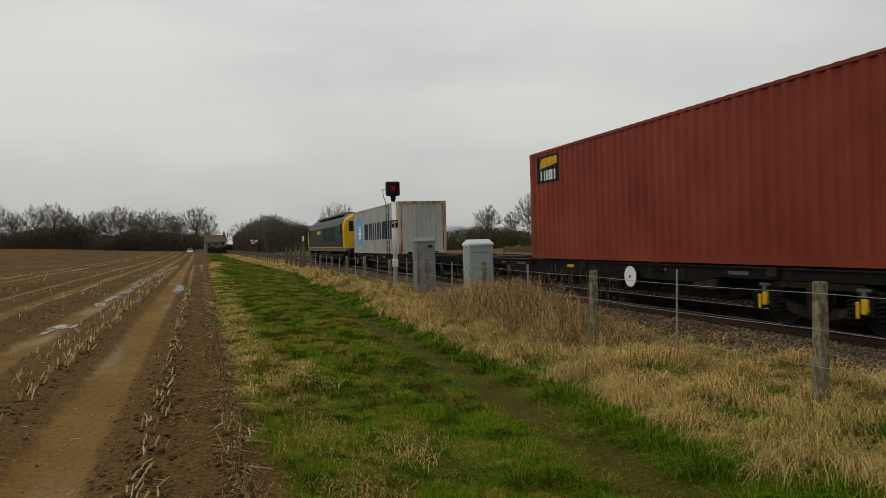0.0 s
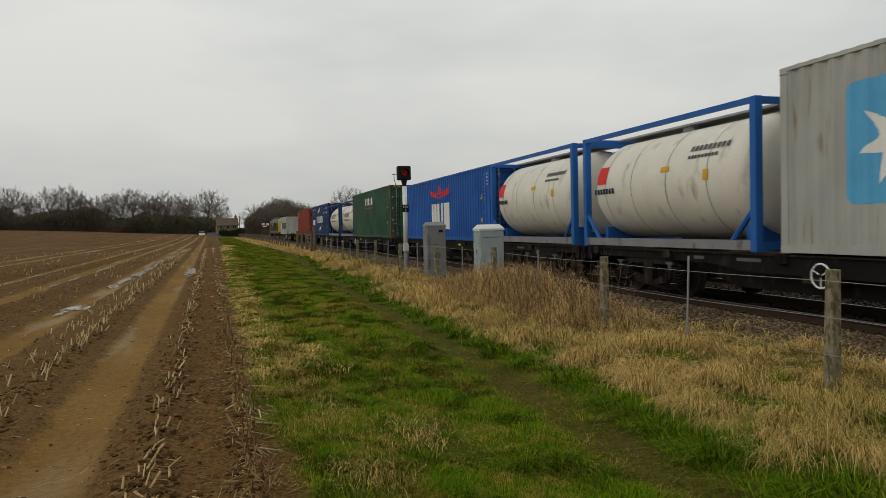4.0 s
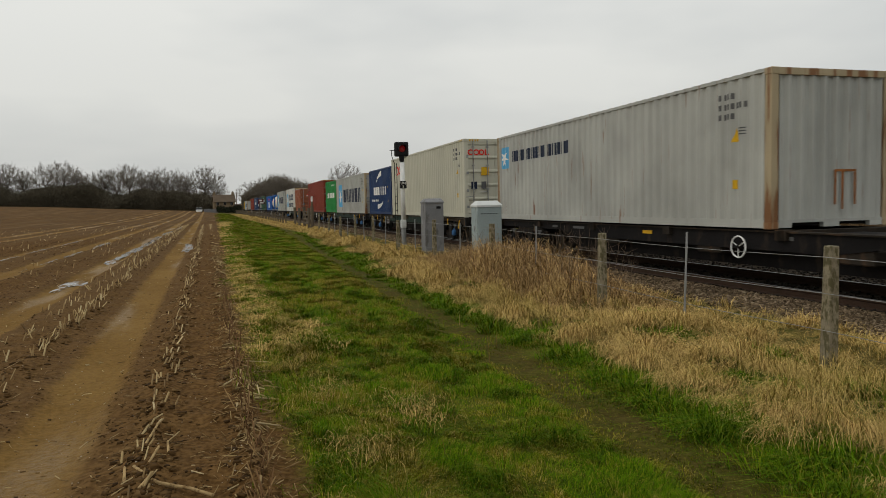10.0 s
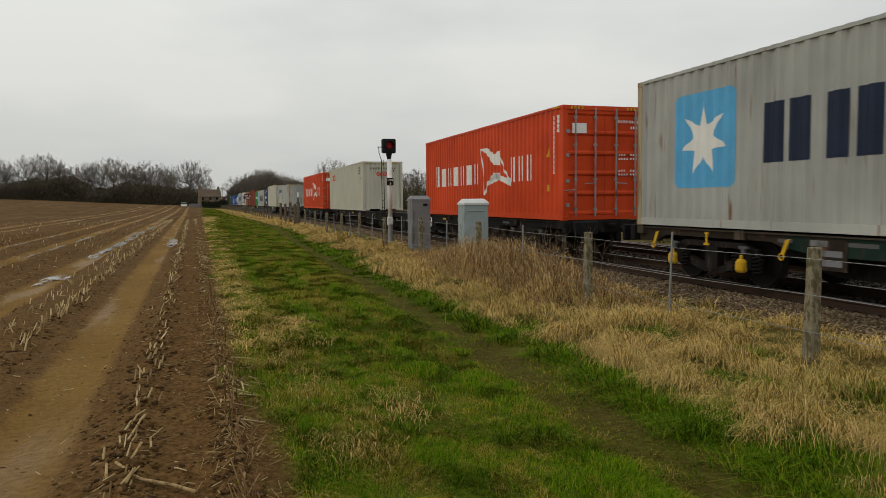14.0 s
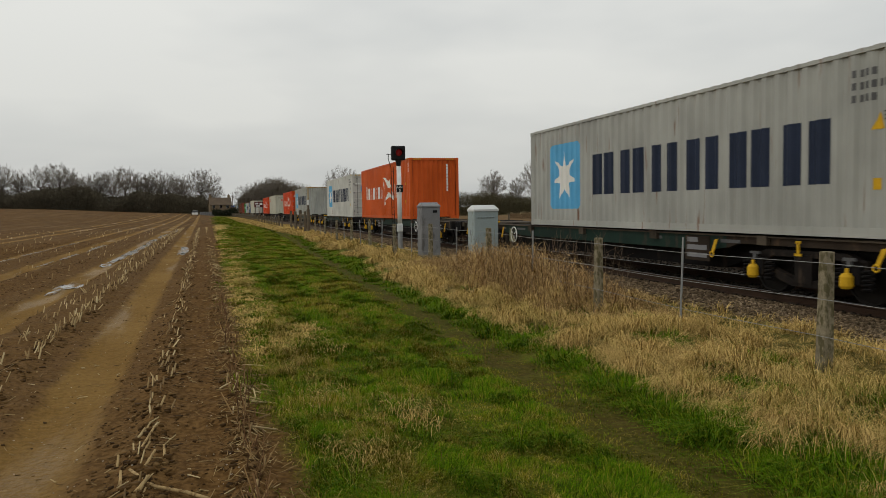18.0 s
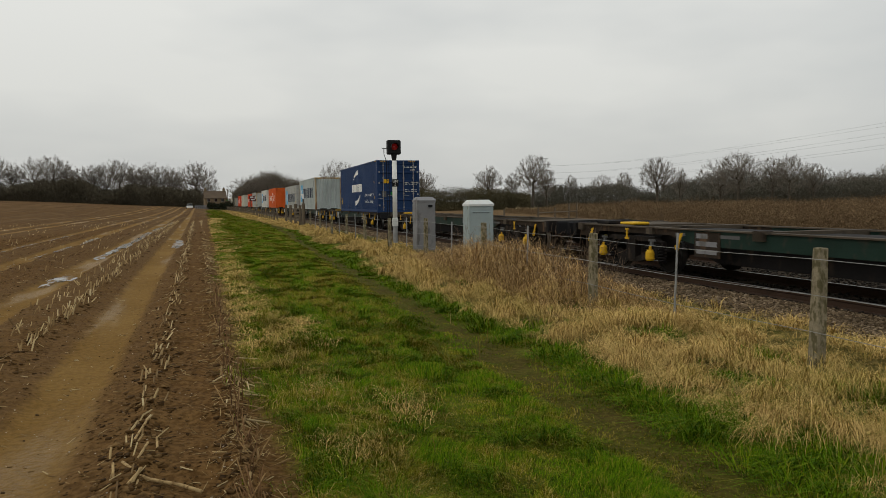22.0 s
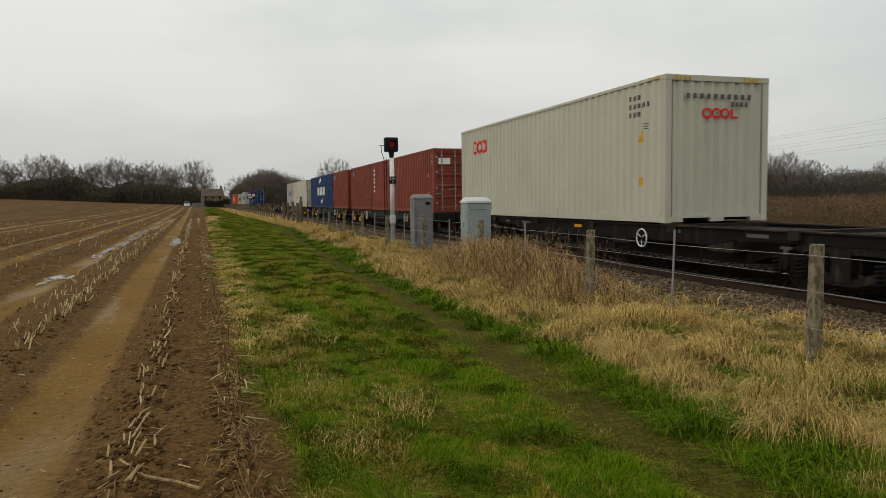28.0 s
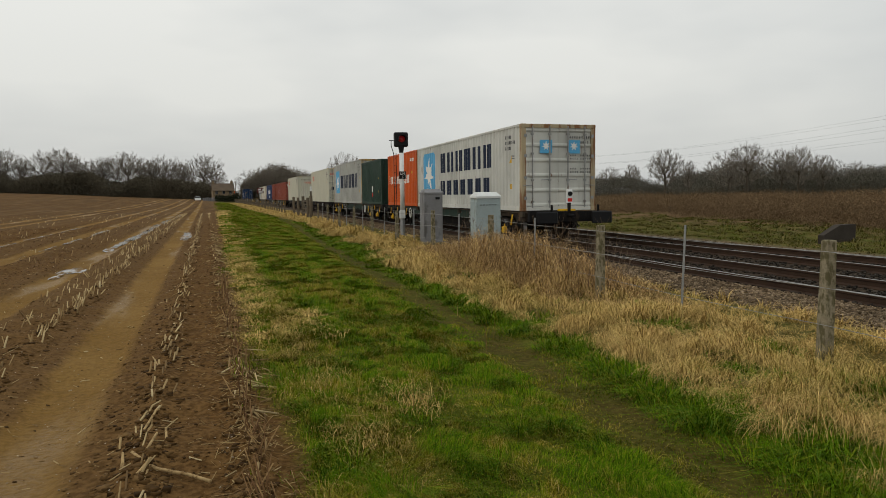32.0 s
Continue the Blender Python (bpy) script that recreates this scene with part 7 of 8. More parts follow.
# ---- tank containers ----
def tank(u, label, frame_mat, marks):
    c = thing("tank_container", label, "tank container", "tank containers of the train")
    L, H = F20, STD
    hl = L / 2
    for s in (-1, 1):
        for e in (-1, 1):
            part("corner_post", boxes((s * HW - s * 0.15, s * HW, e * hl - e * 0.15, e * hl, 0, H), bevel=0.01), frame_mat, c)
            part("corner_brace", tubes(((s * (HW - 0.07), e * (hl - 0.1), 0.75), (s * (HW - 0.07), e * (hl - 0.75), 0.1), 0.05), n=6), frame_mat, c)
        part("top_rail", boxes((s * HW - s * 0.09, s * HW - s * 0.005, -hl + 0.15, hl - 0.15, H - 0.10, H - 0.005)), frame_mat, c)
        part("bottom_rail", boxes((s * HW - s * 0.09, s * HW - s * 0.005, -hl + 0.15, hl - 0.15, 0.03, 0.20)), M["cab_grey"], c, "grey bottom rail")
    for e in (-1, 1):
        part("end_rail", boxes((-HW + 0.15, HW - 0.15, e * hl - e * 0.12, e * hl - e * 0.01, H - 0.12, H - 0.01), (-HW + 0.15, HW - 0.15, e * hl - e * 0.12, e * hl - e * 0.01, 0.02, 0.16)), frame_mat, c)
    R, n = 1.13, 40
    zc = 0.20 + R
    bm = bmesh.new()
    rows = []
    ys = [(-hl + 0.16, 0.0), (-hl + 0.18, 0.45), (-hl + 0.26, 0.78), (-hl + 0.42, 0.95), (-hl + 0.62, 1.0), (-hl + 1.9, 1.0)]
    ys = ys + [(-y, f) for y, f in ys[::-1]]
    for y, f in ys:
        rows.append([bm.verts.new((R * f * math.cos(2 * math.pi * i / n), y, zc + R * f * math.sin(2 * math.pi * i / n))) for i in range(n)] if f else [bm.verts.new((0, y, zc))])
    for a, b in zip(rows, rows[1:]):
        if len(a) == 1 or len(b) == 1:
            for i in range(n):
                bm.faces.new((a[0], b[(i + 1) % n], b[i]) if len(a) == 1 else (a[i], a[(i + 1) % n], b[0]))
        else:
            for i in range(n):
                bm.faces.new((a[i], a[(i + 1) % n], b[(i + 1) % n], b[i]))
    bmesh.ops.recalc_face_normals(bm, faces=bm.faces)
    tk = part("tank", bm, M["tank_white"], c, "cream insulated tank shell", True)
    for y in (-1.6, -0.3, 1.0, 2.1):
        b2 = bmesh.new()
        ra = [b2.verts.new(((R + 0.006) * math.cos(2 * math.pi * i / n), y - 0.03, zc + (R + 0.006) * math.sin(2 * math.pi * i / n))) for i in range(n)]
        rb = [b2.verts.new((v.co.x, y - 0.008, v.co.z)) for v in ra]
        for i in range(n):
            b2.faces.new((ra[i], ra[(i + 1) % n], rb[(i + 1) % n], rb[i]))
        part("band", b2, M["bar_grey"], tk, "dull cladding band")
    part("walkway", boxes((-0.35, 0.35, -hl + 0.2, hl - 0.2, H - 0.06, H - 0.02)), M["galv"], c, "galvanised top walkway")
    part("manhole", tubes(((0, 0.2, H - 0.16), (0, 0.2, H - 0.04), 0.28), n=18), M["galv"], c)
    for y in (-hl + 0.56, hl - 0.56):
        part("saddle", boxes((-0.9, 0.9, y - 0.06, y + 0.06, 0.08, 0.45)), frame_mat, c)

    def curved(a0, a1, z0, z1, mat, lab):
        b2 = bmesh.new()
        m = max(2, int((z1 - z0) / 0.06))
        prev = None
        for i in range(m + 1):
            z = z0 + (z1 - z0) * i / m
            x = -math.sqrt(max(0.01, (R + 0.012) ** 2 - (z - zc) ** 2))
            cur = (b2.verts.new((x, hl - a0, z)), b2.verts.new((x, hl - a1, z)))
            if prev:
                b2.faces.new((prev[0], prev[1], cur[1], cur[0]))
            prev = cur
        part("marking", b2, mat, tk, lab)
    if marks == "mark":
        curved(0.55, 0.95, 1.45, 1.85, M["logo_red"], "red round emblem")
        for i in range(7):
            curved(0.45 + 0.13 * i, 0.54 + 0.13 * i, 1.22, 1.34, M["navy"], "dark brand bars")
        curved(3.15, 3.45, 1.55, 1.65, M["yellow"], "orange label")
        curved(4.55, 4.70, 1.30, 1.50, M["yellow"], "yellow label")
    else:
        for i in range(8):
            curved(1.3 + 0.30 * i, 1.38 + 0.30 * i, 1.45, 1.80, M["dim_grey"], "grey brand bars")
            curved(1.46 + 0.30 * i, 1.52 + 0.30 * i, 1.45, 1.80, M["dim_grey"], "grey brand bars")
        for i in range(16):
            curved(1.3 + 0.15 * i, 1.40 + 0.15 * i, 1.18, 1.28, M["dim_grey"], "small grey brand bars")
        curved(0.65, 0.85, 1.65, 1.78, M["logo_red"], "small red label")
        curved(4.9, 5.1, 1.1, 1.3, M["yellow"], "yellow label")
    for i in range(9):
        curved(4.0 + 0.13 * i, 4.09 + 0.13 * i, 1.88, 1.98, M["dim_grey"], "stencilled number line")
        curved(4.0 + 0.10 * i, 4.08 + 0.10 * i, 1.74, 1.80, M["dim_grey"], "stencilled data line")
    MOVING.append((c, u + hl, FLOOR_Z))


tank(55.45, "cream tank container in a dark blue frame", M["frame_blue"], "bars")
tank(62.36, "cream tank container in a dark blue frame", M["frame_blue"], "bars")
blue2 = plain("bright_blue_frame", (0.022, 0.11, 0.36), 0.5, 0.0, 0.2, 2, 30, 0.1)
tank(96.4, "cream tank container in a bright blue frame", blue2, "mark")
tank(103.0, "cream tank container in a bright blue frame", blue2, "mark")


# ---- the locomotive ----
def locomotive():
    c = thing("locomotive", "dark green diesel locomotive with yellow cab ends", "locomotive")
    hl = 10.3
    part("underframe", boxes((-1.30, 1.30, -hl, hl, 1.05, 1.28), bevel=0.02), M["loco_grey"], c, "grey solebar")
    prof = [(-1.32, 1.28), (-1.34, 2.9), (-1.15, 3.35), (-0.6, 3.72), (0.6, 3.72), (1.15, 3.35), (1.34, 2.9), (1.32, 1.28)]
    def body(y0, y1, mat, name, label, top0=1.0, top1=1.0):
        bm = bmesh.new()
        a = [bm.verts.new((x, y0, 1.28 + (z - 1.28) * top0)) for x, z in prof]
        b = [bm.verts.new((x, y1, 1.28 + (z - 1.28) * top1)) for x, z in prof]
        bm.faces.new(a)
        bm.faces.new(b[::-1])
        for i in range(len(prof)):
            j = (i + 1) % len(prof)
            bm.faces.new((a[i], b[i], b[j], a[j]))
        bmesh.ops.recalc_face_normals(bm, faces=bm.faces)
        return part(name, bm, mat, c, label)
    body(-hl + 0.85, hl - 0.85, M["loco_green"], "body", "dark green body side")
    body(-hl + 0.25, -hl + 0.85, M["yellow"], "rear_cab", "yellow cab end", 0.93, 1.0)
    body(hl - 0.85, hl - 0.25, M["yellow"], "front_cab", "yellow cab end", 1.0, 0.93)
    part("roof_hatch", boxes((-0.9, 0.9, -6.5, 6.5, 3.70, 3.86), bevel=0.03), M["loco_grey"], c, "grey roof with grilles")
    for y in (-5.0, -3.4, 3.0, 5.2):
        part("fan_grille", tubes(((0, y, 3.86), (0, y, 3.95), 0.6), n=20), M["steel_dark"], c)
    for e in (-1, 1):
        part("windscreen", boxes((-1.0, -0.08, e * (hl - 0.27) - 0.03, e * (hl - 0.27) + 0.03, 2.45, 3.15), (0.08, 1.0, e * (hl - 0.27) - 0.03, e * (hl - 0.27) + 0.03, 2.45, 3.15)), M["glass"], c, "dark windscreen")
        part("cab_window", boxes((-1.36, -1.33, e * (hl - 1.35) - 0.4, e * (hl - 1.35) + 0.4, 2.3, 3.0)), M["glass"], c, "dark cab side window")
        part("cab_panel", boxes((-1.352, -1.34, e * (hl - 1.9) - 0.35, e * (hl - 1.9) + 0.35, 1.35, 2.2)), M["loco_green"], c)
        for x in (-0.9, 0.9):
            part("buffer", tubes(((x, e * hl, 1.05), (x, e * (hl + 0.5), 1.05), 0.22), n=14), M["black_paint"], c)
        bg = part("bogie", boxes((-1.25, -1.10, e * 6.6 - 2.3, e * 6.6 + 2.3, 0.45, 0.85), (1.10, 1.25, e * 6.6 - 2.3, e * 6.6 + 2.3, 0.45, 0.85), bevel=0.03), M["steel_dark"], c, "black six-wheel bogie")
        for dy in (-1.9, 0, 1.9):
            part("wheelset", tubes(((-0.8, e * 6.6 + dy, 0.53), (0.8, e * 6.6 + dy, 0.53), 0.53), n=22), M["wheel"], bg)
            part("axle_box", boxes((-1.34, -1.22, e * 6.6 + dy - 0.2, e * 6.6 + dy + 0.2, 0.36, 0.72), bevel=0.03), M["steel_dark"], bg)
        part("headlamp", tubes(((-0.75, e * (hl - 0.2), 1.55), (-0.75, e * (hl - 0.12), 1.55), 0.1), ((0.75, e * (hl - 0.2), 1.55), (0.75, e * (hl - 0.12), 1.55), 0.1), n=12), M["galv"], c)
    part("fuel_tank", boxes((-1.2, 1.2, -3.2, 3.2, 0.35, 1.05), bevel=0.12), M["steel_dark"], c, "black fuel tank")
    part("brand_panel", boxes((-1.352, -1.338, 1.4, 3.6, 2.45, 2.72)), M["yellow"], c, "yellow brand panel")
    for i in range(6):
        part("side_grille", boxes((-1.356, -1.338, -5.8 + i * 1.0, -5.05 + i * 1.0, 1.8, 2.9)), M["sill_green"], c, "side air grille")
    part("stripe", boxes((-1.35, -1.338, -9.3, 9.3, 1.30, 1.37)), M["yellow"], c, "thin yellow lower stripe")
    part("exhaust", boxes((-0.3, 0.3, -0.6, 0.6, 3.86, 4.0)), M["steel_dark"], c)
    MOVING.append((c, -12.9, RAIL_Z))


locomotive()


def motions():
    ts = [0, 1, 2, 3, 4, 6, 8, 10, 12, 14, 16, 18, 20, 22, 24, 26, 28, 30, 31, 32]
    for ob, u, z in MOVING:
        walk(ob, [(t, on_track(run(t) - u, z)) for t in ts])


# ---- trees, hedges, house and the distance ----
def limbs_mesh(segs, name, material, sides=5):
    """Tapered limbs out of (a, b, r0, r1) segments, in one mesh."""
    a = np.array([s[0] for s in segs], float)
    b = np.array([s[1] for s in segs], float)
    r0 = np.array([s[2] for s in segs], float)
    r1 = np.array([s[3] for s in segs], float)
    n = len(a)
    d = b - a
    d /= np.maximum(1e-6, np.linalg.norm(d, axis=1))[:, None]
    s = np.cross(d, np.array((0.37, 0.91, 0.2)))
    s /= np.linalg.norm(s, axis=1)[:, None]
    t = np.cross(d, s)
    V = []
    for end, r in ((a, r0), (b, r1)):
        for i in range(sides):
            w = 2 * math.pi * i / sides
            V.append(end + (s * math.cos(w) + t * math.sin(w)) * r[:, None])
    V = np.stack(V, 1).reshape(-1, 3)
    q = np.array([(i, (i + 1) % sides, sides + (i + 1) % sides, sides + i) for i in range(sides)])
    F = (np.arange(n) * 2 * sides)[:, None, None] + q[None]
    return stuff_mesh(name, V, F.reshape(-1, 4), material)


def grow(seed, H, wide, clear=0.24, points=430, tip=0.019):
    """A bare winter tree: limbs reach out from the trunk to fill a rounded crown, thinning to twigs."""
    r = np.random.default_rng(seed)
    cz, rz, rx = H * (clear + 1) / 2, H * (1 - clear) / 2, H * 0.30 * wide
    # trunk nodes, then points of the crown taken from the inside outwards
    P, up = [np.array((0.0, 0.0, -0.3))], [-1]
    lean = r.normal(0, 0.012, 2) * H
    for i in range(1, 8):
        P.append(np.array((lean[0] * i / 7 + r.normal(0, 0.05), lean[1] * i / 7 + r.normal(0, 0.05), H * (clear + 0.22) * i / 7)))
        up.append(i - 1)
    q = r.normal(0, 1, (points, 3))
    q /= np.linalg.norm(q, axis=1)[:, None]
    az = np.arctan2(q[:, 1], q[:, 0])
    lobes = 1 + 0.16 * np.sin(2 * az + r.uniform(0, 6)) + 0.13 * np.sin(5 * az + r.uniform(0, 6)) * q[:, 2]
    q = q * (r.random(points) ** 0.42)[:, None] * np.stack([lobes, lobes, np.ones(points)], 1)
    low = q[:, 2] < 0
    q[low, :2] *= (1 - 0.35 * q[low, 2] ** 2)[:, None]
    q = q * np.array((rx, rx, rz)) + np.array((lean[0], lean[1], cz))
    root = np.array((lean[0] * 0.6, lean[1] * 0.6, H * clear * 0.7))
    q = q[np.argsort(np.linalg.norm((q - root) * np.array((1, 1, 0.8)), axis=1))]
    length = [0.3 * i for i in range(8)]
    for c in q:
        A = np.array(P)
        d = np.linalg.norm(A - c, axis=1)
        cost = d + 0.42 * np.array(length) + 0.9 * np.maximum(0, A[:, 2] - c[2]) + (A[:, 2] < H * clear * 0.75) * 9
        k = int(np.argmin(cost))
        mid = (A[k] + c) / 2 + r.normal(0, 0.05, 3) * d[k] + np.array((0, 0, 0.05 * d[k]))
        P.append(mid)
        up.append(k)
        length.append(length[k] + d[k] / 2)
        P.append(c)
        up.append(len(P) - 2)
        length.append(length[-1] + d[k] / 2)
    n = len(P)
    area = np.full(n, 0.5 * tip ** 2.2)
    for i in range(n - 1, 0, -1):
        area[up[i]] += area[i]
    rad = np.minimum(area ** (1 / 2.2) * 1.15, H * 0.028)
    trunk, crown = [], []
    for i in range(1, n):
        ra = rad[i] if up[i] == 0 else min(rad[up[i]], rad[i] * 1.35)
        (trunk if rad[i] > H * 0.006 else crown).append((P[up[i]], P[i], ra, rad[i]))
    # twigs at the ends
    for i in range(8, n):
        out = P[i] - root
        out /= np.linalg.norm(out)
        for _ in range(4):
            d = out + r.normal(0, 0.42, 3) + np.array((0, 0, 0.25))
            e = P[i] + d / np.linalg.norm(d) * H * r.uniform(0.03, 0.08)
            crown.append((P[i], e, tip * 0.62, tip * 0.4))
            for _ in range(2):
                g = P[i] + (e - P[i]) * r.uniform(0.4, 0.95)
                w = d / np.linalg.norm(d) + r.normal(0, 0.6, 3)
                crown.append((g, g + w / np.linalg.norm(w) * H * r.uniform(0.015, 0.04), tip * 0.5, tip * 0.35))
    return limbs_mesh(trunk, "trunk", M["bark"], 6), limbs_mesh(crown, "crown", M["twig"], 3)


TREES = [grow(11, 16, 1.25), grow(12, 16, 1.45, 0.2), grow(13, 14, 1.05, 0.28), grow(14, 15, 1.6, 0.18, 480), grow(15, 12, 0.95, 0.26, 340), grow(16, 13, 1.25, 0.3, 400)]
TREE_H = (16, 16, 14, 15, 12, 13)


def tree(az, dist, top_el, kind, label, group, turn=None, squash=1.0):
    """A tree that stands at a bearing and distance from the eye, up to an angle above its level."""
    x, y = dist * math.sin(radians(az)), dist * math.cos(radians(az))
    z = float(land(x, y))
    hgt = 1.6 + dist * math.tan(radians(top_el)) - z
    s = hgt / TREE_H[kind]
    ob = thing("tree", label, "tree", group, m=pose(x, y, z, 0, 0, turn if turn is not None else (az * 97) % 360) @ Matrix.Diagonal((s * squash, s * squash, s, 1)))
    part("trunk", TREES[kind][0], M["bark"], ob)
    part("crown", TREES[kind][1], M["twig"], ob)
    return ob


rr = random.Random(5)
WOOD = "bare trees of the distant wood"
for az, el, k, sq in ((-19, 3.3, 0, 1), (-17.6, 3.0, 1, 1), (-16.0, 3.05, 3, 1), (-14.9, 3.4, 0, 1.1), (-13.9, 2.8, 4, 1), (-12.6, 3.35, 1, 1), (-11.5, 3.55, 0, 1), (-10.7, 3.0, 2, 1), (-9.8, 2.75, 3, 1),
                  (-8.9, 2.9, 5, 1), (-8.1, 3.0, 1, 1), (-7.2, 3.35, 0, 1.05), (-6.4, 2.85, 2, 1), (-5.6, 2.75, 4, 1), (-4.9, 3.05, 3, 1), (-4.1, 2.9, 1, 1), (-3.3, 2.5, 5, 1), (-1.95, 3.2, 0, 1.1), (-1.25, 2.3, 3, 0.9)):
    tree(az, 304 + rr.uniform(-8, 12), el, k, "bare broadleaf tree in a dense winter wood", WOOD, None, sq)
LINE = "bare hedgerow trees beyond the railway"
for az, d, el, k, sq in ((8.75, 150, 3.3, 1, 1.0), (11.7, 190, 2.45, 3, 1.0), (12.6, 195, 2.3, 5, 0.9), (14.4, 180, 2.2, 4, 1), (15.3, 185, 2.5, 2, 1.1), (20.8, 170, 2.75, 2, 1.0), (22.6, 210, 2.2, 4, 0.9),
                         (24.2, 150, 3.5, 5, 0.95), (25.3, 190, 2.4, 4, 0.9), (27.2, 200, 1.95, 2, 0.8), (29.5, 220, 1.95, 3, 1), (31.2, 215, 2.1, 4, 1), (33.7, 150, 3.1, 5, 1.05), (35.4, 170, 2.3, 2, 0.75),
                         (39.4, 160, 3.45, 0, 1.15), (38.2, 165, 2.9, 3, 1.0), (41.7, 170, 2.9, 2, 1.0), (42.8, 165, 3.1, 0, 0.95), (44.4, 180, 2.4, 4, 1), (46.5, 200, 1.9, 3, 1.1), (49.0, 190, 2.3, 1, 1), (51.5, 170, 2.8, 0, 1)):
    tree(az, d, el, k, "lone bare oak in the hedgerow beyond the line", LINE, None, sq)
for az, d, el, k, sq in ((1.6, 235, 2.0, 3, 1.2), (2.4, 225, 2.25, 1, 1.1), (3.2, 215, 2.55, 0, 1.0), (3.9, 220, 2.45, 3, 1.0), (5.0, 260, 1.6, 4, 1), (5.9, 265, 1.6, 5, 1)):
    tree(az, d, el, k, "bare tree in the copse by the level crossing", "bare trees of the copse", None, sq)


def thicket(name, label, path, width, tops, count, size, mat, seed, cat="hedge", z0=0.0, lumpy=0.14):
    """A twiggy mass along a line of (azimuth, distance) points, up to a given height at each."""
    r = np.random.default_rng(seed)
    az = np.array([p[0] for p in path], float)
    ds = np.array([p[1] for p in path], float)
    u = r.random(count)
    a = az[0] + (az[-1] - az[0]) * u
    d0 = np.interp(a, az, ds)
    d = d0 + (0.22 * lattice(np.radians(a) * d0, 0 * a, width * 0.35, seed + 2) + 0.22 + 0.78 * r.random(count)) * width
    x, y = d * np.sin(np.radians(a)), d * np.cos(np.radians(a))
    gz = land(x, y)
    side = np.radians(a) * d
    top = np.interp(a, az, tops)
    cell = 0.55 * float(np.mean(tops)) + 0.4
    hgt = top * (0.74 + lumpy * lattice(side, d * 0.5, cell * 2.2, seed + 3) + 0.16 * lattice(side, d * 0.5, cell, seed) + 0.10 * lattice(side, d * 0.5, cell * 0.4, seed + 1) + 0.06 * r.normal(0, 1, count))
    z = gz + z0 + np.maximum(0.1, hgt) * r.random(count) ** 0.9
    P = np.stack([x, y, z], 1)
    e1 = r.normal(0, 1, (count, 3))
    e1[:, 2] = abs(e1[:, 2]) * 1.4
    e1 /= np.linalg.norm(e1, axis=1)[:, None]
    e2 = np.cross(e1, r.normal(0, 1, (count, 3)))
    e2 /= np.linalg.norm(e2, axis=1)[:, None]
    s = size * r.uniform(0.5, 1.4, count)[:, None]
    V = np.stack([P - e2 * s * 0.19, P + e2 * s * 0.19, P + e1 * s * 2.0], 1).reshape(-1, 3)
    F = np.arange(count * 3).reshape(-1, 3)
    return tagged(new(name, stuff_mesh(name, V, F, mat)), label, cat, kind="stuff")


def brown(name, a, b, c):
    return island(name, [(0.0, a), (0.6, b), (1.0, c)], 0.95)


# wood, bare hedge, far hedge and hill colours are paled for distance haze
wood_mat = brown("wood_undergrowth", (0.070, 0.060, 0.042), (0.104, 0.089, 0.061), (0.136, 0.117, 0.082))
hedge_mat = brown("bare_hedge", (0.100, 0.084, 0.060), (0.145, 0.122, 0.088), (0.185, 0.156, 0.112))
far_mat = brown("haze_tint_hedge", (0.080, 0.075, 0.058), (0.112, 0.104, 0.080), (0.140, 0.129, 0.100))
olive_mat = brown("olive_hedge", (0.066, 0.058, 0.030), (0.096, 0.084, 0.044), (0.126, 0.106, 0.060))
scrub_mat = brown("russet_scrub", (0.085, 0.055, 0.028), (0.155, 0.102, 0.054), (0.29, 0.205, 0.115))
hill_mat = brown("haze_tint_hill", (0.100, 0.096, 0.082), (0.132, 0.126, 0.108), (0.165, 0.157, 0.136))
thicket("undergrowth", "dark tangled undergrowth along the wood's edge", [(-24, 282), (-8, 280), (-2.6, 275), (-1.2, 274)], 24, [9.6, 8.8, 7.2, 6.0], 230000, 0.38, wood_mat, 51, "undergrowth", -0.4, 0.30)
thicket("undergrowth", "dense bare crowns low in the wood", [(-24, 296), (-8, 294), (-1.2, 290)], 24, [10.6, 9.8, 8.4], 30000, 0.30, brown("wood_twigs", (0.068, 0.058, 0.048), (0.100, 0.084, 0.068), (0.128, 0.108, 0.090)), 52, "undergrowth", 0.0, 0.22)
thicket("hedge", "bare brown copse beside the level crossing", [(0.7, 228), (1.9, 222), (3.9, 215), (6.3, 228), (8.2, 240)], 20, [6.0, 10.2, 11.6, 9.4, 5.6], 90000, 0.28, hedge_mat, 53, z0=-0.3)
thicket("hedge", "olive-brown willow hedge beyond the railway", [(6.5, 140), (14, 140), (19, 140), (24, 160)], 10, [4.8, 5.2, 5.6, 4.6], 110000, 0.17, olive_mat, 54, z0=-0.3)
thicket("hedge", "bare hedgerow beyond the far field, paled by painted haze", [(19, 190), (26, 190), (34, 180), (50, 170)], 22, [6.2, 6.0, 6.0, 6.4], 190000, 0.24, far_mat, 55, "hedge", -0.3, 0.30)
thicket("hill_wood", "low wooded hill with haze put into its colour", [(34, 300), (37, 300), (42, 300), (46, 300), (52, 300)], 40, [10.5, 13.0, 14.0, 13.0, 10.5], 120000, 0.42, hill_mat, 56, "wood")
thicket("scrub", "waist-high russet scrub beyond the railway bank", [(22, 96), (24, 84), (28, 66), (32, 54), (38, 42), (46, 34), (54, 29)], 30, [0.5, 0.9, 1.3, 1.5, 1.6, 1.6, 1.5], 240000, 0.062, scrub_mat, 57, "scrub", 0.0, 0.42)
thicket("scrub", "russet scrub on the rough ground", [(26, 120), (36, 90), (54, 70)], 44, [1.2, 1.5, 1.6], 90000, 0.12, scrub_mat, 58, "scrub", 0.0, 0.42)
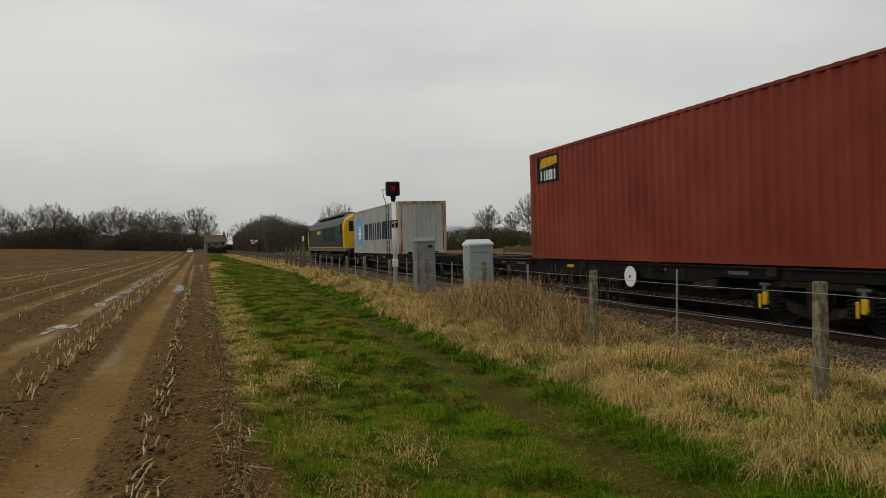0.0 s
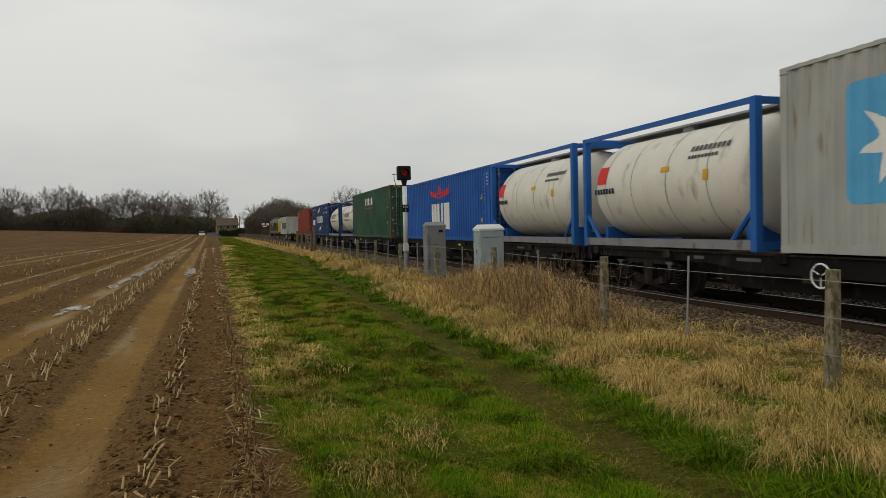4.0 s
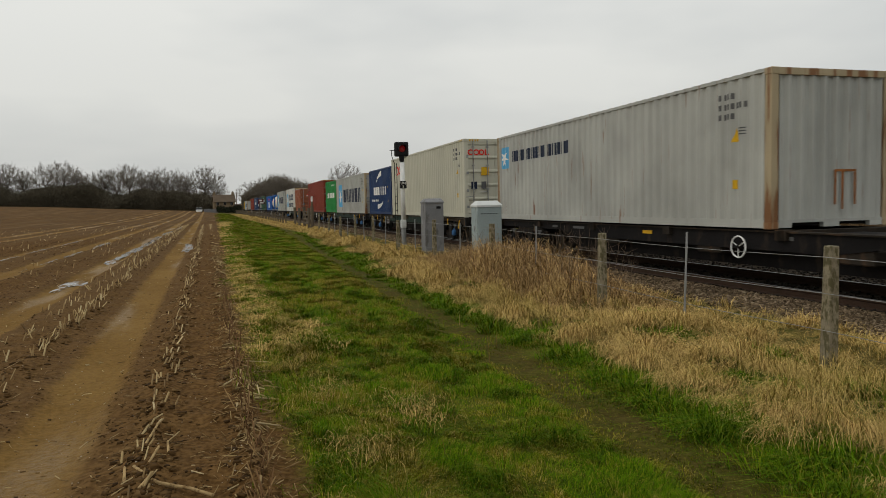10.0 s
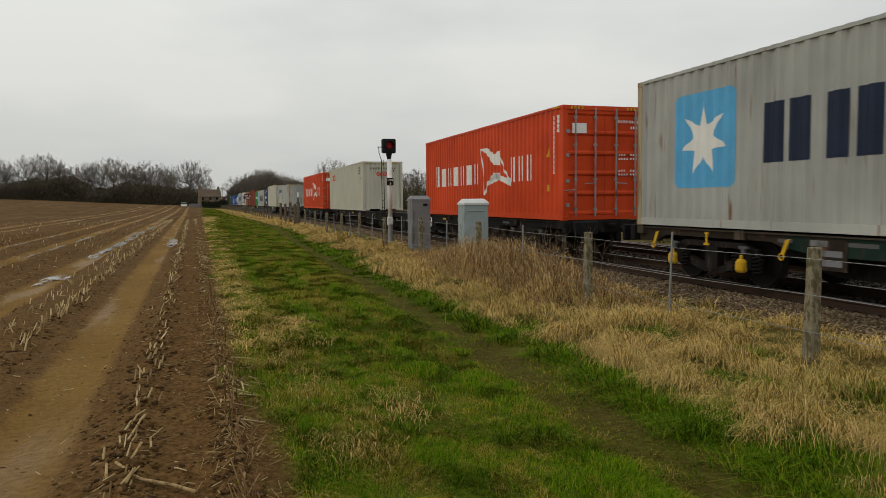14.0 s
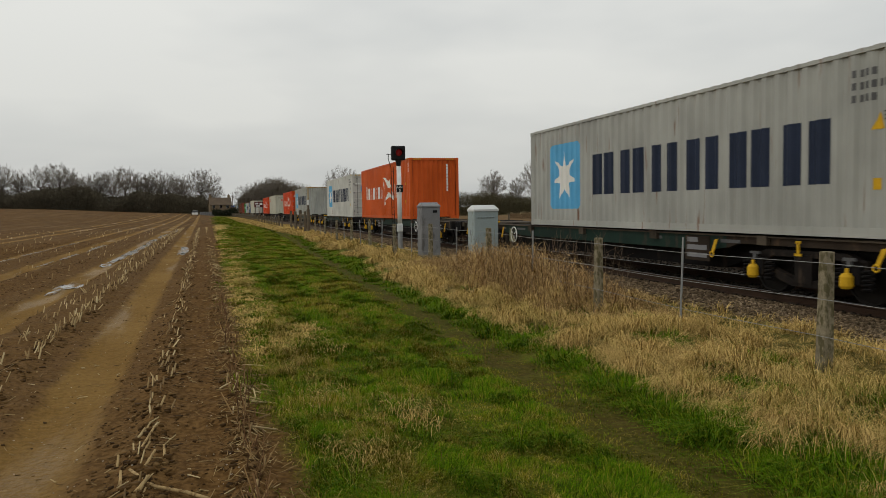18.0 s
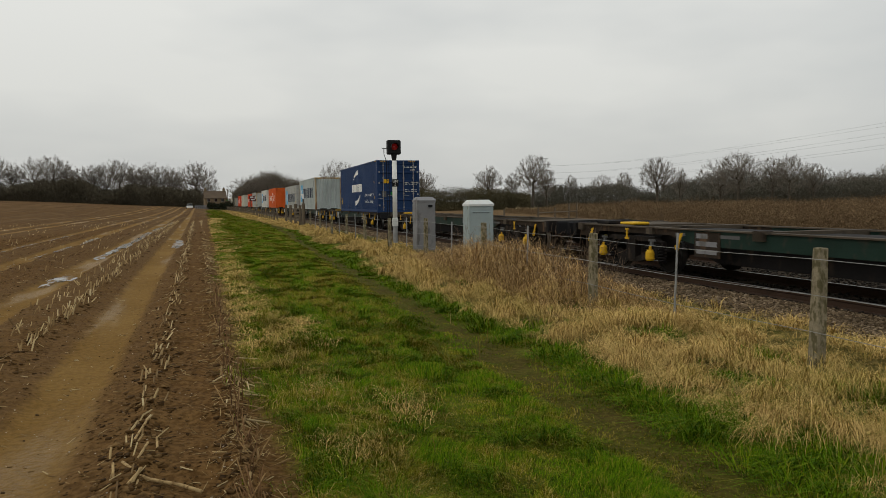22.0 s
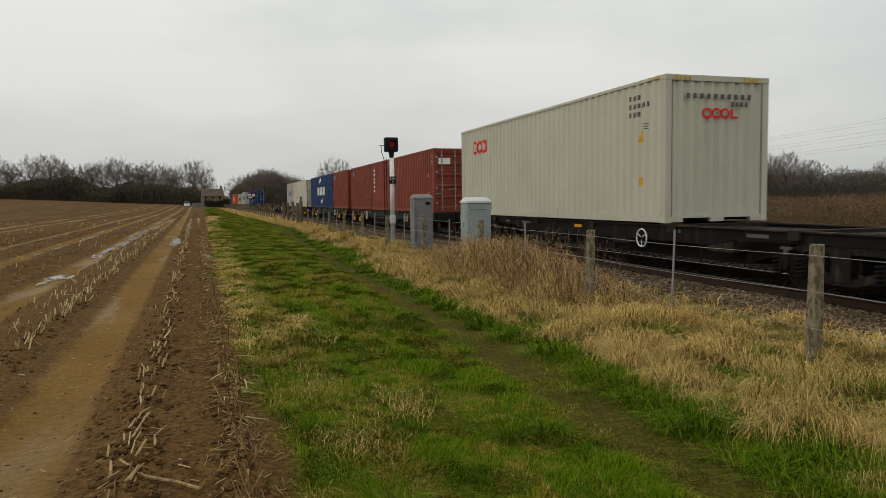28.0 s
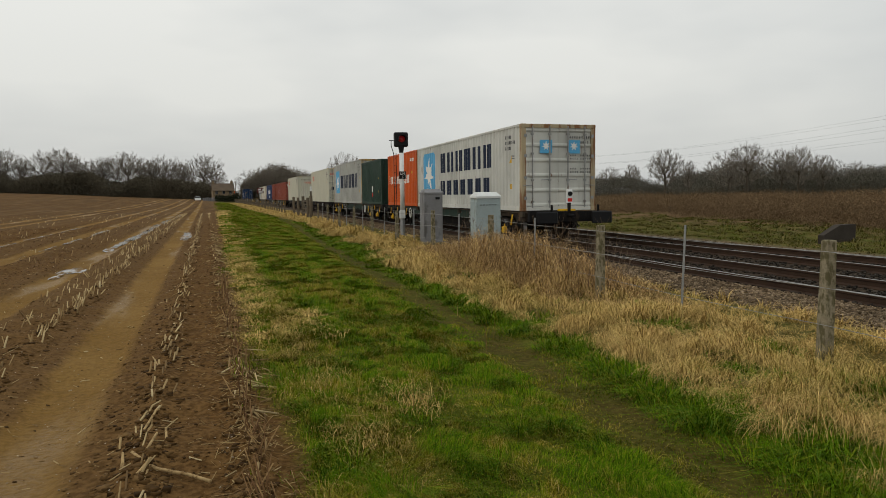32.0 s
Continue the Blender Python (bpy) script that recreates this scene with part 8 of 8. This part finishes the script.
# two dark conifers
for az, d in ((25.9, 230), (26.4, 232)):
    x, y = d * math.sin(radians(az)), d * math.cos(radians(az))
    r = np.random.default_rng(int(az * 10))
    n = 700
    ang = r.uniform(0, 6.3, n)
    hz = 6.0 * r.random(n) ** 0.8
    rad = (1 - hz / 6.6) * 1.2 * r.random(n) ** 0.5
    P = np.stack([rad * np.cos(ang), rad * np.sin(ang), hz + 0.4], 1)
    con = thing("conifer", "narrow dark evergreen tree in the far hedge", "tree", m=pose(x, y, float(land(x, y))))
    part("trunk", tubes(((0, 0, -0.2), (0, 0, 5.8), 0.16, 0.03), n=6), M["bark"], con)
    part("foliage", blades(P, np.full(n, 0.4), np.full(n, 0.10), ang, np.full(n, 1.6), "foliage", island("evergreen", [(0, (0.03, 0.04, 0.022)), (1, (0.06, 0.072, 0.04))])), M["bark"], con).data.materials[0] = island("evergreen_leaf", [(0, (0.03, 0.04, 0.022)), (1, (0.06, 0.072, 0.04))])

# brown reedy strip and the willow stems before the hedge
tussocks(900, 60, 130, 22, 0.25, 0.7, "reeds", "tall bleached grass beyond the far track", island("bleached_reeds", [(0, (0.10, 0.075, 0.035)), (0.6, (0.19, 0.145, 0.075)), (1, (0.28, 0.21, 0.11))]), lambda y: 20 + 0.25 * y, lambda y: 34 + 0.5 * y, 61, 3.0, 0.25)
# fence posts in the far field
pf = thing("fence", "scattered old wooden posts of a field fence", "fence")
for az, d, hz in ((24.6, 62, 1.3), (25.9, 66, 1.2), (27.0, 70, 1.4), (27.6, 71, 1.5), (21.9, 58, 1.2), (31.2, 66, 1.1), (34.0, 60, 1.1)):
    x, y = d * math.sin(radians(az)), d * math.cos(radians(az))
    part("post", tubes(((x, y, float(land(x, y)) - 0.2), (x + 0.03, y, float(land(x, y)) + hz), 0.09, 0.075), n=7), M["wood"], pf)
part("rail", tubes(((62 * math.sin(radians(24.6)), 62 * math.cos(radians(24.6)), 0.6), (71 * math.sin(radians(27.6)), 71 * math.cos(radians(27.6)), 0.6), 0.06), n=6), M["wood"], pf)
# the concrete culvert head beyond the far track
cv = thing("culvert_head", "low grey concrete culvert headwall in the grass", "culvert", m=pose(19.3, 19.0, -0.15, 0, 0, 12))
part("headwall", prism([(-0.12, 0), (0.12, 0), (0.12, 0.60), (-0.12, 0.60)], -0.10, 0.72), M["sleeper"], cv)
bm = bmesh.new()
lo = [(-0.95, -0.1, 0.0), (-0.10, -0.12, 0.0), (-0.10, 0.12, 0.0), (-0.95, 0.1, 0.0)]
hi = [(-0.95, -0.1, 0.28), (-0.10, -0.12, 0.60), (-0.10, 0.12, 0.60), (-0.95, 0.1, 0.28)]
a, b = [bm.verts.new(p) for p in lo], [bm.verts.new(p) for p in hi]
bm.faces.new(a[::-1])
bm.faces.new(b)
for i in range(4):
    bm.faces.new((a[i], a[(i + 1) % 4], b[(i + 1) % 4], b[i]))
part("wing_wall", bm, M["sleeper"], cv)

# house at the level crossing
hx, hy = -3.0, 262
hz = float(land(hx, hy))
house = thing("house", "old brown brick house with gables at the crossing", "house", m=pose(hx, hy, hz, 0, 0, 6))
part("wall", boxes((-3.4, 3.6, -3, 3, -0.5, 3.9)), M["brick"], house)
part("gable", prism([(-3.0, 3.9), (3.0, 3.9), (0, 6.0)], -3.4, 3.6), M["brick"], house)
rf = bmesh.new()
for s in (-1, 1):
    q = [rf.verts.new(p) for p in ((-3.7, s * 3.4, 3.65), (3.9, s * 3.4, 3.65), (3.9, 0, 6.2), (-3.7, 0, 6.2))]
    q2 = [rf.verts.new(v.co + Vector((0, 0, 0.15))) for v in q]
    rf.faces.new(q)
    rf.faces.new(q2[::-1])
    for i in range(4):
        rf.faces.new((q[i], q[(i + 1) % 4], q2[(i + 1) % 4], q2[i]))
part("roof", rf, M["tile"], house, "brown tiled roof")
for x in (-3.0, 3.2):
    ch = part("chimney", boxes((x - 0.4, x + 0.4, -0.4, 0.4, 5.4, 7.2), bevel=0.03), M["brick"], house)
    part("chimney_pot", tubes(((x, 0, 7.2), (x, 0, 7.6), 0.15, 0.12), n=8), M["tile"], ch)
for x, z in ((-2.2, 0.9), (0.2, 0.9), (2.4, 0.9), (-2.2, 2.6), (0.2, 2.6), (2.4, 2.6)):
    wn = part("window", boxes((x - 0.45, x + 0.45, -3.05, -2.98, z, z + 1.1)), M["cab_grey"], house, "pale framed window")
    part("pane", boxes((x - 0.36, x - 0.03, -3.07, -3.04, z + 0.08, z + 1.02), (x + 0.03, x + 0.36, -3.07, -3.04, z + 0.08, z + 1.02)), M["glass"], wn)
part("door", boxes((1.1, 1.9, -3.06, -2.98, -0.2, 1.9)), M["wood"], house)
lean = thing("outbuilding", "low dark outbuilding beside the house", "outbuilding", m=pose(hx + 5.2, hy - 2, hz, 0, 0, 6))
part("wall", boxes((-1.6, 1.6, -2, 2, -0.4, 2.0)), M["brick"], lean)
part("roof", prism([(-2.2, 2.0), (2.2, 2.0), (2.2, 2.2), (-2.2, 2.9)], -1.8, 1.8), M["tile"], lean)
gfence = thing("garden_fence", "pale grey board fence before the house", "fence", m=pose(-9.0, 245, float(land(-9, 245)), 0, 0, 4))
for i in range(24):
    part("board", boxes((i * 0.62, i * 0.62 + 0.55, -0.03, 0.03, -0.2, 1.0 + 0.05 * (i % 3))), M["cab_grey"], gfence)
tele = thing("telegraph_pole", "tall bare wooden pole by the crossing", "pole", m=pose(1.45, 262, float(land(1.45, 262))))
part("pole", tubes(((0, 0, -0.5), (0, 0, 7.2), 0.17, 0.12), n=8), M["wood"], tele)
part("cross_arm", boxes((-0.6, 0.6, -0.05, 0.05, 6.7, 6.8)), M["wood"], tele)
thicket("bush", "dark evergreen bushes round the house", [(-1.2, 238), (0.6, 238), (1.5, 236)], 8, [2.2, 2.6, 3.2], 2600, 0.4, brown("dark_bush", (0.014, 0.018, 0.010), (0.028, 0.032, 0.018), (0.05, 0.05, 0.03)), 62, "bush")
# parked white car on the lane
car = thing("car", "small white hatchback parked on the lane", "car", m=pose(-9.4, 219, float(land(-9.4, 219)) - 0.02, 0, 0, 4))
part("body", prism([(-1.9, 0.35), (1.9, 0.35), (1.95, 0.75), (1.1, 0.92), (-1.85, 0.95)], -0.82, 0.82), M["white_paint"], car)
part("cabin", prism([(-1.7, 0.94), (1.0, 0.92), (0.35, 1.45), (-1.4, 1.45)], -0.74, 0.74), M["glass"], car, "dark glazed cabin")
part("roof", boxes((-0.7, 0.7, -1.35, 0.3, 1.44, 1.49), bevel=0.02), M["white_paint"], car)
for y in (-1.2, 1.2):
    for x in (-0.8, 0.8):
        part("wheel", tubes(((x - 0.09, y, 0.31), (x + 0.09, y, 0.31), 0.31), n=14), M["black_paint"], car)
# a post with a painted top by the gate, and a notice board beyond
wb = thing("marker_post", "wooden marker post with a white painted top", "post", m=pose(6.1, 58, -0.1))
part("post", tubes(((0, 0, -0.2), (0, 0, 2.1), 0.075, 0.07), n=8), M["wood"], wb)
part("cap", tubes(((0, 0, 2.1), (0, 0, 2.5), 0.078), n=8), M["white_paint"], wb, "white painted top")
nb = thing("notice_board", "dark maroon notice board with white panels on two posts", "sign", m=pose(5.9, 150, 0.2))
part("board", boxes((-0.9, 0.9, -0.05, 0.05, 2.1, 3.15), bevel=0.02), plain("maroon_board", (0.10, 0.022, 0.02), 0.7), nb)
for x0, x1, z0, z1 in ((-0.75, -0.1, 2.7, 3.0), (0.15, 0.7, 2.55, 3.0), (-0.6, 0.2, 2.25, 2.5)):
    part("panel", boxes((x0, x1, -0.06, -0.051, z0, z1)), M["cab_roof"], nb, "white panel")
for x in (-0.7, 0.7):
    part("post", tubes(((x, 0.06, -0.6), (x, 0.06, 3.0), 0.06), n=6), M["wood"], nb)

# pylon and its wires across the sky
px_, py_ = 420 * math.sin(radians(24.9)), 420 * math.cos(radians(24.9))
pyl = thing("pylon", "slim grey lattice electricity pylon far off", "pylon", m=pose(px_, py_, 0, 0, 0, -30))
bm = bmesh.new()
Hh = 27.5
def leg(z):
    return 2.4 * (1 - z / Hh) + 0.35
zz = [0, 6, 11, 15, 18.5, 21.5, 24.5, 27.5]
for z0, z1 in zip(zz, zz[1:]):
    a, b = leg(z0), leg(z1)
    cs = [(1, 1), (1, -1), (-1, -1), (-1, 1)]
    for i in range(4):
        (x0, y0), (x1, y1) = cs[i], cs[(i + 1) % 4]
        tube(bm, (x0 * a, y0 * a, z0), (x0 * b, y0 * b, z1), 0.09, None, 4, False)
        tube(bm, (x0 * a, y0 * a, z0), (x1 * b, y1 * b, z1), 0.05, None, 3, False)
        tube(bm, (x1 * a, y1 * a, z0), (x0 * b, y0 * b, z1), 0.05, None, 3, False)
part("lattice", bm, M["galv"], pyl)
for z, w in ((19, 4.0), (22.5, 4.8), (26, 3.6)):
    part("cross_arm", boxes((-w, w, -0.15, 0.15, z, z + 0.25)), M["galv"], pyl)
pw = thing("power_line", "thin sagging overhead power wires", "power line")
for i, (el0, el1) in enumerate(((2.75, 5.2), (2.75, 4.95), (2.2, 4.5), (2.2, 4.2), (1.75, 3.7), (1.75, 3.45))):
    bm = bmesh.new()
    a0, d0, a1, d1 = 24.9, 415 + i, 50.0, 215
    last = None
    for k in range(25):
        s = k / 24
        pa = Vector((d0 * math.sin(radians(a0)), d0 * math.cos(radians(a0)), 1.6 + d0 * math.tan(radians(el0))))
        pb = Vector((d1 * math.sin(radians(a1)), d1 * math.cos(radians(a1)), 1.6 + d1 * math.tan(radians(el1))))
        p = pa.lerp(pb, s) - Vector((0, 0, 5.0 * math.sin(math.pi * s) * 0.5))
        if last is not None:
            tube(bm, last, p, 0.016, None, 3, False)
        last = p
    part("wire", bm, M["steel_dark"], pw)


motions()
